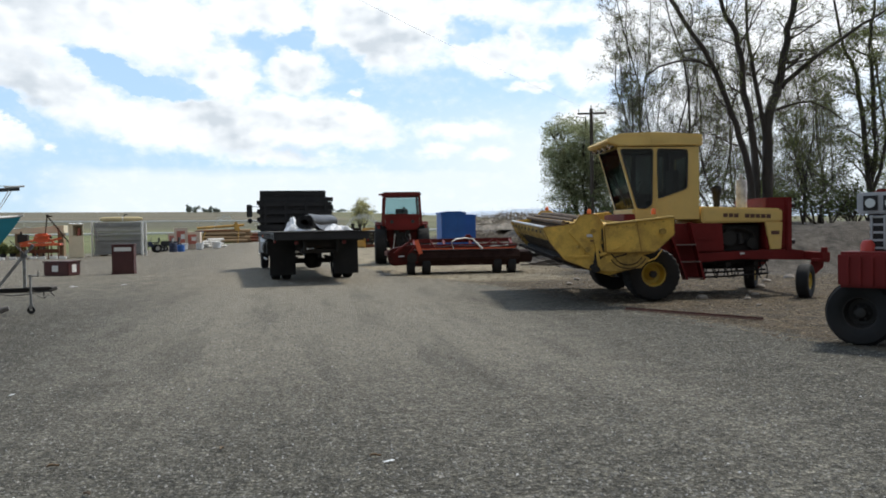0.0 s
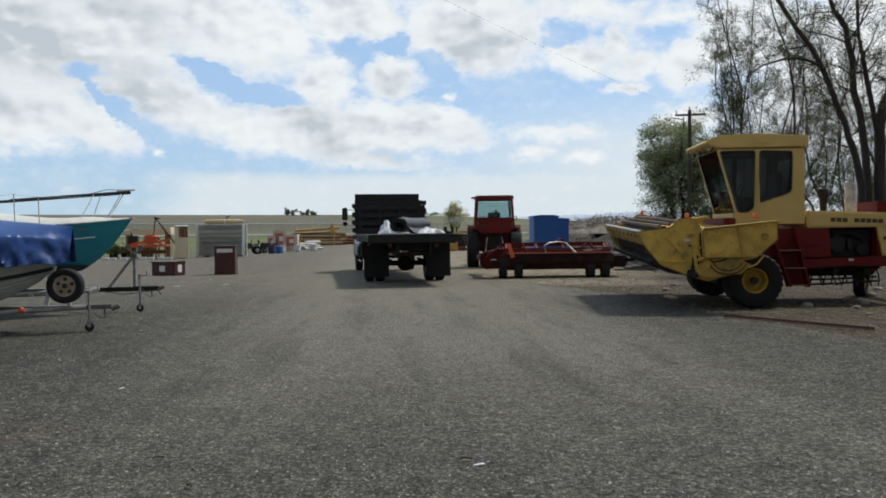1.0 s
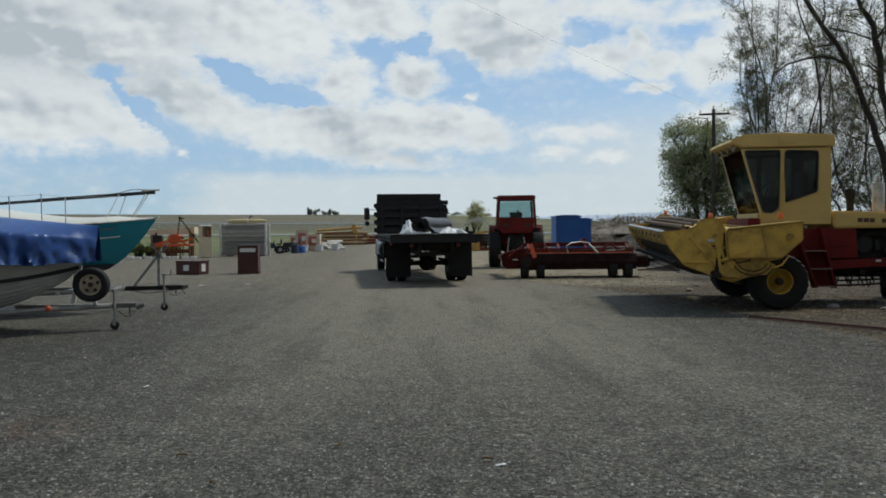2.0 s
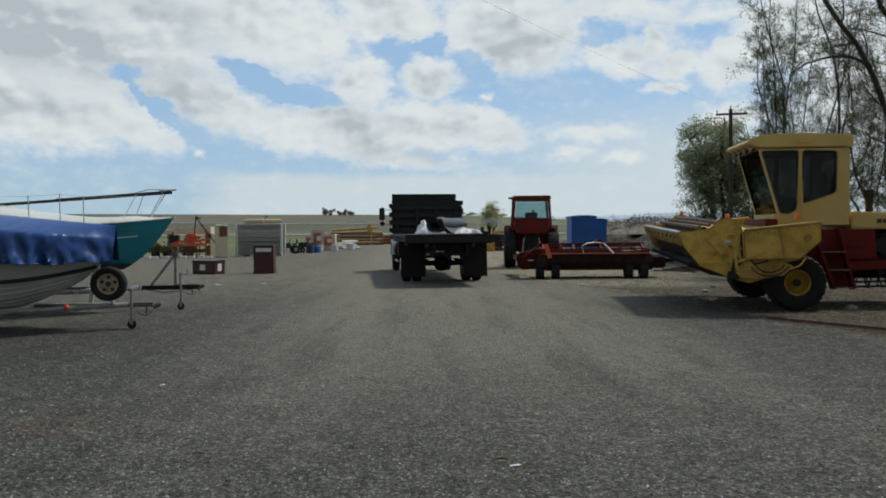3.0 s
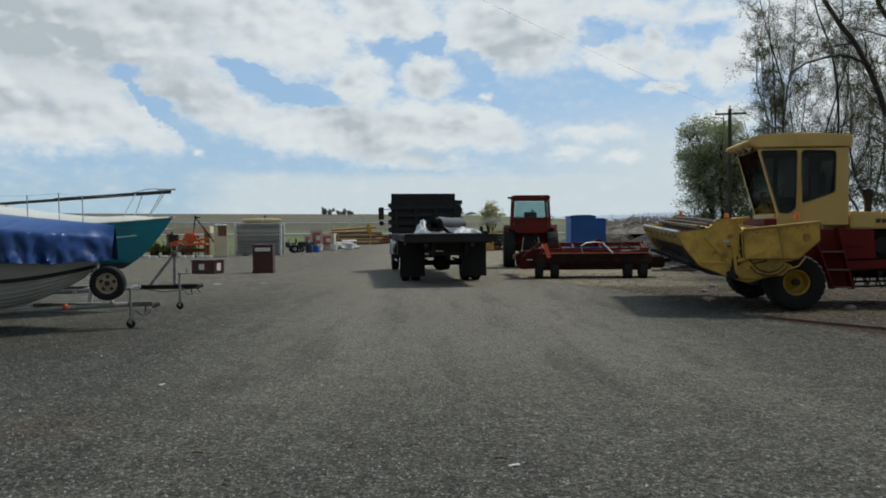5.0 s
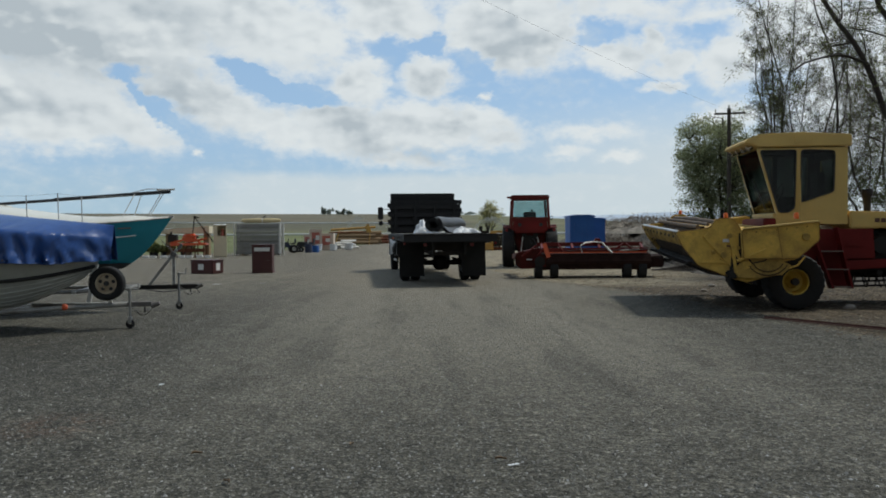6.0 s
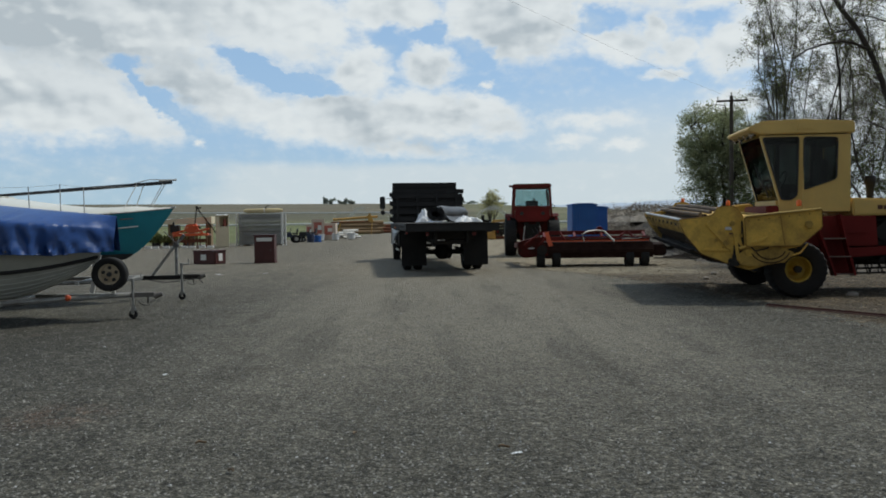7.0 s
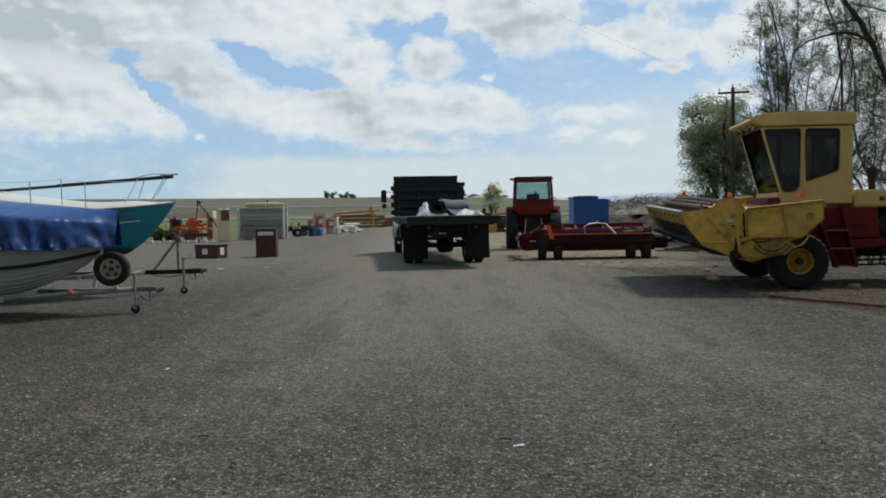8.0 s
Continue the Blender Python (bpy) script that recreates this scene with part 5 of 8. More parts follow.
def build_tractor(m):
    t = thing("tractor", m, "red farm tractor with square cab parked on bare earth", "tractor")
    for s in (-1, 1):
        wheel(t, pose(s * 0.82, 0, 0.74, 0, 0, 90 + s * -0 if s > 0 else -90), 0.74, 0.46, 0.36, MAROON, lugs=22, dish=0.08, hub=0.10)
        wheel(t, pose(s * 0.72, 2.25, 0.40, 0, 0, 90 if s > 0 else -90), 0.40, 0.26, 0.20, MAROON, dish=0.04, hub=0.07)
        fen = Shape()
        for i in range(9):
            a0, a1 = math.pi * (0.12 + 0.52 * i / 9), math.pi * (0.12 + 0.52 * (i + 1) / 9)
            p, q = (0.86 * math.cos(a0), 0.74 + 0.86 * math.sin(a0)), (0.86 * math.cos(a1), 0.74 + 0.86 * math.sin(a1))
            x0, x1 = sorted((s * 0.56, s * 1.02))
            fen.add([(x0, p[0], p[1]), (x0, q[0], q[1]), (x1, q[0], q[1]), (x1, p[0], p[1])], [(0, 1, 2, 3)])
        part("fender", fen, RED, t, "red rear fender", thick=0.03)
        part("fender_lamp", Shape().rod((s * 0.90, -0.62, 1.42), (s * 0.90, -0.68, 1.42), 0.06, n=14), RED_LENS, t)
    # cab frame
    cab = part("cab", Shape().box((0, 0.1, 2.66), (1.46, 1.5, 0.18)), RED, t, "red square cab roof", bevel=0.04)
    for sx in (-1, 1):
        for y in (-0.62, 0.82):
            part("post", Shape().bar((sx * 0.72, y, 1.45), (sx * 0.66, y, 2.58), 0.09, 0.09, up=(0, 1, 0)), RED, cab, bevel=0.01)
        part("side_window", Shape().add([(sx * 0.70, -0.6, 1.6), (sx * 0.70, 0.8, 1.6), (sx * 0.65, 0.8, 2.56), (sx * 0.65, -0.6, 2.56), (sx * 0.692, -0.6, 1.6), (sx * 0.692, 0.8, 1.6), (sx * 0.642, 0.8, 2.56), (sx * 0.642, -0.6, 2.56)],
                                        [(0, 1, 2, 3), (7, 6, 5, 4), (0, 4, 5, 1), (1, 5, 6, 2), (2, 6, 7, 3), (3, 7, 4, 0)]), CAB_GLASS, cab, smooth=0)
    for y in (-0.62, 0.82):
        part("cross_rail", Shape().box((0, y, 1.83 if y < 0 else 1.55), (1.42, 0.08, 0.14)), RED, cab, bevel=0.01)
        part("window", Shape().box((0, y, 2.22 if y < 0 else 2.1), (1.26, 0.008, 0.66 if y < 0 else 0.9)), CAB_GLASS, cab, "clear cab window")
    part("rear_panel", Shape().box((0, -0.60, 1.58), (1.30, 0.06, 0.40)), MAROON, cab, "red panel below the rear window", bevel=0.015)
    for sx in (-0.4, 0.4):
        part("rear_light", Shape().rod((sx, -0.63, 1.62), (sx, -0.68, 1.62), 0.07, n=14), SEAT, cab)
    part("roof_lamp", Shape().box((-0.80, -0.6, 2.66), (0.16, 0.08, 0.07)), RED, cab)
    part("seat", Shape().box((0, 0.05, 1.55), (0.5, 0.5, 0.14)).box((0, -0.22, 1.86), (0.48, 0.12, 0.5)), SEAT, cab, "black seat", bevel=0.03)
    part("steering_wheel", Shape().rod((0, 0.62, 1.3), (0, 0.5, 1.8), 0.03).tube([(0.2 * math.cos(a), 0.5 - 0.05 * math.sin(a), 1.82 + 0.12 * math.sin(a)) for a in [i * math.tau / 16 for i in range(17)]], 0.014, 6), SEAT, cab)
    ax = Shape().rod((-0.8, 0, 0.74), (0.8, 0, 0.74), 0.13, n=14).box((0, 0.1, 0.90), (0.52, 0.9, 0.62)).box((0, -0.42, 0.62), (0.30, 0.2, 0.24))
    part("rear_axle", ax, DARK_VOID, t, "dark oily rear axle housing", bevel=0.02)
    rear = Shape().prism([(-0.56, 1.42), (-0.60, 1.10), (-0.42, 0.50), (0.42, 0.50), (0.60, 1.10), (0.56, 1.42)], -0.30, 0.55)
    part("transmission", rear, GRIMY_RED, t, "grimy dark red transmission case", bevel=0.03)
    for s in (-1, 1):
        part("step_plate", Shape().box((s * 0.52, 0.75, 0.78), (0.26, 0.36, 0.05)).bar((s * 0.52, 0.75, 0.78), (s * 0.50, 0.70, 1.34), 0.05, 0.05), GRIMY_RED, t, bevel=0.008)
        part("spool_valve", Shape().box((s * 0.22, -0.36, 1.18), (0.16, 0.14, 0.22)).rod((s * 0.22, -0.40, 1.10), (s * 0.24, -0.56, 1.08), 0.03), DARK_VOID, t, bevel=0.015)
    part("top_link", Shape().rod((0, -0.32, 1.02), (0.03, -0.95, 0.86), 0.03), DARK_STEEL, t)
    part("floor", Shape().box((0, 0.15, 1.36), (1.15, 1.5, 0.10)), MAROON, t, bevel=0.01)
    part("gearbox", Shape().box((0, 1.25, 0.82), (0.50, 1.6, 0.55)), MAROON, t, bevel=0.04)
    part("hood", Shape().box((0, 1.75, 1.32), (0.66, 1.7, 0.52)), RED, t, "long red hood", bevel=0.06)
    part("front_axle", Shape().bar((-0.72, 2.25, 0.42), (0.72, 2.25, 0.42), 0.12, 0.12), MAROON, t)
    for s in (-1, 1):
        part("lift_arm", Shape().bar((s * 0.25, -0.3, 0.62), (s * 0.42, -1.05, 0.50), 0.05, 0.09), DARK_STEEL, t)
        part("lift_rod", Shape().rod((s * 0.36, -0.62, 0.58), (s * 0.28, -0.42, 1.15), 0.022), GALV, t)
    part("drawbar", Shape().bar((0, -0.2, 0.42), (0, -1.1, 0.40), 0.09, 0.05), DARK_STEEL, t)
    part("hydraulic_hose", Shape().tube([(0.1, -0.5, 1.1), (0.18, -0.8, 0.95), (0.3, -1.0, 0.7), (0.35, -1.2, 0.62)], 0.016, 6), SEAT, t)
    part("exhaust", Shape().rod((0.20, 1.9, 1.5), (0.20, 1.9, 2.25), 0.045), DARK_STEEL, t)
    mir = Shape().tube([(0.72, 0.8, 1.9), (0.86, 0.85, 1.92)], 0.012, 6)
    mir.tube([(0.90 + 0.06 * math.cos(a), 0.84, 1.90 + 0.07 * math.sin(a)) for a in [i * math.tau / 14 for i in range(15)]], 0.014, 6)
    part("round_mirror", mir, SEAT, t)
    return t


build_tractor(pose(3.38, 31.95, gz(3.38, 32), 0, 0, -3))


# ---- trailed mower-conditioner with red frame: x along its width ----
def build_mower(m):
    w = thing("mower_conditioner", m, "red trailed mower with dark steel hood on small tyres", "farm implement")
    hood = Shape().prism([(0.0, 0.28), (-0.10, 0.46), (0.02, 0.70), (0.55, 0.78), (1.35, 0.70), (1.45, 0.40), (1.40, 0.28)], -0.36, 2.80, "x")
    part("hood", hood, HOOD_BROWN, w, "dark rusty steel hood", bevel=0.03)
    part("end_hood", Shape().prism([(0.1, 0.30), (0.1, 0.62), (0.6, 0.68), (1.2, 0.6), (1.2, 0.30)], 2.80, 3.20, "x"), HOOD_BROWN, w, bevel=0.04)
    for y, z in ((0.10, 0.83), (0.85, 0.98)):
        part("frame_tube", Shape().bar((-0.45, y, z), (2.72, y, z), 0.10, 0.12), RED, w, "red frame tube", bevel=0.012)
    # orange bar added as the painted highlight along the red frame
    part("frame_strip", Shape().bar((-0.30, 0.02, 0.755), (2.66, 0.02, 0.755), 0.05, 0.03), ORANGE, w, "orange-red strip painting the frame tube's sunlit edge")
    for x in (-0.35, 0.55, 1.35, 2.60):
        part("frame_stay", Shape().bar((x, 0.08, 0.80), (x + 0.05, 0.90, 1.0), 0.07, 0.07), RED, w, bevel=0.008)
    part("upright", Shape().bar((-0.30, -0.02, 1.02), (-0.18, -0.10, 0.62), 0.12, 0.03, up=(0, 1, 0)), ORANGE, w)
    part("mast", Shape().bar((1.20, 0.75, 0.95), (1.36, 0.75, 1.14), 0.14, 0.10).bar((1.36, 0.75, 1.14), (1.50, 0.75, 0.95), 0.14, 0.10), RED, w, bevel=0.01)
    part("hose", Shape().tube([(0.80, 0.0, 0.75), (0.74, -0.06, 0.95), (0.90, 0.0, 1.04), (1.20, 0.3, 1.06), (1.5, 0.5, 1.02)], 0.018, 8), GALV, w, "pale looped hydraulic hose")
    part("ram", Shape().rod((1.42, 0.1, 1.0), (1.66, -0.05, 0.74), 0.03).rod((1.9, 0.05, 0.80), (2.45, 0.02, 0.83), 0.022), GALV, w)
    gb = part("gear_housing", Shape().prism([(-1.12, 0.40), (-1.14, 0.70), (-1.0, 0.78), (-0.45, 0.90), (-0.38, 0.60), (-0.5, 0.30), (-1.0, 0.28)], 0.0, 0.5), GRIMY_RED, w, "red gear housing at the tongue", bevel=0.03)
    part("decal", Shape().box((-0.72, -0.004, 0.56), (0.20, 0.008, 0.03)), WHITE_RIM, gb)
    for x, y, z, dx, dz in ((-0.95, -0.05, 0.66, 0.42, 0.30), (-0.62, -0.06, 0.52, 0.30, 0.34), (0.25, 0.02, 0.78, -0.16, 0.26), (1.72, 0.05, 0.80, 0.30, 0.20), (2.30, 0.04, 0.80, -0.22, 0.20)):
        part("brace", Shape().bar((x, y, z), (x + dx, y + 0.10, z + dz), 0.05, 0.05), RED, w, bevel=0.006)
    part("belt_guard", Shape().prism([(-0.62, 0.34), (-0.66, 0.58), (-0.40, 0.74), (-0.22, 0.60), (-0.26, 0.34)], -0.08, 0.02), GRIMY_RED, w, "grimy red belt guard", bevel=0.015)
    part("drive_pulley", Shape().lathe([(0.02, -0.03), (0.15, -0.03), (0.13, 0.0), (0.15, 0.03), (0.02, 0.03)], (-0.44, -0.12, 0.50), "y", 18), DARK_STEEL, w)
    for k in range(4):
        x = 0.30 + 0.62 * k
        part("hose", Shape().tube([(x, 0.02, 0.84), (x + 0.12, -0.03, 0.80 + 0.03 * (k % 2)), (x + 0.34, -0.02, 0.83), (x + 0.58, 0.02, 0.85)], 0.014, 6), SEAT, w, "black hydraulic hose")
    part("tongue", Shape().bar((-0.8, 0.2, 0.72), (-1.0, 3.4, 0.55), 0.14, 0.16), RED, w, "red tongue", bevel=0.01)
    part("driveline", Shape().rod((-0.75, 0.4, 0.62), (-0.6, 3.2, 0.72), 0.045), DARK_STEEL, w)
    for x in (-0.46, 0.0, 2.12, 2.56):
        wheel(w, pose(x, 0.15, 0.27, 0, 0, 88), 0.27, 0.24, 0.13, MAROON, dish=0.02, hub=0.03)
    for x in (-0.23, 2.34):
        part("wheel_arm", Shape().bar((x - 0.2, 0.15, 0.27), (x + 0.2, 0.15, 0.27), 0.06, 0.06).bar((x, 0.15, 0.28), (x, 0.75, 0.70), 0.09, 0.10), MAROON, w)
    part("curtain", Shape().sheet(lambda u, v: (-0.34 + u * 3.12, -0.02 + 0.02 * math.sin(u * 40), 0.26 + v * 0.34), 60, 3), HOOD_BROWN, w, "dark rubber curtain", thick=0.008)
    return w


build_mower(pose(3.27, 24.05, gz(3.3, 24), 0, 0, -2))


# ---- second red tractor, seen from ahead: y towards its rear ----
GREY_GRILLE = mat("pale_grey_plastic", (0.36, 0.37, 0.38), 0.5, var=0.15, dirt=0.3)
RED_CAP = mat("red_cap_plastic", (0.42, 0.035, 0.02), 0.4, var=0.15)
LAMP_GLASS = mat("headlight_glass", (0.55, 0.58, 0.60), 0.12, 0.4, var=0.05, bump=0.0)


def build_front_tractor(m):
    t = thing("tractor", m, "dusty red farm tractor with square headlights and front weight bracket", "tractor")
    wheel(t, pose(0.06, 0.0, 0.368, 0, 0, 0), 0.368, 0.30, 0.19, DARK_VOID, dish=0.08, hub=0.06, ribs=True)
    wheel(t, pose(1.55, 0.20, 0.385, 0, 0, 96), 0.385, 0.28, 0.20, DARK_VOID, dish=0.08, hub=0.06, ribs=True)
    br = part("weight_bracket", Shape().box((0.36, -0.05, 0.87), (0.98, 0.50, 0.40)), MAROON, t, "maroon front weight bracket", bevel=0.03)
    for k in range(7):
        part("weight_rib", Shape().box((-0.02 + 0.125 * k, -0.31, 0.86), (0.05, 0.03, 0.32)), MAROON, br, bevel=0.008)
    part("axle", Shape().bar((-0.1, 0.28, 0.52), (1.7, 0.28, 0.52), 0.16, 0.16), MAROON, t, bevel=0.02)
    part("pedestal", Shape().box((0.78, 0.45, 0.80), (0.4, 0.7, 0.5)), DARK_VOID, t, bevel=0.02)
    hood = part("hood", Shape().prism([(0.06, 1.08), (0.06, 1.70), (0.12, 1.78), (1.20, 1.78), (1.26, 1.70), (1.26, 1.08)], 0.30, 2.3), RED, t, "red hood", bevel=0.02)
    gr = part("grille", Shape().box((0.66, 0.27, 1.28), (1.16, 0.05, 0.42)), DARK_VOID, t, "dark grille with pale bars")
    for k in range(5):
        part("grille_bar", Shape().box((0.66, 0.235, 1.10 + 0.09 * k), (1.16, 0.03, 0.026)), GREY_GRILLE, gr)
    for k in range(9):
        part("grille_upright", Shape().box((0.10 + 0.14 * k, 0.232, 1.28), (0.022, 0.034, 0.40)), GREY_GRILLE, gr)
    lamp = part("headlight_panel", Shape().box((0.62, 0.245, 1.62), (1.34, 0.10, 0.25)), GREY_GRILLE, t, "pale grey headlight panel", bevel=0.015)
    for x in (0.10, 0.31, 0.95, 1.16):
        h = part("headlight", Shape().box((x, 0.19, 1.62), (0.15, 0.03, 0.17)), DARK_VOID, lamp, "square headlight")
        part("lens", Shape().rod((x, 0.175, 1.62), (x, 0.165, 1.62), 0.055, n=16), LAMP_GLASS, h)
    part("amber_cap", Shape().lathe([(0.075, -0.05), (0.075, 0.03), (0.05, 0.07), (0.001, 0.08)], (0.10, 0.06, 1.12), "z", 18), RED_CAP, t, "red round cap")
    part("engine", Shape().box((0.78, 1.3, 0.95), (0.5, 1.9, 0.45)), DARK_VOID, t, bevel=0.03)
    for s in (-1, 1):
        wheel(t, pose(0.78 + s * 0.95, 3.1, 0.78, 0, 0, 90 if s > 0 else -90), 0.78, 0.48, 0.38, MAROON, lugs=22, dish=0.08, hub=0.1)
    part("cab", Shape().prism([(0.02, 1.1), (0.08, 2.6), (1.48, 2.6), (1.54, 1.1)], 2.4, 3.7), RED, t, bevel=0.05)
    return t


build_front_tractor(pose(6.16, 8.62, gz(6.2, 8.8), 0, 0, -50))
# ---- boats on trailers: x towards the tongue, y away from the yard's middle, the tongue jack at the origin ----
HULL_GREY = mat("weathered_offwhite_hull", (0.46, 0.47, 0.43), 0.45, var=0.14, dirt=0.35, dirt_color=(0.16, 0.155, 0.14), stretch=(0.4, 1, 2))
TEAL = mat("teal_gelcoat", (0.024, 0.255, 0.325), 0.3, var=0.12, dirt=0.15, dirt_color=(0.05, 0.14, 0.16), bump=0.02)
DECK_CREAM = mat("off_white_gelcoat", (0.62, 0.62, 0.57), 0.4, var=0.08, dirt=0.2, dirt_color=(0.4, 0.38, 0.33), bump=0.04)
ANTIFOUL = mat("dark_bottom_paint", (0.035, 0.04, 0.045), 0.7, var=0.2)
TARP = mat("blue_tarpaulin", (0.013, 0.055, 0.210), 0.28, var=0.25, scale=4, dirt=0.25, dirt_color=(0.06, 0.11, 0.24), bump=0.12, grain=160)
RIM_BEIGE = mat("rusty_beige_rim", (0.50, 0.42, 0.30), 0.6, var=0.25, dirt=0.5, dirt_color=(0.14, 0.08, 0.05))


WORN_STEEL = mat("worn_grey_steel", (0.16, 0.155, 0.15), 0.6, 0.5, var=0.35, scale=9, dirt=0.5, dirt_color=(0.10, 0.07, 0.05))


def boat_shape(x0, x1, beam, sheer, keel, rake, strakes=0, n=36):
    """A hull loft from the stern x0 to the bow x1; sheer and keel give heights along it, 0 to 1."""
    rows = 14
    vs, fs = [], []
    for i in range(n + 1):
        s = i / n
        full = 1 - max(0.0, (s - 0.42) / 0.58) ** 2.3
        zs, zk = sheer(s), keel(s)
        for j in range(-rows, rows + 1):
            t = abs(j) / rows
            w = beam * full * (t ** 0.55) * (0.86 + 0.14 * t)
            z = zk + (zs - zk) * t ** 1.55
            if strakes:
                w += 0.018 * ((t * strakes) % 1.0) * full
            x = x0 + (x1 - x0) * s - rake * (1 - t) * step(0.55, 1.0, s)
            vs.append((x, w * (1 if j >= 0 else -1), z))
    k = 2 * rows + 1
    fs = [(i * k + j, i * k + j + 1, (i + 1) * k + j + 1, (i + 1) * k + j) for i in range(n) for j in range(k - 1)]
    fs.append(tuple(range(k)))
    return Shape().add(vs, fs)


OLD_GALV = mat("dull_galvanised_steel", (0.30, 0.30, 0.285), 0.6, 0.35, var=0.35, scale=9, dirt=0.5, dirt_color=(0.13, 0.10, 0.075))


def trailer_jack(parent, x, y, z):
    j = Shape().rod((x, y, 0.17), (x, y, z), 0.020, n=10).rod((x, y, z), (x, y, z + 0.05), 0.030, n=10).rod((x, y, z + 0.03), (x + 0.13, y, z + 0.03), 0.012, n=8).rod((x + 0.13, y - 0.01, z + 0.03), (x + 0.13, y - 0.01, z + 0.12), 0.011, n=8)
    j.box((x, y, 0.13), (0.05, 0.09, 0.10))
    part("tongue_jack", j, OLD_GALV, parent, "grey tongue jack")
    part("jack_wheel", Shape().lathe([(0.02, -0.025), (0.062, -0.025), (0.068, 0.0), (0.062, 0.025), (0.02, 0.025)], (x, y, 0.070), "y", 18), RUBBER, parent, "small black jack wheel")


def build_trailer(m, length, rail, label, head):
    t = thing("boat_trailer", m, label, "boat trailer", "boat trailers")
    for s in (-1, 1):
        part("side_beam", Shape().tube([(-head, s * 0.04, rail), (-0.9, s * 0.25, rail - 0.02), (-1.7, s * 0.62, rail - 0.04), (-length, s * 0.72, rail - 0.04)], 0.036, 8), OLD_GALV, t, "galvanised side beam")
        part("bunk", Shape().bar((-2.2, s * 0.42, rail + 0.14), (-length, s * 0.42, rail + 0.14), 0.09, 0.06), DECK_WOOD, t)
        wheel(t, pose(-length + 1.5, s * 1.08, 0.31, 0, 0, 0 if s < 0 else 180), 0.31, 0.19, 0.17, RIM_BEIGE, dish=0.03, hub=0.04)
        part("mudguard", Shape().sheet(lambda u, v: (-length + 1.5 + 0.38 * math.cos(math.pi * (0.08 + 0.84 * u)), s * (0.96 + 0.24 * v), 0.31 + 0.38 * math.sin(math.pi * (0.08 + 0.84 * u))), 12, 1), GALV, t, thick=0.01)
    for x in (-1.7, -length + 1.5, -length + 0.2):
        part("cross_beam", Shape().bar((x, -0.7, rail - 0.05), (x, 0.7, rail - 0.05), 0.06, 0.06), GALV, t)
    part("coupler", Shape().bar((-0.1, 0, rail), (0.30, 0, rail), 0.075, 0.07).rod((0.30, 0, rail - 0.03), (0.42, 0, rail + 0.01), 0.045, 0.035).rod((0.2, 0, rail), (0.2, 0, rail - 0.13), 0.014), WORN_STEEL, t, "worn steel hitch coupler")
    trailer_jack(t, 0.0, -0.07, rail + 0.20)
    for k in range(11):
        q = k / 10
        c = Vector((0.04 + 0.30 * q, -0.06 - 0.02 * math.sin(q * 3.1), rail - 0.03 - 0.13 * math.sin(q * math.pi) ** 0.8))
        link = [(c.x + 0.018 * math.cos(a), c.y + (0.010 * math.sin(a) if k % 2 else 0), c.z + (0 if k % 2 else 0.010 * math.sin(a))) for a in [i * math.tau / 8 for i in range(9)]]
        part("chain_link", Shape().tube(link, 0.0045, 5), WORN_STEEL, t)
    return t


BOAT_A = pose(-4.72, 12.47, gz(-4.72, 12.47), 0, 0, 5)
ta = build_trailer(BOAT_A, 5.6, 0.36, "galvanised boat trailer with a spare wheel on its tongue", 0.05)
part("winch_post", Shape().bar((-0.62, 0.0, 0.40), (-0.50, 0.0, 0.98), 0.06, 0.06).rod((-0.52, -0.06, 0.80), (-0.52, 0.06, 0.80), 0.07, n=14), GALV, ta, "galvanised winch post")
part("wheel_bracket", Shape().bar((-0.30, 0.0, 0.36), (-0.30, -0.04, 0.68), 0.05, 0.05), GALV, ta)
spare = wheel(ta, pose(-0.30, -0.15, 0.69, 0, 0, 0), 0.255, 0.17, 0.155, RIM_BEIGE, dish=0.02, hub=0.035, rim_label="rusty beige spare wheel")
# black discs on the spare's rim stand in for the shade in its holes
part("hub_hole", Shape().rod((0, -0.030, 0), (0, -0.062, 0), 0.036, n=16), SEAT, spare, "black disc in place of the open hub's shade")
for k in range(5):
    a = 0.3 + k * math.tau / 5
    part("rim_hole", Shape().rod((0.098 * math.cos(a), -0.012, 0.098 * math.sin(a)), (0.098 * math.cos(a), -0.026, 0.098 * math.sin(a)), 0.027, n=10), SEAT, spare)
part("side_marker", Shape().lathe([(0.045, -0.03), (0.05, 0.0), (0.03, 0.03), (0.001, 0.035)], (-0.86, -0.30, 0.36), "x", 12), ORANGE, ta, "orange side marker")


def sheer_a(s):
    return 0.98 + 0.10 * s * s


def keel_a(s):
    return 0.32 + 0.42 * max(0.0, (s - 0.74) / 0.26) ** 2


boat_a = thing("motor_boat", BOAT_A, "off-white motor boat on its trailer under a blue tarpaulin", "boat")
part("hull", boat_shape(-5.9, -0.42, 0.98, sheer_a, keel_a, 0.35, strakes=6), HULL_GREY, boat_a, "off-white hull with moulded strakes")


def along_hull(side, t, out):
    """A line along the motor boat's hull at the share t of its depth, from stern to bow."""
    pts = []
    for q in [i / 30 for i in range(31)]:
        full = 1 - max(0.0, (q - 0.42) / 0.58) ** 2.3
        w = 0.98 * full * (t ** 0.55) * (0.86 + 0.14 * t) + out
        pts.append((-5.9 + 5.48 * q - 0.35 * (1 - t) * step(0.55, 1.0, q), side * w, keel_a(q) + (sheer_a(q) - keel_a(q)) * t ** 1.55))
    return pts


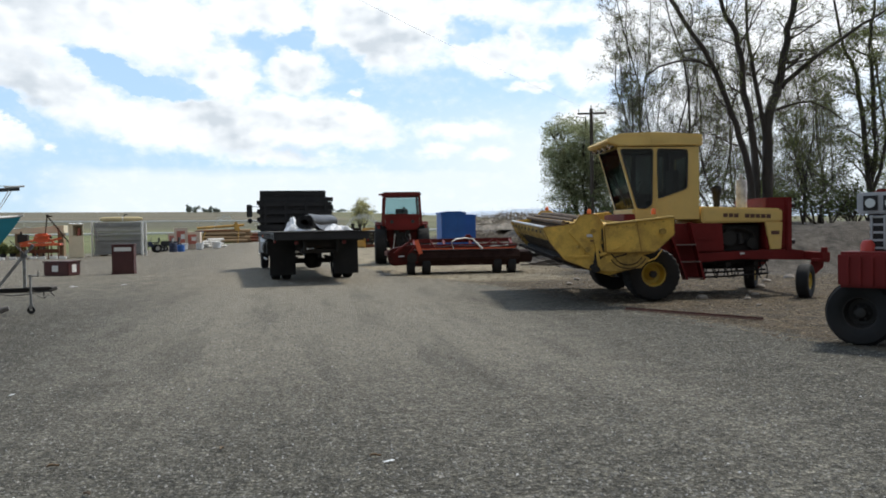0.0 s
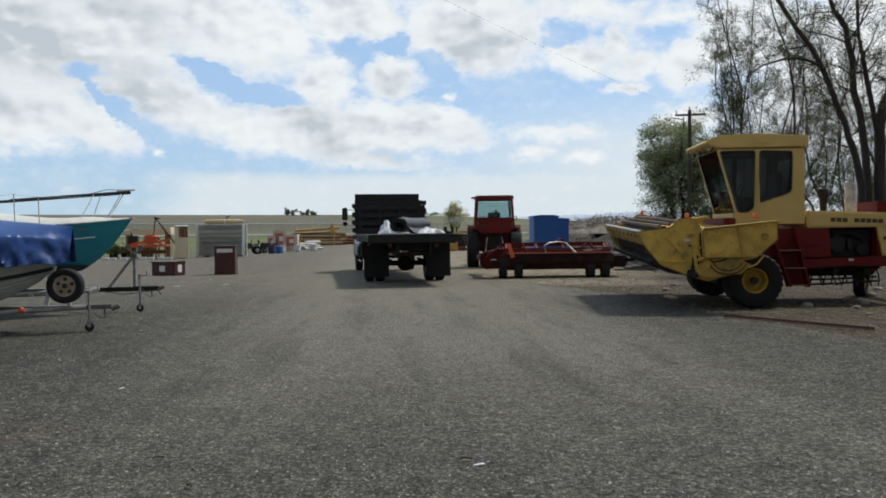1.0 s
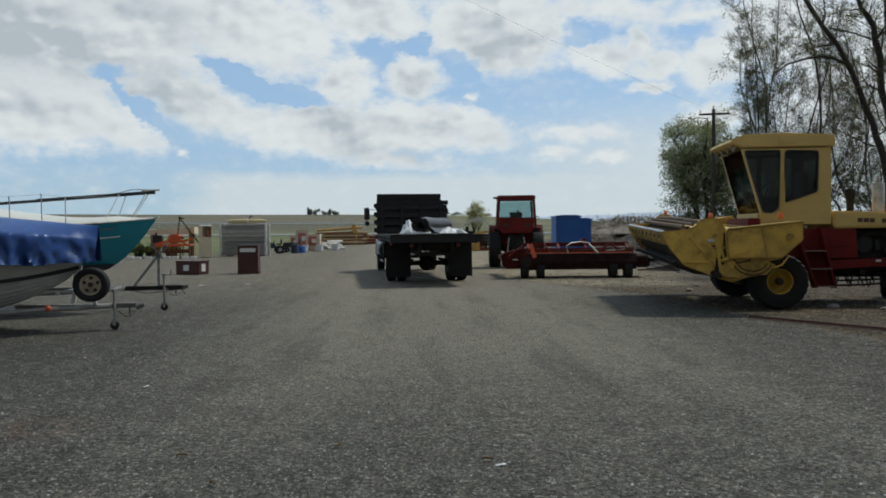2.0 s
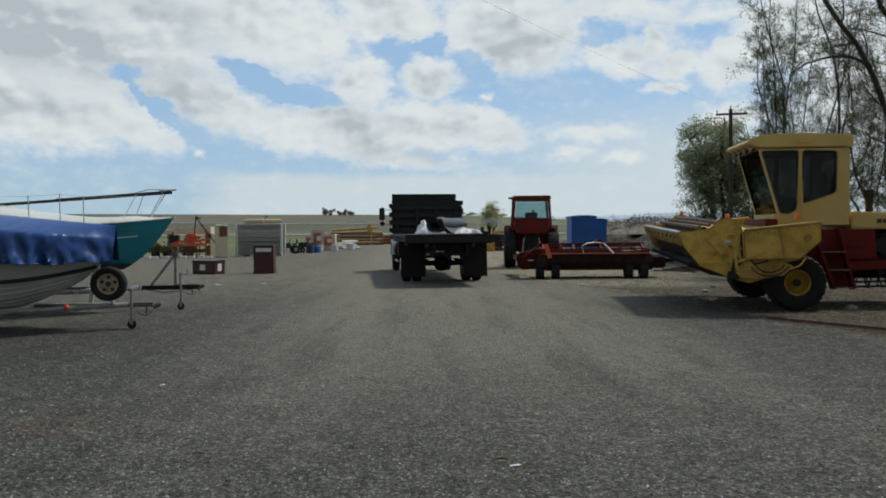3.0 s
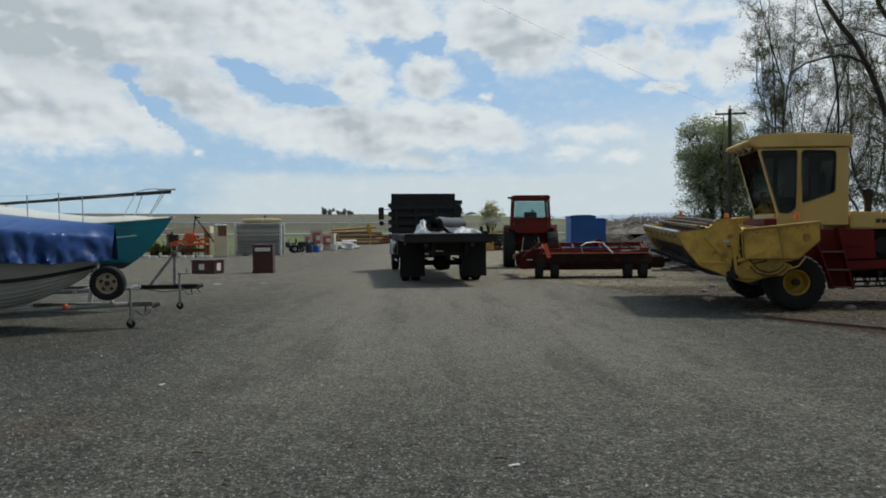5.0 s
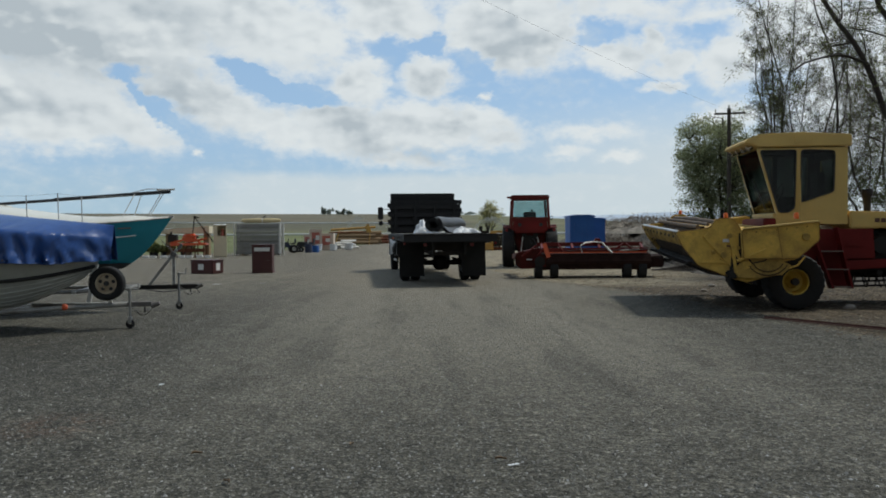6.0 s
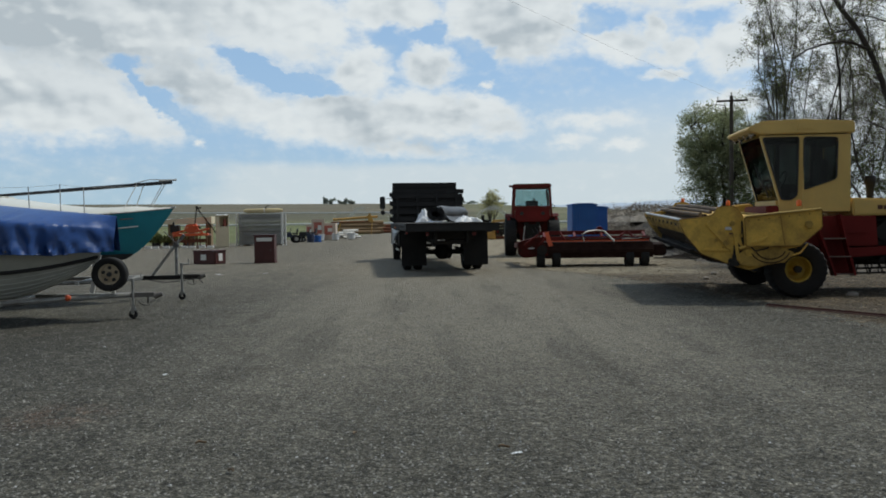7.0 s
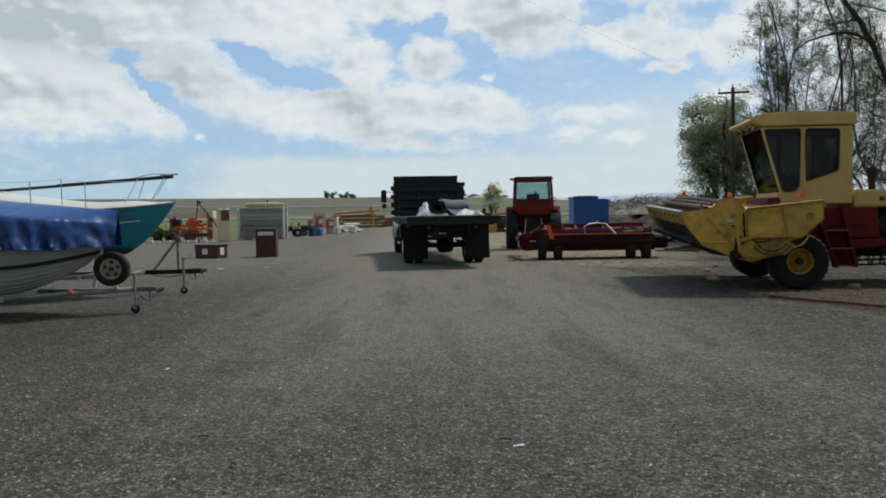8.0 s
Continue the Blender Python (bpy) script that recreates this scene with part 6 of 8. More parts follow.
for s in (-1, 1):
    part("rub_rail", Shape().tube(along_hull(s, 0.72, 0.012), 0.030, 8), SEAT, boat_a, "black rub rail")
    for t in (0.20, 0.30, 0.40, 0.50, 0.60):
        part("strake", Shape().tube(along_hull(s, t, 0.005), 0.012, 6), HULL_GREY, boat_a, "moulded strake")
part("deck", Shape().sheet(lambda u, v: (-5.9 + 5.3 * u, (v - 0.5) * 1.9 * max(0.02, 1 - max(0.0, (u - 0.42) / 0.58) ** 2.3), 1.0 + 0.1 * u), 20, 4), HULL_GREY, boat_a, thick=0.02)

cover = thing("tarpaulin", BOAT_A, "creased blue tarpaulin draped over the motor boat", "tarpaulin")


def drape(u, v):
    full = max(0.0, 1 - max(0.0, (u - 0.42) / 0.585) ** 2.4)
    x = -5.95 + 5.72 * u
    side = (v - 0.5) * 2
    a = abs(side)
    ridge = 1.55 + min(0.25, 0.7 * (1 - u)) + 0.015 * math.sin(u * 7)
    over = min(1.0, a / 0.62)
    hang = max(0.0, (a - 0.62) / 0.38)
    w = (1.06 * full + 0.05) * (over ** 0.9)
    z = ridge - 0.20 * over ** 1.15 - (ridge - 1.23 + 0.012 * math.sin(u * 23) + 0.03 * noise.noise(Vector((x * 2.5, side, 9)))) * hang
    lean = x + 0.7 * z + 0.15 * noise.noise(Vector((x * 1.5, z * 2, 3)))
    flip = 0.0 if side < 0 else 20.0
    other = x - 0.5 * z + 0.2 * noise.noise(Vector((x * 2.1, z * 3, 8)))
    fold = 0.8 * noise.noise(Vector((lean * 4.3, z * 2.2, 4.0 + flip))) + 0.6 * noise.noise(Vector((other * 9.0, z * 3.1, 7.0 + flip))) - 0.6 * abs(noise.noise(Vector((lean * 7.0, z * 4.5, 2.0 + flip))))
    crease = abs(noise.noise(Vector((other * 13.0, z * 6.0, 1.0 + flip))))
    # hanging pleats that deepen towards the hem
    slant = x + 0.35 * (z - 1.4)
    pleat = 1 - 2.6 * abs(noise.noise(Vector((slant * 4.6, z * 0.9, 5.0 + flip))))
    pleat += 0.6 - 1.7 * abs(noise.noise(Vector((slant * 10.5, z * 2.0, 11.0 + flip))))
    fold = 0.45 * fold + 0.42 * pleat
    amp = 0.010 + 0.17 * hang ** 0.7
    return (x + 0.05 * hang * noise.noise(Vector((x * 3, 2, 2))), math.copysign(w + amp * fold + 0.05 * hang * crease, side if side else 1), z - 0.02 * crease * over)


part("cloth", Shape().sheet(drape, 190, 44), TARP, cover, smooth=60, thick=0.006)
for v in (0.0, 1.0):
    part("hem", Shape().tube([drape(i / 120, v) for i in range(110)], 0.012, 6), TARP, cover, "rolled tarpaulin hem")
    for i in range(10):
        p = Vector(drape(0.06 + 0.09 * i, v))
        out = -1 if v == 0 else 1
        part("eyelet", Shape().rod(p + Vector((0, 0.002 * out, 0.035)), p + Vector((0, 0.016 * out, 0.035)), 0.014, n=10), WORN_STEEL, cover)

BOAT_B = pose(-4.95, 15.5, gz(-4.95, 15.5), 0, 0, 8)
tb = build_trailer(BOAT_B, 6.4, 0.44, "galvanised boat trailer with a tall winch stand", 0.72)
part("tongue", Shape().bar((-0.9, 0, 0.42), (0.34, 0, 0.42), 0.08, 0.08), DARK_STEEL, tb, "dark steel tongue", bevel=0.006)
part("winch_post", Shape().bar((-0.10, 0, 0.44), (-0.10, 0, 1.00), 0.05, 0.055), OLD_GALV, tb, "galvanised winch post")
part("post_brace", Shape().bar((-0.56, 0, 0.44), (-0.04, 0, 1.12), 0.040, 0.045), OLD_GALV, tb, "slanting galvanised brace")
part("winch", Shape().rod((-0.10, -0.05, 1.03), (-0.10, 0.05, 1.03), 0.05, n=16).bar((-0.02, 0, 1.12), (0.05, 0, 1.22), 0.07, 0.05).rod((-0.10, -0.05, 1.03), (-0.10, -0.12, 1.10), 0.01), WORN_STEEL, tb, "small worn boat winch and bow stop")
part("wiring", Shape().tube([(-0.7, -0.05, 0.40), (-0.3, -0.06, 0.33), (0.05, -0.06, 0.36), (0.30, -0.05, 0.40), (0.38, -0.05, 0.30)], 0.008, 6), SEAT, tb, "hanging black wiring")
part("winch_strap", Shape().bar((-0.12, 0, 1.08), (-0.32, 0, 1.30), 0.03, 0.008), SEAT, tb)

boat_b = thing("sailboat", BOAT_B, "teal and off-white sailboat on a trailer with its mast lowered", "boat")


def sheer_b(s):
    return 1.50 + 0.02 * (1 - s) + 0.22 * s ** 4


def keel_b(s):
    return 0.66 + 0.08 * s + 0.06 * step(0.85, 1.0, s)


part("hull", boat_shape(-7.0, -0.12, 1.16, sheer_b, keel_b, 0.92), TEAL, boat_b, "teal hull")
part("bottom", boat_shape(-6.9, -0.86, 0.93, lambda s: 0.86 + 0.02 * s, lambda s: keel_b(s) - 0.03, 0.2), ANTIFOUL, boat_b, "dark painted bottom")


def deck_b(u, v):
    full = max(0.0, 1 - max(0.0, (u - 0.42) / 0.58) ** 2.3)
    side = (v - 0.5) * 2
    crown = 0.02 + 0.10 * step(1.0, 0.88, u) + 0.36 * step(0.88, 0.45, u) * (1 - abs(side) ** 4 * 0.9)
    return (-7.0 + 6.88 * u, side * 1.17 * full, sheer_b(u) + crown * (1 - abs(side) ** 6))


part("deck", Shape().sheet(deck_b, 50, 20), DECK_CREAM, boat_b, "off-white deck and low cabin", thick=0.03)
part("toe_rail", Shape().tube([(-7.0 + 6.88 * q, -1.18 * max(0.0, 1 - max(0.0, (q - 0.42) / 0.58) ** 2.3), sheer_b(q) + 0.01) for q in [i / 40 for i in range(41)]], 0.018, 6), GALV, boat_b)
part("stripe", Shape().tube([(-7.0 + 6.70 * q, -1.12 * max(0.0, 1 - max(0.0, (q - 0.42) / 0.58) ** 2.3) - 0.012, sheer_b(q) - 0.28 - 0.02 * (1 - q)) for q in [0.5 + i / 48 for i in range(22)]], 0.012, 5), DECK_CREAM, boat_b, "thin pale stripe")
part("registration_bar", Shape().bar((-0.98, -0.50, 1.52), (-0.78, -0.375, 1.53), 0.006, 0.022), WORN_STEEL, boat_b)
part("hatch", Shape().box((-3.3, 0.0, 1.93), (0.55, 0.6, 0.07)), DECK_CREAM, boat_b, bevel=0.02)
mast = part("mast", Shape().tube([(-7.6, -0.05, 1.66), (-3.36, -0.03, 1.97), (-0.14, 0, 2.20)], 0.028, 12), SEAT, boat_b, "dark mast laid along the boat")
part("mast_wrap", Shape().tube([(-2.2, -0.02, 2.06), (-0.38, 0, 2.19)], 0.032, 12), SEAT, mast)
part("mast_tip", Shape().tube([(-0.38, 0, 2.23), (-0.06, 0, 2.25)], 0.020, 6).tube([(-0.95, 0.02, 2.16), (-0.55, 0.05, 2.26), (-0.14, 0, 2.25)], 0.009, 6), GALV, mast)
for x, zt in ((-2.36, 2.10), (-1.86, 2.14), (-1.50, 2.10)):
    part("stanchion", Shape().rod((x, -0.95 if x < -2 else -0.80 - 0.3 * (-1.5 - x), sheer_b(0.7) + 0.05), (x, -0.98 if x < -2 else -0.82 - 0.3 * (-1.5 - x), zt), 0.009, n=8), GALV, boat_b, "thin steel stanchion")
for a, b in (((-0.96, -0.42, 1.64), (-0.76, -0.10, 2.16)), ((-0.92, 0.36, 1.64), (-0.68, 0.10, 2.16)), ((-0.55, -0.20, 1.68), (-0.30, -0.04, 2.18)), ((-0.60, 0.18, 1.68), (-0.27, 0.04, 2.18))):
    part("pulpit_leg", Shape().rod(a, b, 0.008, n=8), GALV, boat_b, "steel bow rail leg")
part("lifeline", Shape().tube([(-7.0, -1.0, 2.06), (-2.36, -0.98, 2.09), (-1.86, -0.93, 2.13), (-1.50, -0.82, 2.09), (-0.78, -0.12, 2.12)], 0.0025, 5), GALV, boat_b)
part("anchor_roller", Shape().box((-0.20, 0, 1.735), (0.22, 0.09, 0.03)), GALV, boat_b)
# ---- trees ----
BARK = mat("dark_bark", (0.045, 0.037, 0.031), 0.9, var=0.35, scale=5, bump=0.8, grain=30, stretch=(1, 1, 0.25))


def leaf_material(name, color):
    m = bpy.data.materials.new(name)
    m.use_nodes = True
    nt = m.node_tree
    N, L = nt.nodes.new, nt.links.new
    geo = N("ShaderNodeNewGeometry")
    ramp = N("ShaderNodeMapRange")
    L(geo.outputs["Random Per Island"], ramp.inputs[0])
    ramp.inputs[3].default_value, ramp.inputs[4].default_value = 0.55, 1.5
    vm = N("ShaderNodeVectorMath")
    vm.operation = "SCALE"
    vm.inputs[0].default_value = color
    L(ramp.outputs[0], vm.inputs["Scale"])
    d, t = N("ShaderNodeBsdfDiffuse"), N("ShaderNodeBsdfTranslucent")
    L(vm.outputs[0], d.inputs[0]), L(vm.outputs[0], t.inputs[0])
    mx = N("ShaderNodeMixShader")
    mx.inputs[0].default_value = 0.4
    L(d.outputs[0], mx.inputs[1]), L(t.outputs[0], mx.inputs[2])
    L(mx.outputs[0], nt.nodes["Material Output"].inputs["Surface"])
    return m


LEAF = leaf_material("spring_leaves", (0.150, 0.172, 0.068))
LEAF_WILLOW = leaf_material("grey_green_willow_leaves", (0.30, 0.325, 0.19))
LEAF_YELLOW = leaf_material("yellow_green_leaves", (0.42, 0.40, 0.20))
# far leaves paled, the distance haze mixed into their colour
LEAF_FAR = leaf_material("hazy_far_leaves", (0.30, 0.34, 0.31))
LEAF_PALE = leaf_material("pale_spring_leaves", (0.22, 0.22, 0.085))
LEAF_DARK = leaf_material("shrub_leaves", (0.085, 0.105, 0.045))


class Tree:
    def __init__(self, seed, low=0.22, reach=1.0, crook=0.17):
        self.crook = crook
        self.low, self.reach = low, reach
        self.r = random.Random(seed)
        self.wood, self.tips = Shape(), []

    def limb(self, p, d, length, radius, level, last, droop=0.0, spread=1.0, kids=6):
        """A crooked, tapering limb with side shoots down to the last level."""
        r = self.r
        seg = 7 if level == 0 else 5 if level < last else 3
        pts, q, way = [p.copy()], p.copy(), d.normalized()
        for i in range(seg):
            way = (way + Vector((r.gauss(0, 1), r.gauss(0, 1), r.gauss(0, 0.6))) * (self.crook if level == 0 else self.crook + 0.06) + Vector((0, 0, 0.07 - droop * level))).normalized()
            q = q + way * (length / seg)
            pts.append(q.copy())
        n = 10 if level == 0 else 6 if level == 1 else 4 if level == 2 else 3
        self.wood.tube(pts, radius, n, max(0.004, radius * (0.30 if level < last else 0.5)))
        if level >= last:
            self.tips += pts[1:]
            return
        if level == last - 1:
            self.tips += pts[2:]
        count = (kids + 6, kids + 3, kids + 1)[min(level, 2)]
        for k in range(count):
            t = self.low + (0.98 - self.low) * (k + r.random()) / count
            i = min(seg - 1, int(t * seg))
            s = pts[i].lerp(pts[i + 1], t * seg - i if i < seg else 0)
            axis = (pts[i + 1] - pts[i]).normalized()
            side = axis.cross(Vector((r.gauss(0, 1), r.gauss(0, 1), r.gauss(0, 1)))).normalized()
            ang = radians(r.uniform(28, 62)) * spread
            out = (axis * math.cos(ang) + side * math.sin(ang)).normalized()
            self.limb(s, out, length * r.uniform(0.34, 0.58) * (1.1 - 0.45 * t) * (self.reach if level == 0 else 1.0), max(0.004, radius * (1 - 0.55 * t) * r.uniform(0.22, 0.40)), level + 1, last, droop, spread, kids)

    def stem(self, pts, r0, r1, last, spread, kids, low):
        """A trunk bent through the given points, with side shoots along it."""
        r, pts = self.r, [Vector(p) for p in pts]
        fine = []
        for i in range(len(pts) - 1):
            for j in range(4):
                q = j / 4
                a, b, c, d = pts[max(i - 1, 0)], pts[i], pts[i + 1], pts[min(i + 2, len(pts) - 1)]
                p = b + (c - a) * (0.5 * q) + (a * 2 - b * 5 + c * 4 - d) * (0.5 * q * q) + (b * 3 - a - c * 3 + d) * (0.5 * q ** 3)
                fine.append(p + Vector((r.gauss(0, 0.025), r.gauss(0, 0.025), 0)))
        fine.append(pts[-1])
        self.wood.tube(fine, r0 * 0.78, 10, r1 * 0.9)
        n = len(fine) - 1
        size = sum((fine[i + 1] - fine[i]).length for i in range(n))
        count = int(size * kids)
        for k in range(count):
            t = low + (0.99 - low) * (k + r.random()) / count
            i = min(n - 1, int(t * n))
            axis = (fine[i + 1] - fine[i]).normalized()
            side = axis.cross(Vector((r.gauss(0, 1), r.gauss(0, 1), r.gauss(0, 1)))).normalized()
            ang = radians(r.uniform(30, 70)) * spread
            rad = r0 + (r1 - r0) * t
            self.limb(fine[i], axis * math.cos(ang) + side * math.sin(ang), r.uniform(0.6, 2.1) * (1.2 - 0.4 * t), max(0.008, rad * r.uniform(0.18, 0.34)), 1, last, 0.02, spread, 4)

    def leaves(self, count, size, jitter):
        r, sh = self.r, Shape()
        spots = r.sample(self.tips, max(1, int(len(self.tips) * 0.4)))
        for _ in range(count):
            c = r.choice(spots) + Vector((r.gauss(0, jitter), r.gauss(0, jitter), r.gauss(0, jitter * 0.8)))
            a = Vector((r.gauss(0, 1), r.gauss(0, 1), r.gauss(0, 0.7))).normalized()
            b = a.cross(Vector((r.gauss(0, 1), r.gauss(0, 1), r.gauss(0, 1)))).normalized()
            s = size * r.uniform(0.5, 1.3)
            sh.add([c - a * s, c + b * s * 0.45, c + a * s, c - b * s * 0.45], [(0, 1, 2, 3)])
        return sh


def plain_mesh(name, sh, material, smooth=True):
    me = bpy.data.meshes.new(name)
    me.from_pydata(sh.v, [], sh.f)
    me.materials.append(material)
    if smooth:
        for p in me.polygons:
            p.use_smooth = True
    return me


def build_tree(name, x, y, stems, seed, label, leaf=LEAF, leaves=4000, size=0.06, jitter=0.12, last=3, kids=6, droop=0.0, spread=1.0, group="trees", low=0.22, reach=1.0, crook=0.17):
    """stems: start height, lean to x and y in degrees, length, radius."""
    t = Tree(seed, low, reach, crook)
    for z, lx, ly, length, radius in stems:
        d = Vector((math.tan(radians(lx)), math.tan(radians(ly)), 1.0))
        t.limb(Vector((0, 0, z)) + d * 0.0, d, length, radius, 0, last, droop, spread, kids)
    th = thing(name, pose(x, y, gz(x, y) - 0.15), label, "tree", group)
    part("trunk", plain_mesh("trunk", t.wood, BARK), BARK, th)
    if leaves:
        part("crown", plain_mesh("crown", t.leaves(leaves, size, jitter), leaf, False), leaf, th, "sparse young spring leaves")
    return th


def build_cottonwood(x, y, stems, seed, label, leaves, size, last=3):
    """stems: points from the foot upwards, radius at both ends, first share of the stem with shoots."""
    t = Tree(seed)
    for pts, r0, r1, low in stems:
        t.stem(pts, r0, r1, last, 1.05, 2.5, low)
    th = thing("cottonwood_tree", pose(x, y, gz(x, y) - 0.1), label, "tree", "trees")
    part("trunk", plain_mesh("trunk", t.wood, BARK), BARK, th)
    part("crown", plain_mesh("crown", t.leaves(leaves, size, 0.12), LEAF, False), LEAF, th, "sparse young spring leaves")
    return th


build_cottonwood(15.0, 26.0, [
    ([(-0.30, -0.2, 0), (-0.7, -0.5, 1.9), (-1.2, -0.5, 3.4), (-1.95, -0.5, 5.3), (-3.4, -0.4, 7.6), (-4.4, -0.3, 9.4)], 0.17, 0.05, 0.34),
    ([(-0.1, 0, 0), (-0.16, 0, 1.95), (-0.53, 0, 4.5), (-0.85, 0, 6.5), (-1.45, 0.1, 7.8), (-1.7, 0.2, 10.4)], 0.19, 0.05, 0.40),
    ([(0.22, 0, 3.0), (-0.15, 0, 5.1), (-0.41, 0, 6.3), (-0.3, 0.2, 9.0)], 0.12, 0.04, 0.3),
    ([(0.25, 0, 0), (0.28, 0, 3.4), (0.65, 0, 4.75), (0.94, 0, 6.3), (1.3, 0, 7.9), (1.6, 0.2, 11.2)], 0.26, 0.07, 0.40),
    ([(0.75, 0, 4.7), (1.9, -0.2, 5.7), (3.5, -0.4, 6.8), (5.0, -0.5, 7.6)], 0.12, 0.03, 0.2),
    ([(-1.95, -0.5, 5.25), (-2.8, -0.7, 5.45), (-3.9, -0.8, 5.2), (-4.4, -0.8, 4.9)], 0.06, 0.02, 0.1),
    ([(0.45, 0, 3.9), (1.65, -0.3, 4.2), (2.8, -0.5, 3.5)], 0.06, 0.02, 0.1)], 11, "large many-stemmed tree with dark bark and sparse spring leaves", 13000, 0.036)
build_cottonwood(21.0, 28.6, [
    ([(0, 0, 0), (0, 0, 1.3), (-0.3, 0, 3.9), (-0.6, 0, 5.8), (-1.1, 0, 6.8), (-1.6, 0, 9.2)], 0.17, 0.04, 0.2),
    ([(0.1, 0, 0.5), (0.15, 0, 2.0), (0.15, 0, 5.1), (0, 0, 6.8), (0.2, 0, 8.6), (0.3, 0, 10.8)], 0.15, 0.04, 0.2),
    ([(0.1, 0, 1.2), (0.9, 0.2, 3.4), (1.5, 0.3, 6.0), (2.4, 0.3, 8.6)], 0.10, 0.03, 0.2)], 12, "tall dark tree with thin leafy spring branches", 20000, 0.042)
build_cottonwood(24.5, 31.0, [
    ([(0, 0, 0), (0.2, 0, 3.0), (0.1, 0, 6.0), (0.6, 0, 10.0)], 0.15, 0.04, 0.2),
    ([(0, 0, 1.0), (-1.0, 0, 4.0), (-1.6, 0.2, 8.5)], 0.11, 0.03, 0.2)], 13, "tall dark tree with thin leafy spring branches", 16000, 0.042)
# slender trees: x, y, height, radius, seed, reach of the side limbs
SLIM_EDGE = [(13.7, 33.8, 10.5, 0.050, 21, 0.26), (14.7, 34.2, 9.5, 0.050, 23, 0.34), (14.2, 35.2, 10.5, 0.050, 42, 0.26), (16.9, 40.5, 11.0, 0.055, 30, 0.36), (17.6, 33.6, 9.0, 0.055, 36, 0.44), (15.6, 33.2, 10.5, 0.070, 22, 0.40), (15.7, 37.4, 11.5, 0.055, 38, 0.32)]
SLIM_GROVE = [(18.6, 36.0, 9.5, 0.055, 25), (17.2, 27.0, 4.6, 0.035, 26), (20.2, 34.0, 9.0, 0.055, 27), (23.0, 36.0, 9.0, 0.06, 28), (18.4, 39.0, 10.0, 0.05, 32),
              (21.8, 40.0, 10.0, 0.06, 33), (18.6, 28.4, 5.0, 0.04, 44), (22.4, 33.0, 8.0, 0.05, 45), (25.0, 38.0, 9.5, 0.06, 46), (19.8, 31.0, 7.5, 0.05, 47)]
for x, y, ln, rad, sd, far in SLIM_EDGE + [(*row, 0.58) for row in SLIM_GROVE]:
    edge = far < 0.5
    lean = 0.3 if edge else 1.0
    build_tree("slender_tree", x, y, [(0, ((sd % 5) * 2 - 4) * lean, 0, ln, rad), (1.6, (((sd * 7) % 17) - 8) * lean, 2, ln * 0.72, rad * 0.6)], sd,
               "slender bare tree with fine twigs and few leaves", leaves=4600, size=0.032, jitter=0.11, kids=8 if edge else 6, spread=1.15, low=0.06, reach=far, crook=0.12 if edge else 0.19)


def build_round_tree(name, x, y, foot, mid, half, seed, label, leaf, count, size, group="trees", dense=110):
    """A leafy crown of many lobes inside an uneven dome; each clump hangs on its own twig from the stems."""
    t = Tree(seed)
    r = t.r
    stems = []
    for k in range(6):
        a = k * math.tau / 6 + r.random()
        top = Vector((half[0] * 0.55 * math.cos(a), half[1] * 0.55 * math.sin(a), mid + half[2] * r.uniform(0.3, 0.75)))
        pts = [Vector((0.12 * math.cos(a), 0.12 * math.sin(a), 0)).lerp(top, q) + Vector((r.gauss(0, 0.12), r.gauss(0, 0.12), 0)) * min(1.0, q * 4) for q in [i / 7 for i in range(8)]]
        t.wood.tube(pts, 0.12, 7, 0.03)
        stems += pts[2:]
    while len(t.tips) < count:
        d = Vector((r.gauss(0, 1), r.gauss(0, 1), r.gauss(0, 1))).normalized()
        lump = 0.80 + 0.34 * noise.noise(d * 2.6 + Vector((seed, 0, 0))) + 0.12 * noise.noise(d * 7 + Vector((0, seed, 0)))
        q = r.random() ** 0.42 * lump
        p = Vector((d.x * half[0] * q, d.y * half[1] * q, mid + d.z * half[2] * q))
        if p.z < foot:
            continue
        near = min(stems, key=lambda c: (c - p).length + (0.6 if c.z > p.z else 0.0))
        bow = near.lerp(p, 0.5) + Vector((r.gauss(0, 0.08), r.gauss(0, 0.08), 0.10))
        t.wood.tube([near, bow, p], 0.022, 4, 0.006)
        t.tips.append(p)
    sh = Shape()
    for p in t.tips:
        wide = r.uniform(0.14, 0.38)
        for _ in range(int(dense * wide / 0.24)):
            c = p + Vector((r.gauss(0, 1), r.gauss(0, 1), r.gauss(0, 0.8))).normalized() * (wide * 1.9 * r.random() ** 0.5)
            a = Vector((r.gauss(0, 1), r.gauss(0, 1), r.gauss(-0.4, 0.8))).normalized()
            b = a.cross(Vector((r.gauss(0, 1), r.gauss(0, 1), r.gauss(0, 1)))).normalized()
            z = size * r.uniform(0.6, 1.4)
            sh.add([c - a * z, c + b * z * 0.5, c + a * z, c - b * z * 0.5], [(0, 1, 2, 3)])
    th = thing(name, pose(x, y, gz(x, y) - 0.15), label, "tree", group)
    part("trunk", plain_mesh("trunk", t.wood, BARK), BARK, th)
    part("crown", plain_mesh("crown", sh, leaf, False), leaf, th, "pale young leaves")
    return th


# leafy willow at the edge of the grove
build_round_tree("willow_tree", 15.1, 45.0, 0.5, 3.7, (2.9, 2.4, 3.55), 31, "rounded willow with pale grey-green young leaves", LEAF_WILLOW, 420, 0.044, dense=140)


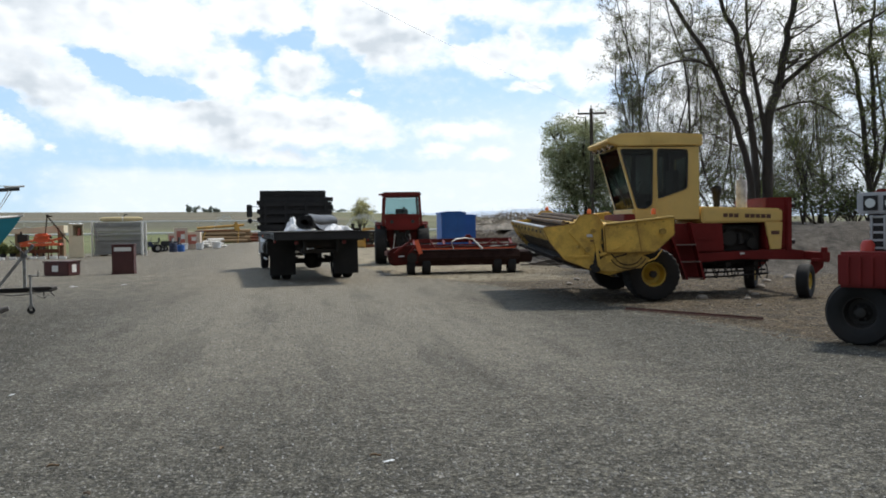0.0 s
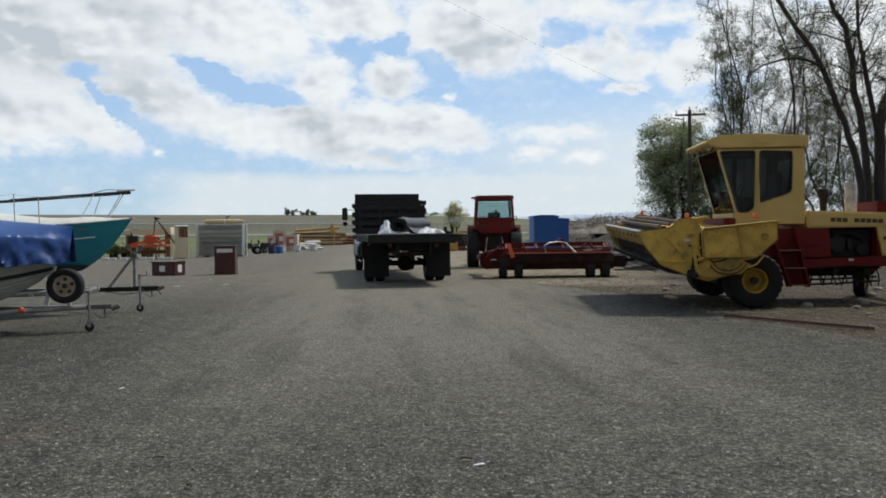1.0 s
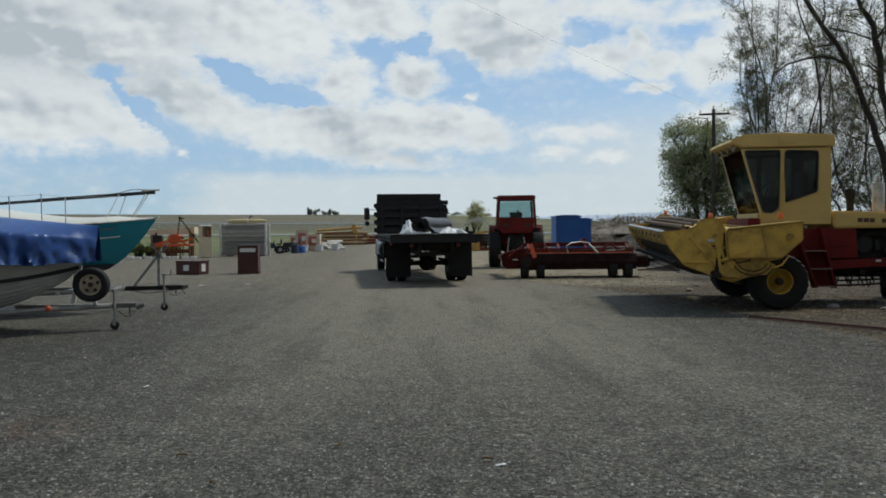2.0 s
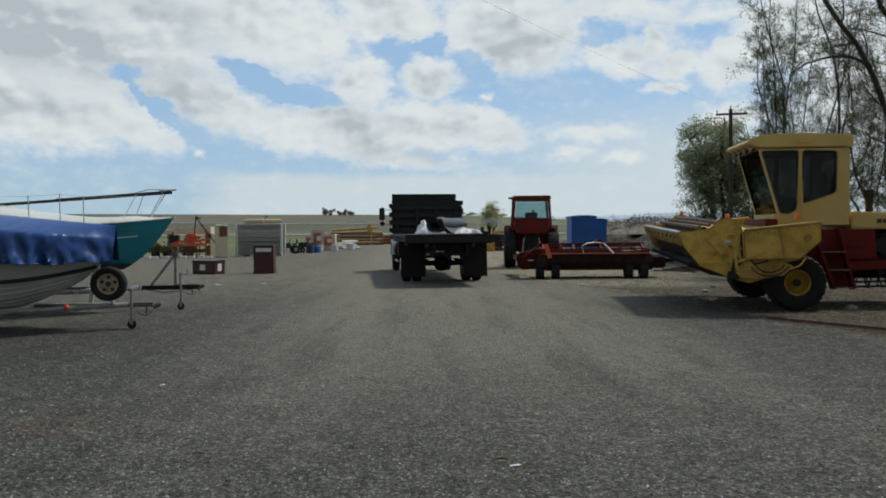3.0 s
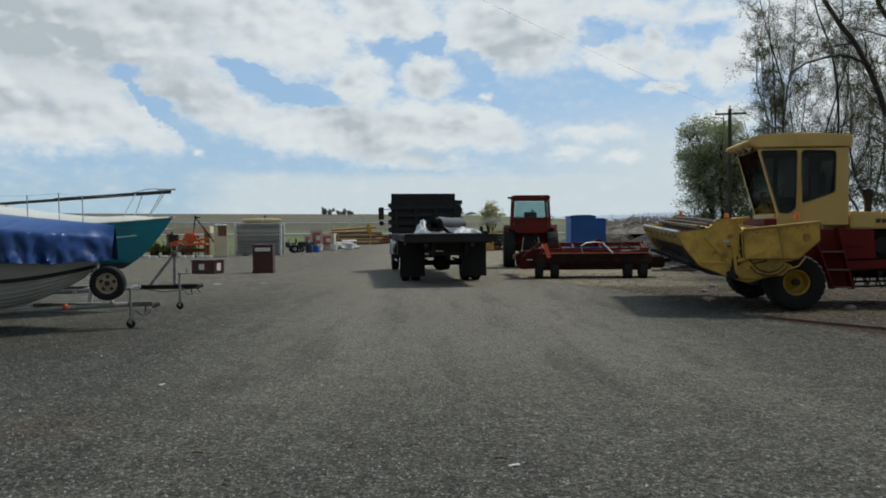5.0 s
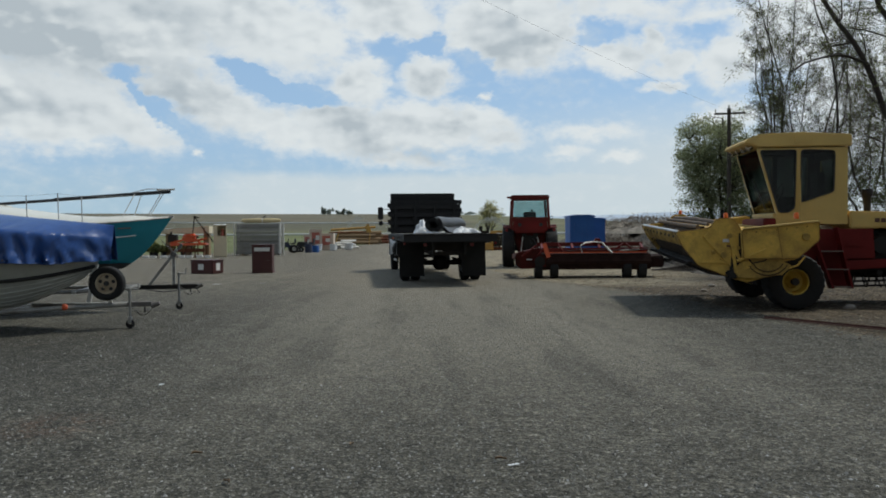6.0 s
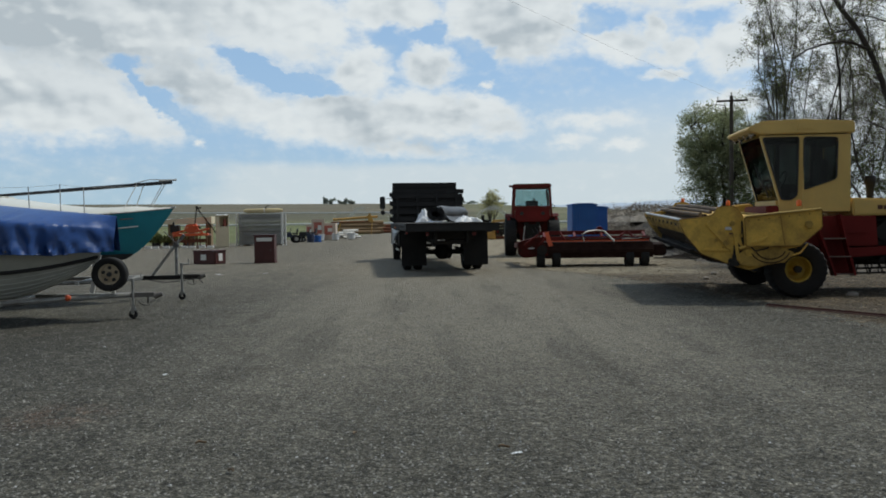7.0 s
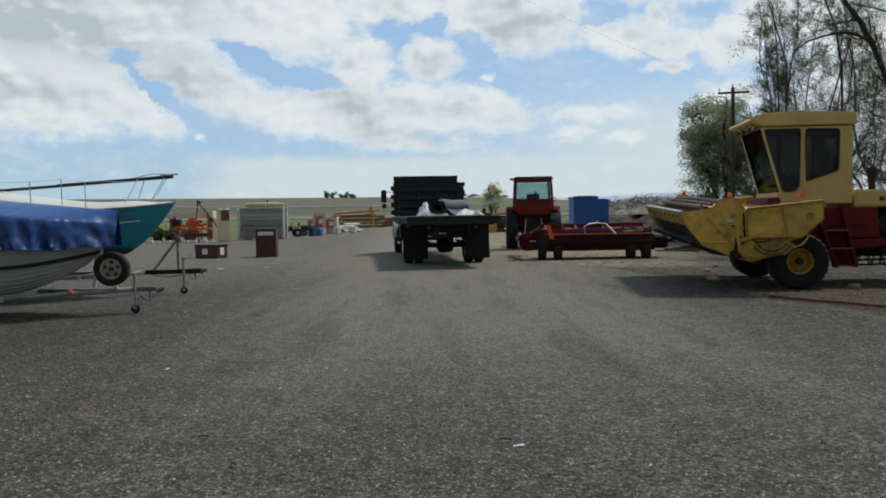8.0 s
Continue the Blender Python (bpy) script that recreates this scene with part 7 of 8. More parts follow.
def build_shrub(x, y, w, h, seed, leaf, label, count=1400, size=0.055):
    t = Tree(seed)
    for k in range(7):
        a = k * math.tau / 7 + t.r.random()
        t.limb(Vector((0.15 * math.cos(a), 0.15 * math.sin(a), 0)), Vector((w * 0.6 * math.cos(a), w * 0.6 * math.sin(a), h)), h * t.r.uniform(0.8, 1.15), 0.03, 1, 3, 0.0, 1.1, 5)
    th = thing("shrub", pose(x, y, gz(x, y) - 0.05), label, "shrub", "shrubs on the bank")
    part("stem", plain_mesh("stem", t.wood, BARK), BARK, th)
    part("foliage", plain_mesh("foliage", t.leaves(count, size, 0.14), leaf, False), leaf, th)
    return th


for i, (x, y, w, h) in enumerate(((16.4, 27.5, 1.4, 1.3), (18.2, 27.2, 1.6, 1.6), (19.6, 27.6, 1.3, 1.2), (21.0, 26.8, 1.6, 1.4), (17.2, 29.5, 1.5, 1.5), (22.8, 28.0, 1.5, 1.5), (14.0, 30.5, 1.6, 1.6), (12.2, 33.0, 1.5, 1.4), (15.6, 41.0, 2.0, 1.8), (13.4, 43.5, 1.8, 1.3), (17.2, 38.0, 2.2, 3.2), (19.0, 40.0, 2.4, 3.6), (21.2, 38.5, 2.4, 3.4), (23.4, 40.5, 2.6, 3.8), (16.2, 44.5, 2.2, 3.4), (20.6, 44.0, 2.6, 4.0), (22.0, 33.5, 2.4, 2.8), (24.5, 34.5, 2.6, 3.2), (19.6, 33.0, 2.2, 2.6), (26.5, 36.0, 2.6, 3.4), (17.8, 31.5, 2.0, 2.2))):
    build_shrub(x, y, w, h, 50 + i, LEAF_DARK if i % 3 else LEAF, "low dark green shrub at the foot of the trees")

# far trees on the fields
def build_far_tree(x, y, h, w, seed, label, leaf):
    r = random.Random(seed)
    th = thing("far_tree", pose(x, y, gz(x, y) - 0.1), label, "tree", "far trees")
    part("trunk", Shape().rod((0, 0, 0), (0.1, 0, h * 0.7), 0.12, 0.05, n=6), leaf, th)
    sh = Shape()
    lobes = [Vector((r.uniform(-0.9, 0.9) * w, r.uniform(-0.6, 0.6) * w, h * r.uniform(0.3, 0.85))) for _ in range(7)]
    for _ in range(620):
        c = r.choice(lobes) + Vector((r.gauss(0, 0.26) * w, r.gauss(0, 0.26) * w, r.gauss(0, 0.13) * h))
        c.z = max(0.05, c.z)
        a = Vector((r.gauss(0, 1), r.gauss(0, 1), r.gauss(0, 1))).normalized()
        b = a.cross(Vector((r.gauss(0, 1), r.gauss(0, 1), r.gauss(0, 1)))).normalized()
        sz = r.uniform(0.16, 0.36)
        sh.add([c - a * sz, c + b * sz * 0.6, c + a * sz, c - b * sz * 0.6], [(0, 1, 2, 3)])
    part("crown", plain_mesh("crown", sh, leaf, False), leaf, th)


for i, (x, y, h, w) in enumerate(((-49.4, 345, 3.0, 0.9), (-47.2, 348, 2.5, 1.1), (-43.2, 346, 1.7, 1.1), (-41.2, 347, 2.5, 1.0), (-39.4, 350, 1.8, 1.2))):
    build_far_tree(x, y, h, w, 70 + i, "distant grey-green rounded tree on the field ridge", LEAF_FAR)
for i, (x, y, h, w) in enumerate(((-8, 390, 2.6, 1.2), (3, 395, 1.5, 1.6), (8, 392, 1.8, 1.8), (13, 390, 1.3, 2.0), (19, 388, 2.1, 1.6), (24, 392, 1.8, 2.2), (28, 392, 1.6, 2.2))):
    build_far_tree(x, y, h, w, 90 + i, "distant low dark tree on the ridge", LEAF_FAR)
build_round_tree("far_tree", 6.9, 120.0, 1.9, 3.9, (2.0, 1.6, 2.3), 80, "round yellow-green tree beyond the yard", LEAF_YELLOW, 90, 0.085, "far trees", 46)
# ---- utility pole and its wire ----
POLE_WOOD = mat("weathered_pole_wood", (0.085, 0.070, 0.058), 0.9, var=0.3, stretch=(3, 3, 0.4))
pole = thing("utility_pole", pose(14.93, 42.9, gz(14.93, 42.9)), "weathered wooden utility pole with one crossarm", "utility pole")
part("post", Shape().rod((0, 0, -0.2), (0, 0, 7.62 - gz(14.93, 42.9)), 0.12, 0.09, n=12), POLE_WOOD, pole)
TOPZ = 7.34 - gz(14.93, 42.9)
part("crossarm", Shape().bar((-0.80, -0.12, TOPZ - 0.02), (0.80, -0.12, TOPZ + 0.03), 0.08, 0.10), POLE_WOOD, pole)
for x in (-0.74, 0.0, 0.74):
    part("insulator", Shape().lathe([(0.02, 0), (0.05, 0.03), (0.03, 0.08), (0.05, 0.11), (0.02, 0.16), (0.001, 0.17)], (x, -0.12 if x else 0, TOPZ + (0.06 if x else 0.3)), "z", 10), GALV, pole)
wire = thing("overhead_wire", pose(0, 0, 0), "thin dark overhead wire running to the utility pole", "cable")
part("strand", Shape().tube([(14.9 - 29.0 * q, 42.8 - 52.0 * q, 7.5 - 1.6 * q - 1.6 * q * (1 - q)) for q in [i / 30 for i in range(31)]], 0.0022, 5), SEAT, wire)
# ---- things standing about the yard ----
BROWN = mat("dark_brown_painted_board", (0.064, 0.014, 0.013), 0.5, var=0.18, dirt=0.2, dirt_color=(0.12, 0.08, 0.07))
LABEL_WHITE = mat("white_label", (0.68, 0.68, 0.66), 0.6, var=0.06, bump=0.0)
CREAM_BOARD = mat("cream_painted_board", (0.66, 0.58, 0.42), 0.6, var=0.08, dirt=0.15, dirt_color=(0.4, 0.33, 0.24))
GREY_SHEET = mat("grey_weathered_sheet", (0.260, 0.267, 0.267), 0.7, var=0.2, dirt=0.3, dirt_color=(0.10, 0.10, 0.10), per_piece=0.25, stretch=(0.6, 1, 3))
STRAW = mat("yellowed_canvas", (0.52, 0.42, 0.24), 0.8, var=0.2)
BLUE_PLASTIC = mat("blue_moulded_plastic", (0.016, 0.105, 0.37), 0.5, var=0.12, dirt=0.2, dirt_color=(0.06, 0.12, 0.22))
WHITE_PLASTIC = mat("white_moulded_plastic", (0.62, 0.64, 0.66), 0.4, var=0.08, dirt=0.2, dirt_color=(0.4, 0.38, 0.35))
NAVY = mat("navy_paint", (0.02, 0.03, 0.07), 0.5, var=0.2)
RUST = mat("rusty_steel", (0.17, 0.060, 0.032), 0.85, 0.2, var=0.35, scale=6, dirt=0.4, dirt_color=(0.08, 0.035, 0.025))
OLD_YELLOW = mat("old_machine_yellow", (0.52, 0.30, 0.07), 0.6, var=0.2, dirt=0.5, dirt_color=(0.18, 0.11, 0.06))
TIMBER = mat("weathered_timber", (0.22, 0.15, 0.085), 0.85, var=0.3, per_piece=0.3, stretch=(0.3, 4, 4))
PRINT_RED = mat("faded_red_print", (0.42, 0.13, 0.10), 0.6, var=0.15, bump=0.0)
CARD = mat("printed_carton", (0.56, 0.46, 0.38), 0.75, var=0.12)


def at(x, y, rz=0, dz=0.0):
    return pose(x, y, gz(x, y) + dz, 0, 0, rz)


def build_chest():
    c = thing("drawer_chest", at(-8.28, 29.0, -20), "low dark brown chest with white labels on the gravel", "chest")
    body = part("body", Shape().box((0, 0, 0.235), (0.92, 0.62, 0.43)), BROWN, c, bevel=0.012)
    part("top", Shape().box((0, 0, 0.465), (0.98, 0.68, 0.035)), BROWN, c, bevel=0.008)
    part("plinth", Shape().box((0, 0, 0.02), (0.88, 0.58, 0.05)), BROWN, c)
    part("front_panel", Shape().box((0, -0.315, 0.235), (0.84, 0.015, 0.36)), BROWN, c, bevel=0.006)
    part("label", Shape().box((-0.03, -0.326, 0.24), (0.22, 0.006, 0.20)), LABEL_WHITE, c, "white paper label")
    part("label", Shape().box((0.464, -0.02, 0.24), (0.006, 0.22, 0.26)), LABEL_WHITE, c, "white paper label")


build_chest()


def build_cabinet():
    c = thing("cabinet", at(-6.36, 29.25, 3), "upright dark brown cabinet with a pale strip on the gravel", "cabinet")
    part("body", Shape().box((0, 0, 0.50), (0.70, 0.55, 0.94)), BROWN, c, bevel=0.012)
    part("top", Shape().box((0, 0, 0.985), (0.76, 0.60, 0.035)), BROWN, c, bevel=0.008)
    part("plinth", Shape().box((0, 0, 0.025), (0.74, 0.58, 0.06)), BROWN, c, bevel=0.006)
    d = part("door", Shape().box((0, -0.285, 0.42), (0.60, 0.02, 0.66)), BROWN, c, bevel=0.008)
    part("knob", Shape().rod((0.22, -0.295, 0.45), (0.22, -0.325, 0.45), 0.018), CHROME, d)
    part("label", Shape().box((0, -0.280, 0.835), (0.54, 0.012, 0.13)), LABEL_WHITE, c, "pale label strip")


build_cabinet()


def build_cupboard():
    c = thing("cupboard", at(-13.2, 49.0, 14), "tall cream cupboard with a dark open compartment", "cupboard")
    for x in (-0.35, 0.35):
        part("side", Shape().box((x, 0, 0.92), (0.05, 0.62, 1.84)), CREAM_BOARD, c, bevel=0.006)
    part("back", Shape().box((0, 0.29, 0.92), (0.66, 0.03, 1.84)), CREAM_BOARD, c)
    part("top", Shape().box((0, 0, 1.86), (0.78, 0.68, 0.05)), CREAM_BOARD, c, bevel=0.008)
    part("door", Shape().box((0, -0.30, 0.62), (0.66, 0.03, 1.18)), CREAM_BOARD, c, bevel=0.006)
    part("shelf", Shape().box((0, 0, 1.22), (0.66, 0.58, 0.03)), CREAM_BOARD, c)
    part("half_door", Shape().box((-0.24, -0.30, 1.53), (0.18, 0.03, 0.60)), CREAM_BOARD, c, bevel=0.006)
    bag = thing("feed_bag", at(-13.2, 49.0, 14, 1.235), "dark red bag standing inside the cupboard", "bag")
    part("sack", Shape().sheet(lambda u, v: (0.15 + 0.12 * math.cos(u * math.tau) * (1 - 0.3 * v), 0.0 + 0.14 * math.sin(u * math.tau) * (1 - 0.3 * v), 0.42 * v), 14, 6), PRINT_RED, bag)
    cv = thing("plastic_cover", at(-13.2, 49.0, 14, 1.885), "crumpled white plastic cover lying on the cupboard", "cover")
    part("sheet", Shape().sheet(lambda u, v: ((u - 0.5) * 0.72, (v - 0.5) * 0.6, 0.01 + 0.10 * abs(noise.noise(Vector((u * 4, v * 4, 5))))), 12, 12), WHITE_PLASTIC, cv, thick=0.004)


build_cupboard()


def build_stack():
    s = thing("sheet_stack", at(-11.45, 51.6, 1), "tall stack of weathered grey sheets between pale posts", "stack")
    rnd = random.Random(4)
    for k in range(20):
        part("sheet", Shape().box((rnd.uniform(-0.03, 0.03), rnd.uniform(-0.04, 0.04), 0.12 + 0.094 * k), (2.62, 1.3, 0.075 + 0.01 * (k % 2))), GREY_SHEET, s, bevel=0.006)
    for x in (-1.42, 1.40):
        part("post", Shape().box((x, -0.55, 1.0), (0.075, 0.10, 2.05)), LABEL_WHITE, s, "pale grey corner post")
        part("post", Shape().box((x, 0.55, 1.0), (0.10, 0.12, 2.05)), LABEL_WHITE, s, "pale grey corner post")
    for x in (-0.9, 0.9):
        part("skid", Shape().box((x, 0, 0.035), (0.12, 1.3, 0.09)), TIMBER, s)
    r = thing("canvas_roll", at(-11.3, 51.5, 1, 2.02), "long yellowed canvas roll lying on the grey stack", "roll")
    part("cloth", Shape().lathe([(0.001, -1.22), (0.08, -1.20), (0.13, -1.0), (0.145, 0), (0.13, 1.0), (0.08, 1.20), (0.001, 1.22)], (0, 0, 0.145), "x", 16), STRAW, r)
    part("strap", Shape().lathe([(0.150, -0.03), (0.150, 0.03)], (0.1, 0, 0.145), "x", 16), LABEL_WHITE, r)
    part("fitting", Shape().bar((0.12, 0, 0.28), (0.22, 0, 0.44), 0.04, 0.06).bar((0.22, 0, 0.44), (0.36, 0, 0.43), 0.03, 0.05), SEAT, r, "small dark fitting")


build_stack()


def build_orange_machine():
    m = thing("orange_implement", at(-14.9, 48.4, 6), "orange farm implement on legs with a dark engine", "farm implement")
    part("frame", Shape().box((0, 0, 0.80), (1.7, 0.9, 0.10)).bar((-0.8, -0.4, 0.85), (0.6, -0.4, 1.28), 0.10, 0.10).bar((0.75, -0.4, 0.85), (0.2, -0.4, 1.30), 0.10, 0.10), ORANGE, m, bevel=0.01)
    part("hopper", Shape().prism([(-0.15, 0.9), (-0.30, 1.18), (0.50, 1.24), (0.35, 0.9)], -0.45, 0.2), ORANGE, m, "orange sheet hopper", bevel=0.02)
    part("deck", Shape().prism([(-0.9, 0.68), (-0.95, 0.80), (1.05, 0.84), (1.10, 0.72)], -0.55, 0.5), ORANGE, m, bevel=0.02)
    part("engine", Shape().box((-0.85, -0.1, 1.12), (0.5, 0.5, 0.46)).rod((-0.95, -0.1, 1.3), (-0.95, -0.1, 1.52), 0.06), DARK_VOID, m, "dark engine block", bevel=0.04)
    for x in (-0.85, -0.2, 0.45, 0.95):
        part("leg", Shape().bar((x, -0.42, 0.75), (x, -0.42, 0.0), 0.06, 0.06, up=(0, 1, 0)), RUST, m)
        part("leg", Shape().bar((x, 0.42, 0.75), (x, 0.42, 0.0), 0.06, 0.06, up=(0, 1, 0)), RUST, m)
    part("guard", Shape().prism([(-0.25, 1.2), (-0.2, 1.36), (0.35, 1.40), (0.45, 1.24)], -0.35, 0.1), ORANGE, m, "orange upper guard", bevel=0.02)
    part("side_arm", Shape().bar((0.4, -0.5, 0.95), (1.15, -0.5, 1.12), 0.09, 0.12), ORANGE, m, bevel=0.01)
    part("side_arm", Shape().bar((-0.3, -0.5, 1.0), (-0.95, -0.5, 0.86), 0.09, 0.10), ORANGE, m, bevel=0.01)
    part("spring", Shape().lathe([(0.05, 0.0), (0.07, 0.02), (0.05, 0.04), (0.07, 0.06), (0.05, 0.08), (0.07, 0.10), (0.05, 0.12)], (0.62, -0.52, 1.12), "z", 12), DARK_STEEL, m)
    part("tine_bar", Shape().bar((-0.9, -0.3, 0.42), (1.0, -0.3, 0.42), 0.10, 0.20), RUST, m, "rusty red lower bar")
    part("mast", Shape().bar((0.95, -0.2, 0.8), (0.95, -0.2, 1.7), 0.06, 0.06, up=(0, 1, 0)), RUST, m)
    h = thing("roof_panel", at(-15.4, 50.2, 4), "long tan panel lying on timber blocks", "panel")
    part("panel", Shape().prism([(-1.5, 1.40), (-1.5, 1.66), (1.3, 1.84), (1.3, 1.40)], -0.5, 0.6), CREAM_BOARD, h, bevel=0.01)
    part("cloth", Shape().sheet(lambda u, v: (-1.5 + 1.0 * u, -0.52 + 0.5 * v, 1.67 + 0.07 * u + 0.05 * abs(noise.noise(Vector((u * 5, v * 4, 3))))), 12, 6), WHITE_PLASTIC, h, "crumpled white cloth", thick=0.004)
    for x in (-1.2, 0, 1.1):
        part("block", Shape().box((x, 0, 0.71), (0.25, 0.6, 1.42)), TIMBER, h)
    c = thing("hoist_boom", at(-14.93, 49.75, 0), "dark steel hoist boom standing behind the implement", "hoist")
    part("boom", Shape().bar((0.0, 0, 2.37), (-0.28, 0, 0.0), 0.055, 0.055), DARK_STEEL, c)
    part("jib", Shape().bar((0.02, 0, 2.37), (1.25, 0, 0.7), 0.05, 0.06), DARK_STEEL, c)
    part("leg", Shape().bar((1.25, 0, 0.7), (1.25, 0, 0.0), 0.07, 0.07, up=(0, 1, 0)), DARK_STEEL, c)
    part("pulley", Shape().rod((0.02, -0.04, 2.39), (0.02, 0.04, 2.39), 0.08, n=16).box((0.16, 0, 2.36), (0.24, 0.07, 0.07)), DARK_STEEL, c)


build_orange_machine()

# pots of plants along the yard's edge, behind a row of white kerb blocks
for i in range(9):
    x, y = -17.6 + 0.52 * i, 47.2 + 0.25 * (i % 2)
    bl = thing("kerb_block", at(x, y, 3), "small white painted kerb block in the grass edge", "kerb block", "kerb blocks")
    part("block", Shape().box((0, 0, 0.07), (0.36, 0.20, 0.15)), LABEL_WHITE, bl, bevel=0.015)


def build_pot_plant(x, y, h, seed, leaf):
    r = random.Random(seed)
    t = thing("potted_plant", at(x, y), "bushy green plant in a black nursery pot", "plant", "potted plants")
    part("pot", Shape().lathe([(0.001, 0.01), (0.14, 0.01), (0.18, 0.30), (0.16, 0.30), (0.13, 0.05)], (0, 0, 0), "z", 14), SEAT, t)
    sh = Shape()
    for _ in range(260):
        a, q = r.random() * math.tau, r.random() ** 0.5
        c = Vector((0.34 * q * math.cos(a), 0.34 * q * math.sin(a), 0.3 + h * r.random() * (1.1 - 0.6 * q)))
        d = Vector((r.gauss(0, 1), r.gauss(0, 1), r.gauss(0.5, 0.8))).normalized()
        e = d.cross(Vector((r.gauss(0, 1), r.gauss(0, 1), r.gauss(0, 1)))).normalized()
        sh.add([c - d * 0.10, c + e * 0.05, c + d * 0.10, c - e * 0.05], [(0, 1, 2, 3)])
    part("foliage", plain_mesh("foliage", sh, leaf, False), leaf, t)


for i in range(10):
    build_pot_plant(-18.6 + 0.40 * i + 0.2 * math.sin(i * 2.1) + (4.6 if i > 7 else 0), 50.6 + 0.9 * math.sin(i * 1.3) + (2.6 if i > 7 else 0), 0.5 + 0.25 * ((i * 7) % 4) / 3, 300 + i, (LEAF, LEAF_PALE, LEAF_PALE)[i % 3])


def build_barrow(x, y, rz, paint, label):
    t = thing("garden_tractor", at(x, y, rz), label, "garden tractor", "small machines")
    part("body", Shape().box((0.3, 0, 0.55), (0.8, 0.45, 0.35)).box((-0.3, 0, 0.42), (0.6, 0.4, 0.2)), paint, t, bevel=0.05)
    part("seat", Shape().box((-0.35, 0, 0.64), (0.36, 0.38, 0.10)).box((-0.52, 0, 0.82), (0.08, 0.36, 0.32)), SEAT, t, bevel=0.03)
    part("steering_wheel", Shape().rod((0.05, 0, 0.6), (-0.05, 0, 0.92), 0.02).tube([(-0.06, 0.16 * math.cos(a), 0.93 + 0.05 * math.sin(a)) for a in [i * math.tau / 12 for i in range(13)]], 0.014, 6), SEAT, t)
    for s in (-1, 1):
        wheel(t, pose(-0.38, s * 0.34, 0.28, 0, 0, 180 if s > 0 else 0), 0.28, 0.22, 0.13, WHITE_RIM, lugs=12, hub=0.04)
        wheel(t, pose(0.55, s * 0.32, 0.19, 0, 0, 180 if s > 0 else 0), 0.19, 0.14, 0.10, WHITE_RIM, hub=0.03)


build_barrow(-10.6, 56.5, 200, NAVY, "small navy garden tractor with black tyres")
build_barrow(-9.6, 58.5, 170, SEAT, "small black garden tractor beside crates")


def build_barrel(x, y, r, h, paint, label):
    b = thing("barrel", at(x, y), label, "barrel", "barrels")
    part("drum", Shape().lathe([(0.001, 0.0), (r, 0.0), (r * 1.03, 0.02), (r, 0.05), (r, h * 0.33), (r * 1.03, h * 0.35), (r, h * 0.37), (r, h * 0.66), (r * 1.03, h * 0.68), (r, h * 0.70), (r, h - 0.03), (r * 1.03, h - 0.01), (r * 0.95, h), (0.001, h - 0.02)], (0, 0, 0), "z", 24), paint, b)


build_barrel(-9.25, 57.0, 0.26, 0.6, NAVY, "dark blue steel drum on the gravel")
build_barrel(-8.85, 57.6, 0.24, 0.45, BLUE_PLASTIC, "short blue plastic drum on the gravel")


def build_carton(x, y, rz, w, d, h, label):
    c = thing("carton", at(x, y, rz), label, "box", "printed cartons")
    part("box", Shape().box((0, 0, h / 2), (w, d, h)), CARD, c, bevel=0.01)
    part("print", Shape().box((-w * 0.02, -d / 2 - 0.003, h * 0.58), (w * 0.62, 0.006, h * 0.55)), PRINT_RED, c, "faded red printed panel")
    part("print", Shape().box((w * 0.12, -d / 2 - 0.006, h * 0.60), (w * 0.30, 0.006, h * 0.22)), LABEL_WHITE, c, "white printed patch")
    part("lid_tape", Shape().box((0, 0, h + 0.002), (w, 0.08, 0.006)), LABEL_WHITE, c)


build_carton(-9.75, 63.5, 12, 0.95, 0.7, 1.62, "tall printed carton with a faded red picture")
build_carton(-8.95, 64.0, -4, 1.15, 0.7, 1.30, "wide printed carton with a faded red picture")
build_carton(-10.6, 65.0, 5, 0.6, 0.6, 1.2, "plain tan carton beside the others")


def build_tub(x, y, rz, ln):
    t = thing("bathtub", at(x, y, rz), "white plastic tub lying on the gravel", "tub", "white tubs")
    sh = Shape()
    prof = [(0.30, 0.02), (0.38, 0.06), (0.42, 0.45), (0.46, 0.47), (0.46, 0.50), (0.38, 0.49), (0.33, 0.12), (0.02, 0.10)]
    n = 28
    vs = []
    for i in range(n):
        a = i * math.tau / n
        for r, z in prof:
            vs.append((r * (ln / 0.92) * math.cos(a), r * math.sin(a), z))
    k = len(prof)
    sh.add(vs, [(i * k + j, i * k + j + 1, ((i + 1) % n) * k + j + 1, ((i + 1) % n) * k + j) for i in range(n) for j in range(k - 1)])
    part("shell", sh, WHITE_PLASTIC, t)


build_tub(-9.3, 61.0, 15, 0.9)
build_tub(-7.3, 64.5, -20, 0.7)
build_tub(-8.2, 62.0, 5, 0.6)


def build_pipe_pile(x, y, rz, count, ln, rad, paint, name, label, seed):
    r = random.Random(seed)
    p = thing(name, at(x, y, rz), label, "pile")
    row, k, z = int(count ** 0.5) + 2, 0, 0
    while k < count and row > 0:
        for i in range(row):
            if k >= count:
                break
            c = Vector((0, (i - row / 2) * rad * 2.1, rad + z * rad * 1.8))
            l = ln * r.uniform(0.8, 1.05)
            o = r.uniform(-0.3, 0.3)
            part("pipe", Shape().rod(c + Vector((o - l / 2, 0, 0)), c + Vector((o + l / 2, r.uniform(-0.1, 0.1), 0)), rad, n=8), paint, p)
            k += 1
        row, z = row - 1, z + 1


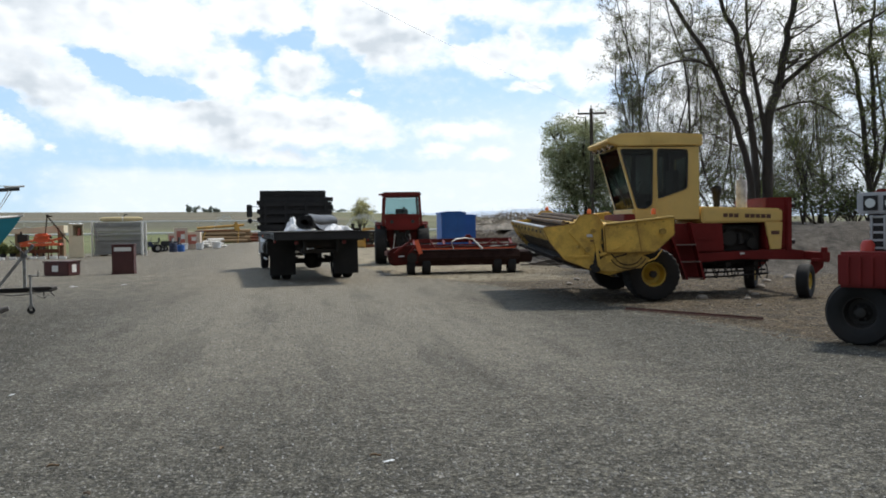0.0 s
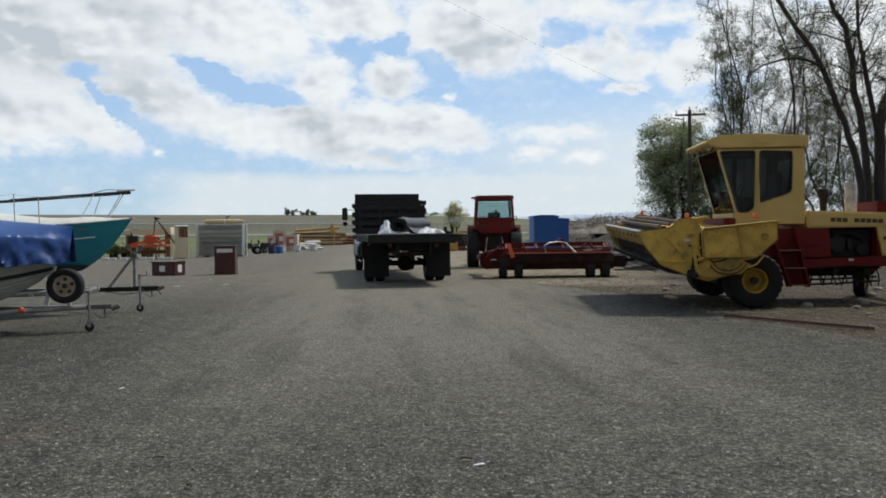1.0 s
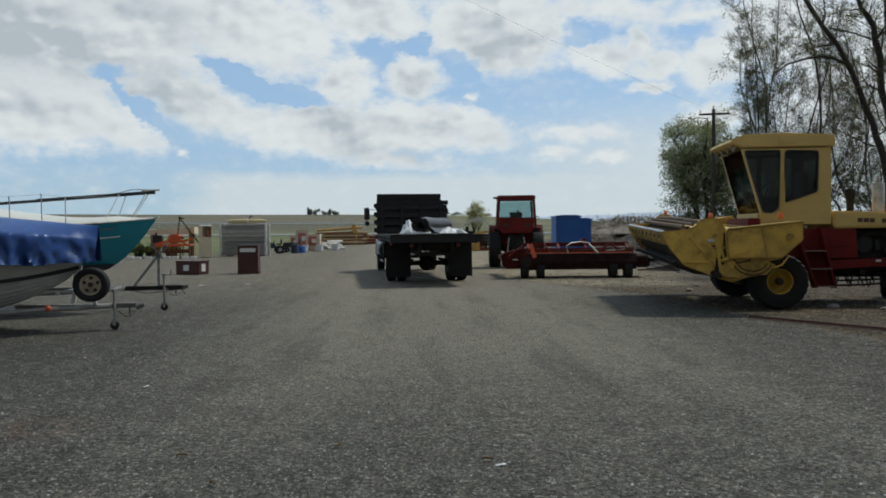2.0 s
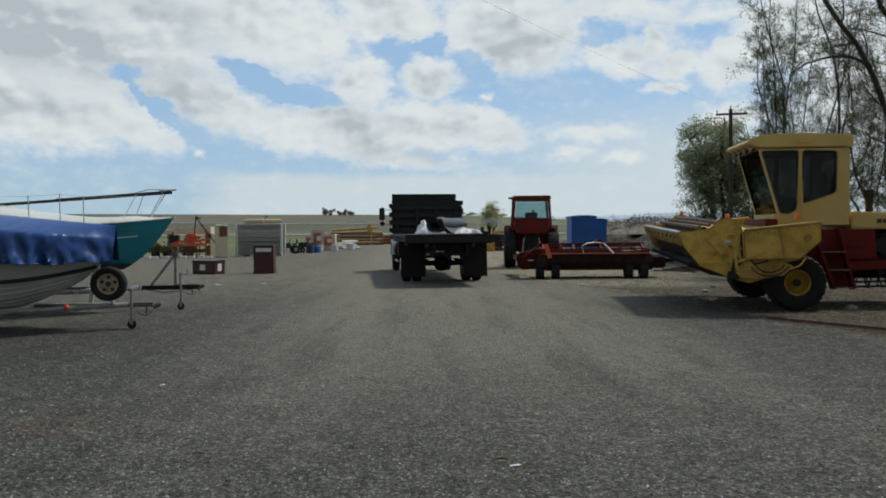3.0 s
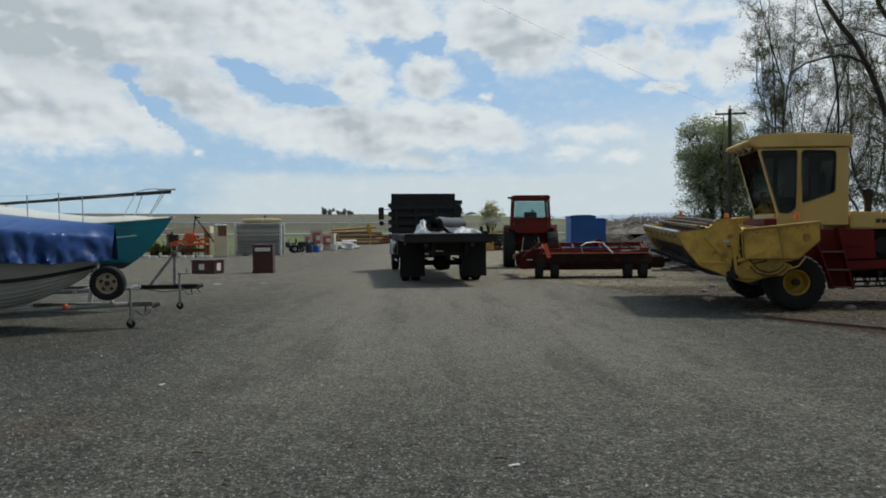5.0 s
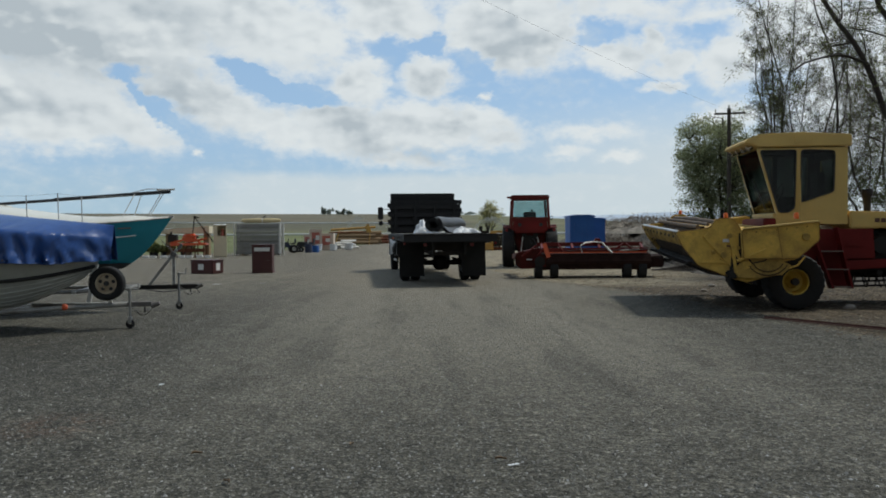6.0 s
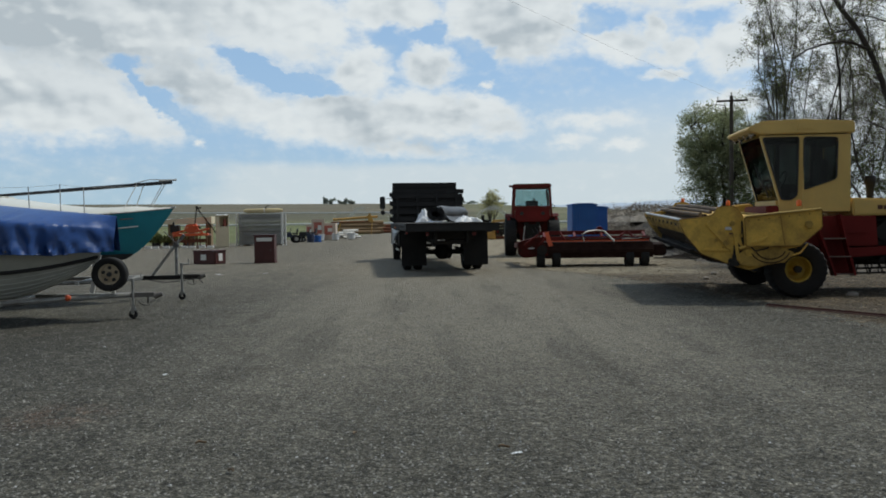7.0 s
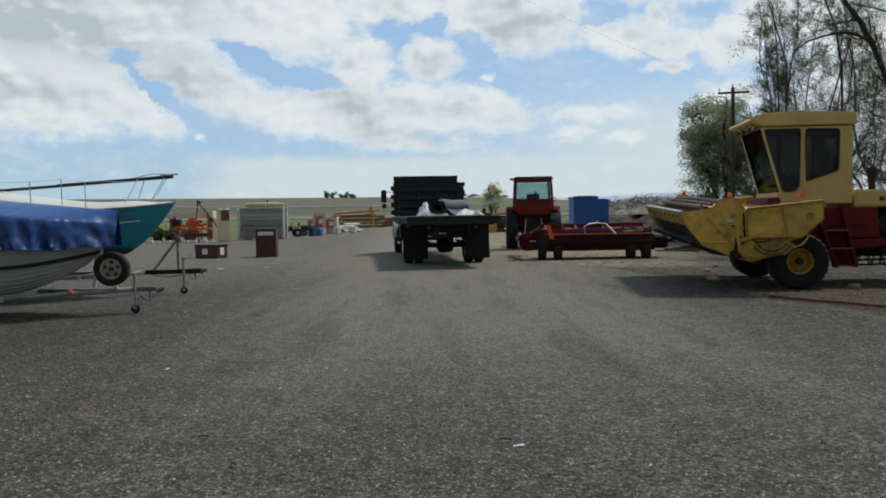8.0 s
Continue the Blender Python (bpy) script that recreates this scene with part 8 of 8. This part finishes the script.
build_pipe_pile(-8.3, 70.0, 35, 13, 1.7, 0.10, GALV, "pipe_pile", "heap of silver irrigation pipes on the gravel", 6)
build_pipe_pile(-9.3, 92.0, 8, 16, 5.2, 0.20, TIMBER, "log_pile", "long pile of weathered brown timber poles", 7)
build_pipe_pile(-6.8, 97.0, 4, 10, 4.0, 0.18, RUST, "log_pile", "long dark brown pile of poles", 8)


def build_auger_machine(x, y, rz):
    m = thing("yellow_auger", at(x, y, rz), "old yellow grain auger resting on the timber pile", "farm machine")
    part("tube", Shape().rod((-2.2, 0, 1.62), (2.6, 0, 1.90), 0.13, n=14), OLD_YELLOW, m)
    part("hopper", Shape().prism([(1.6, 1.3), (1.5, 2.0), (1.8, 2.35), (1.95, 1.9), (2.2, 1.3)], -0.4, 0.4), OLD_YELLOW, m, bevel=0.03)
    for s in (-1, 1):
        part("leg", Shape().bar((-1.8, s * 0.5, 0), (-1.2, s * 0.1, 1.7), 0.08, 0.08), OLD_YELLOW, m)
        part("leg", Shape().bar((1.9, s * 0.6, 0), (2.0, s * 0.3, 1.4), 0.08, 0.08), OLD_YELLOW, m)
    part("cross_tube", Shape().rod((-2.4, -0.3, 1.32), (1.9, -0.3, 1.40), 0.08, n=10), RUST, m)


build_auger_machine(-9.8, 89.0, 6)


# ---- behind the truck: a long dark trailer with junk on it, portable toilets, brush heap ----
def build_hay_trailer():
    t = thing("flat_trailer", at(2.7, 60.0, -2), "long dark steel trailer with boarded sides beyond the yard", "trailer")
    part("bed", Shape().box((0, 0, 0.62), (4.2, 2.0, 0.14)), DARK_STEEL, t, bevel=0.01)
    for k in range(4):
        part("side_board", Shape().box((0, -1.02, 0.42 + 0.22 * k), (4.1, 0.05, 0.205)), DARK_STEEL, t, bevel=0.006)
    for x in (-1.9, -0.65, 0.65, 1.9):
        part("upright", Shape().box((x, -1.06, 0.80), (0.09, 0.05, 1.05)), DARK_STEEL, t)
    part("skid_beam", Shape().bar((-2.9, -1.2, 0.12), (1.6, -1.2, 0.12), 0.18, 0.20), RUST, t, "rusty ground beam")
    for x in (-1.2, 1.2):
        wheel(t, pose(x, -0.85, 0.32), 0.32, 0.2, 0.18, WHITE_RIM)
        wheel(t, pose(x, 0.85, 0.32, 0, 0, 180), 0.32, 0.2, 0.18, WHITE_RIM)
    g = thing("machine_frame", at(2.0, 60.0, -2, 1.19 - gz(2, 60)), "jumble of black machine parts on the trailer", "machine parts")
    part("bar", Shape().box((0, 0, 0.10), (2.6, 0.5, 0.2)), DARK_STEEL, g, bevel=0.02)
    for x, z in ((-1.0, 0.5), (-0.5, 0.38), (0.1, 0.30), (0.8, 0.42)):
        part("bracket", Shape().box((x, 0, 0.1 + z / 2), (0.22, 0.3, z)), DARK_STEEL, g, bevel=0.02)
    y = thing("yellow_implement", at(4.6, 58.5, 8), "old yellow implement frame parked beside the dark trailer", "farm implement")
    part("frame", Shape().bar((-1.2, 0, 1.30), (1.2, 0, 1.34), 0.14, 0.18).bar((-1.2, 0, 1.3), (-1.3, -0.2, 0.4), 0.10, 0.10), OLD_YELLOW, y, bevel=0.01)
    part("leg", Shape().bar((0.9, 0, 1.3), (1.0, 0, 0.0), 0.12, 0.12, up=(0, 1, 0)), OLD_YELLOW, y)
    part("leg", Shape().bar((-1.1, 0, 1.3), (-1.0, 0.3, 0.0), 0.12, 0.12, up=(0, 1, 0)), OLD_YELLOW, y)
    part("shoe", Shape().prism([(-1.7, 0.05), (-1.8, 0.5), (-1.2, 0.55), (-1.0, 0.05)], -0.3, 0.1), OLD_YELLOW, y, bevel=0.03)
    s = thing("sprayer", at(0.45, 63.0, 0), "yellow-green crop sprayer boom beyond the trailer", "farm implement")
    part("tank", Shape().lathe([(0.001, -0.35), (0.25, -0.35), (0.3, -0.25), (0.3, 0.25), (0.25, 0.35), (0.001, 0.35)], (0, 0, 1.05), "x", 16), OLD_YELLOW, s)
    part("stand", Shape().bar((-0.2, 0, 0), (-0.2, 0, 0.8), 0.1, 0.1, up=(0, 1, 0)).bar((0.2, 0, 0), (0.2, 0, 0.8), 0.1, 0.1, up=(0, 1, 0)), DARK_STEEL, s)


build_hay_trailer()


def build_toilet(x, y, rz, tall):
    t = thing("portable_toilet", at(x, y, rz), "blue moulded plastic portable toilet on bare earth", "portable toilet", "portable toilets")
    part("cabin", Shape().box((0, 0, 0.12 + (tall - 0.22) / 2), (1.06, 1.10, tall - 0.22)), BLUE_PLASTIC, t, bevel=0.03)
    d = part("door", Shape().box((0, -0.565, tall * 0.48), (0.72, 0.03, tall * 0.80)), BLUE_PLASTIC, t, bevel=0.01)
    for k in range(3):
        part("door_rib", Shape().box((-0.2 + 0.2 * k, -0.585, tall * 0.48), (0.06, 0.02, tall * 0.66)), BLUE_PLASTIC, d)
    part("roof", Shape().prism([(-0.58, tall - 0.12), (-0.56, tall - 0.04), (-0.3, tall), (0.3, tall), (0.56, tall - 0.04), (0.58, tall - 0.12)], -0.58, 0.58), BLUE_PLASTIC, t, "domed blue roof", bevel=0.02)
    for k in range(4):
        part("vent_slot", Shape().box((0.56, -0.3 + 0.2 * k, tall - 0.30), (0.02, 0.12, 0.05)), SEAT, t)
    part("skid", Shape().box((0, 0, 0.06), (1.2, 1.2, 0.12)), SEAT, t)


build_toilet(6.0, 36.0, 3, 2.06)
build_toilet(6.78, 37.6, 3, 1.95)


DRY_WOOD = mat("dry_grey_branches", (0.24, 0.21, 0.175), 0.9, var=0.4, scale=9)


def build_brush(x, y, w, h, seed, label):
    r = random.Random(seed)
    b = thing("brush_heap", at(x, y), label, "brush heap", "brush heaps")
    mound = Shape().sheet(lambda u, v: ((u - 0.5) * w, (v - 0.5) * 3.0, h * 0.62 * math.sin(u * math.pi) ** 0.7 * math.sin(v * math.pi) ** 0.7 * (0.7 + 0.6 * noise.noise(Vector((u * w * 1.3, v * 3, seed)))) - 0.05), 30, 14)
    part("mound", mound, mat("grey_brush_%d" % seed, (0.30, 0.27, 0.23), 0.95, var=0.5, scale=5, bump=0.9, grain=25), b)
    st = Shape()
    for _ in range(900):
        u = r.random()
        z = h * 0.7 * math.sin(u * math.pi) ** 0.7
        c = Vector(((u - 0.5) * w, r.uniform(-1.2, 0.6), z * r.uniform(0.3, 1.0)))
        d = Vector((r.gauss(0, 1), r.gauss(0, 0.6), r.gauss(0.1, 0.5))).normalized() * r.uniform(0.2, 0.6)
        st.rod(c - d * 0.5, c + d, r.uniform(0.008, 0.028), 0.005, n=4, caps=False)
    tagged(part("branch", plain_mesh("branch", st, DRY_WOOD), DRY_WOOD, b), kind="stuff")


build_brush(12.0, 49.0, 9.0, 1.35, 61, "grey heap of cut brush and branches")
build_brush(9.0, 46.0, 4.6, 1.45, 62, "tangled pale heap of branches and scrap")
build_brush(9.5, 34.0, 5.0, 1.0, 63, "low heap of dry sticks on bare earth")
for i, (x, y) in enumerate(((14.2, 60.0), (14.6, 60.4), (15.1, 60.1), (15.5, 60.6))):
    p = thing("fence_post", at(x, y), "weathered dark fence post beyond the brush", "post", "fence posts")
    part("post", Shape().rod((0, 0, -0.1), (0.03, 0, 1.0 + 0.10 * (i % 2)), 0.08, 0.07, n=8), POLE_WOOD, p)

# bare earth things by the header
DARK_RUST = mat("dark_red_rust", (0.075, 0.028, 0.020), 0.85, var=0.4, scale=6)
fl = thing("angle_iron", pose(5.62, 11.80, gz(5.6, 11.8) + 0.02, 0, 0, -57), "long rusty red length of steel lying on the ground", "steel bar")
part("web", Shape().box((0, 0, 0.010), (2.35, 0.045, 0.012)), DARK_RUST, fl, bevel=0.003)
part("flange", Shape().box((0, 0.024, 0.024), (2.35, 0.008, 0.040)), DARK_RUST, fl, bevel=0.003)
db = thing("board_heap", at(8.35, 27.6, -8), "flat dark boards and sheet scrap on the ground", "boards")
for k in range(4):
    part("board", Shape().box((0.2 * k - 0.3, 0.12 * k, 0.03 + 0.045 * k), (2.0 - 0.2 * k, 0.30, 0.035), Matrix.Rotation(0.15 * (k - 1.5), 3, "Z")), POLE_WOOD, db, bevel=0.005)
# ---- irrigation lines, spray, far hills ----
for i, (y, x0, x1, z) in enumerate(((130.0, -52, -6, 0.9), (210.0, -75, 6, 1.2), (118.0, 3, 24, 0.9))):
    ln = thing("irrigation_line", pose(0, y, gz((x0 + x1) / 2, y)), "long white irrigation pipe across the green field", "irrigation pipe", "irrigation lines")
    part("pipe", Shape().tube([(x0 + (x1 - x0) * q / 20, 0, z + gz(x0 + (x1 - x0) * q / 20, y) - gz((x0 + x1) / 2, y)) for q in range(21)], 0.19, 6), WHITE_PLASTIC, ln)
    for k in range(6):
        x = x0 + (x1 - x0) * (k + 0.5) / 6
        dz = gz(x, y) - gz((x0 + x1) / 2, y)
        part("stand", Shape().rod((x, 0, dz - 0.1), (x, 0, dz + z), 0.05, n=6), GALV, ln)


def build_hill():
    sh = Shape()
    vs, n = [], 160
    for i in range(n + 1):
        az = radians(-4 + 62 * i / n)
        h = 50 + 14 * noise.noise(Vector((i * 0.05, 0, 7))) + 5 * noise.noise(Vector((i * 0.31, 3, 7)))
        h *= step(0, 14, i)
        for d, q in ((2600, 0.0), (2800, 0.6), (3000, 1.0), (3100, 0.0)):
            vs.append((d * math.sin(az), d * math.cos(az), -10 + (h + 12) * q))
    sh.add(vs, [(i * 4 + j, i * 4 + j + 1, i * 4 + 4 + j + 1, i * 4 + 4 + j) for i in range(n) for j in range(3)])
    # distance haze painted as the hills' own pale blue
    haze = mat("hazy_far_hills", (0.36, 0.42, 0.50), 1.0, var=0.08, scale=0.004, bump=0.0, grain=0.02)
    tagged(new("backdrop", mesh_of("backdrop", sh, haze)), "far hills with pale blue haze in their colour", "hills", kind="structure")


build_hill()


# water jets over the fields
def build_jet(x, y, z, dx, rise, seed):
    j = thing("sprinkler_jet", pose(x, y, gz(x, y)), "fine white arc of sprinkler water over the field", "sprinkler", "sprinklers")
    r = random.Random(seed)
    part("riser", Shape().rod((0, 0, 0), (0, 0, z), 0.05, n=6), GALV, j)
    sh = Shape()
    for _ in range(800):
        q = r.random()
        c = Vector((dx * q + r.gauss(0, 0.10 + 0.25 * q), r.gauss(0, 0.3), z + rise * 4 * q * (1 - q * 0.72) * 0.5 + r.gauss(0, 0.06 + 0.22 * q)))
        s = r.uniform(0.016, 0.042)
        sh.add([c + Vector((-s, 0, 0)), c + Vector((s, 0, 0)), c + Vector((0, 0, s * 1.5))], [(0, 1, 2)])
    tagged(part("drops", plain_mesh("drops", sh, WHITE_PLASTIC, False), WHITE_PLASTIC, j), kind="stuff")


for i, a in enumerate(((-23.0, 95.0, 0.9, 3.2, 2.6), (-13.0, 110.0, 1.0, 2.6, 3.0), (-8.6, 128.0, 1.0, 2.4, 2.4), (4.0, 112.0, 1.0, 3.6, 2.8), (9.4, 118.0, 1.0, -3.2, 3.0))):
    build_jet(*a, 400 + i)

# ---- stones and litter ----
STONE = mat("pale_field_stone", (0.22, 0.195, 0.165), 0.9, var=0.25, scale=8, bump=0.5)


def stone_shape(r, seed, flat=0.6):
    rnd = random.Random(seed)
    bm = bmesh.new()
    bmesh.ops.create_icosphere(bm, subdivisions=2, radius=r)
    o = Vector((rnd.uniform(0, 90), 0, 0))
    for v in bm.verts:
        v.co *= 1 + 0.35 * noise.noise(v.co / r * 0.9 + o)
        v.co.z *= flat
    sh = Shape()
    bm.verts.index_update()
    sh.v, sh.f = [tuple(v.co) for v in bm.verts], [tuple(v.index for v in f.verts) for f in bm.faces]
    bm.free()
    return sh


for i, (x, y, r) in enumerate(((7.10, 14.35, 0.11), (7.75, 13.9, 0.07), (8.3, 14.6, 0.08), (7.4, 12.9, 0.05), (9.3, 16.2, 0.12), (10.4, 17.8, 0.10), (6.9, 17.2, 0.07), (5.9, 18.6, 0.08), (9.9, 13.4, 0.09), (8.9, 11.7, 0.05), (10.6, 15.0, 0.07), (7.0, 10.4, 0.04), (11.6, 18.8, 0.13), (6.6, 20.2, 0.08))):
    t = thing("stone", pose(x, y, gz(x, y) + r * 0.2, 0, 0, 40 * i), "pale rounded stone lying on bare earth", "stone", "stones")
    part("rock", stone_shape(r, i), STONE, t)
for i, (x, y, a, ln) in enumerate(((0.42, 4.95, 28, 0.075), (-2.64, 7.68, 70, 0.07), (-6.2, 22.6, 10, 0.20), (-5.0, 22.9, 40, 0.14))):
    t = thing("litter_scrap", pose(x, y, gz(x, y) + 0.012, 0, 0, a), "small white paper scrap lying on the gravel", "litter", "litter")
    part("scrap", Shape().sheet(lambda u, v: ((u - 0.5) * ln, (v - 0.5) * ln * 0.30, 0.004 + 0.02 * ln * 4 * abs(noise.noise(Vector((u * 3, v * 3, i))))), 6, 4), WHITE_PLASTIC, t, thick=0.002)


# dry leaves on the gravel
DRY_LEAF = mat("dry_brown_leaf", (0.16, 0.105, 0.06), 0.8, var=0.3, scale=30)
for x, y, a in ((0.35, 5.08, 15), (-0.62, 5.5, 80), (-1.25, 4.7, 130), (-1.6, 5.3, 40)):
    t = thing("fallen_leaf", pose(x, y, gz(x, y) + 0.010, 0, 0, a), "dry curled brown leaf lying on the gravel", "leaf", "fallen leaves")
    part("blade", Shape().sheet(lambda u, v: ((u - 0.5) * 0.075, (v - 0.5) * 0.026 * math.sin(math.pi * (0.08 + 0.84 * u)), 0.004 + 0.05 * (v - 0.5) ** 2 + 0.006 * math.sin(u * 5)), 7, 4), DRY_LEAF, t, thick=0.0015)


# ---- loose gravel on the near ground ----
def build_gravel(name, count, inner, outer, smin, smax, seed, color, label, bare=False):
    rnd = np.random.RandomState(seed)
    ang = np.radians(rnd.uniform(-46, 46, count))
    rad = inner * (outer / inner) ** rnd.random_sample(count)
    base = np.array([(1, 0, 0), (-0.6, 0.8, 0), (-0.5, -0.9, 0), (0.1, 0.05, 0.75), (0.45, -0.4, 0.5)])
    faces = np.array([(0, 1, 3), (1, 2, 3), (2, 4, 3), (4, 0, 3), (2, 0, 4)])
    xs, ys = rad * np.sin(ang), rad * np.cos(ang)
    if bare:
        # on the churned ground beside the lane only
        ys = inner + (outer - inner) * rnd.random_sample(count) ** 1.3
        xs = np.array([bend(y, DIRT_EDGE) for y in ys]) + rnd.uniform(-0.4, 9.5, count)
    zs = np.array([gz(x, y) for x, y in zip(xs, ys)])
    size = smin + (smax - smin) * rnd.random_sample(count) ** 3
    rot = rnd.uniform(0, math.tau, count)
    c, s = np.cos(rot)[:, None], np.sin(rot)[:, None]
    jit = 1 + 0.35 * rnd.standard_normal((count, 5, 3))
    b = base[None] * jit
    px = (b[:, :, 0] * c - b[:, :, 1] * s) * size[:, None] + xs[:, None]
    py = (b[:, :, 0] * s + b[:, :, 1] * c) * size[:, None] + ys[:, None]
    pz = b[:, :, 2] * size[:, None] * (0.42 if bare else 0.66) + zs[:, None] - 0.002
    v = np.stack([px, py, pz], 2).reshape(-1, 3)
    f = (faces[None] + 5 * np.arange(count)[:, None, None]).reshape(-1, 3)
    me = bpy.data.meshes.new(name)
    me.from_pydata(v.tolist(), [], f.tolist())
    m = bpy.data.materials.new(name)
    m.use_nodes = True
    nt = m.node_tree
    geo = nt.nodes.new("ShaderNodeNewGeometry")
    ramp = nt.nodes.new("ShaderNodeValToRGB")
    ramp.color_ramp.elements[0].color = (*[q * 0.8 for q in color], 1)
    ramp.color_ramp.elements[1].color = (*[min(0.5, q * 2.5) for q in color], 1)
    ramp.color_ramp.elements[0].position, ramp.color_ramp.elements[1].position = 0.1, 1.0
    nt.links.new(geo.outputs["Random Per Island"], ramp.inputs[0])
    nt.links.new(ramp.outputs[0], nt.nodes["Principled BSDF"].inputs["Base Color"])
    nt.nodes["Principled BSDF"].inputs["Roughness"].default_value = 0.9
    me.materials.append(m)
    return tagged(new(name, me), label, "gravel", kind="stuff")


build_gravel("gravel", 95000, 3.0, 15.0, 0.004, 0.018, 5, (0.105, 0.102, 0.092), "loose grey crushed gravel strewn over the yard")
build_gravel("clods", 9000, 3.2, 11.0, 0.007, 0.020, 15, (0.120, 0.116, 0.104), "dark clods and coarse stones pressed into the yard")
build_gravel("pale_chips", 7000, 3.2, 22.0, 0.005, 0.015, 25, (0.22, 0.215, 0.20), "small pale stone chips scattered over the yard")


build_gravel("earth_lumps", 22000, 9.0, 27.0, 0.008, 0.050, 35, (0.066, 0.050, 0.034), "brown lumps of churned earth beside the yard", bare=True)

# straw, chips and twigs trodden into the bare earth
CHAFF = mat("trodden_straw", (0.30, 0.25, 0.17), 0.9, var=0.3)


def build_chaff(count, seed):
    r = random.Random(seed)
    sh = Shape()
    while len(sh.f) < count * 3:
        y = 8.5 + 22 * r.random() ** 1.5
        x = bend(y, DIRT_EDGE) + r.uniform(-0.3, 9.0)
        if y + 0.14 * (x - 13) > 20.4 and x > 8:
            continue
        a, ln = r.random() * math.tau, r.uniform(0.015, 0.05) * (1.0 + 1.6 * r.random() ** 4)
        d = Vector((math.cos(a), math.sin(a), 0)) * ln
        c = Vector((x, y, gz(x, y) + 0.008))
        sh.rod(c - d, c + d + Vector((0, 0, r.uniform(0, 0.02))), r.uniform(0.002, 0.004), 0.002, n=3, caps=False)
    return tagged(new("chaff", plain_mesh("chaff", sh, CHAFF)), "pale straw and wood chips scattered on bare earth", "straw", kind="stuff")


build_chaff(4200, 9)
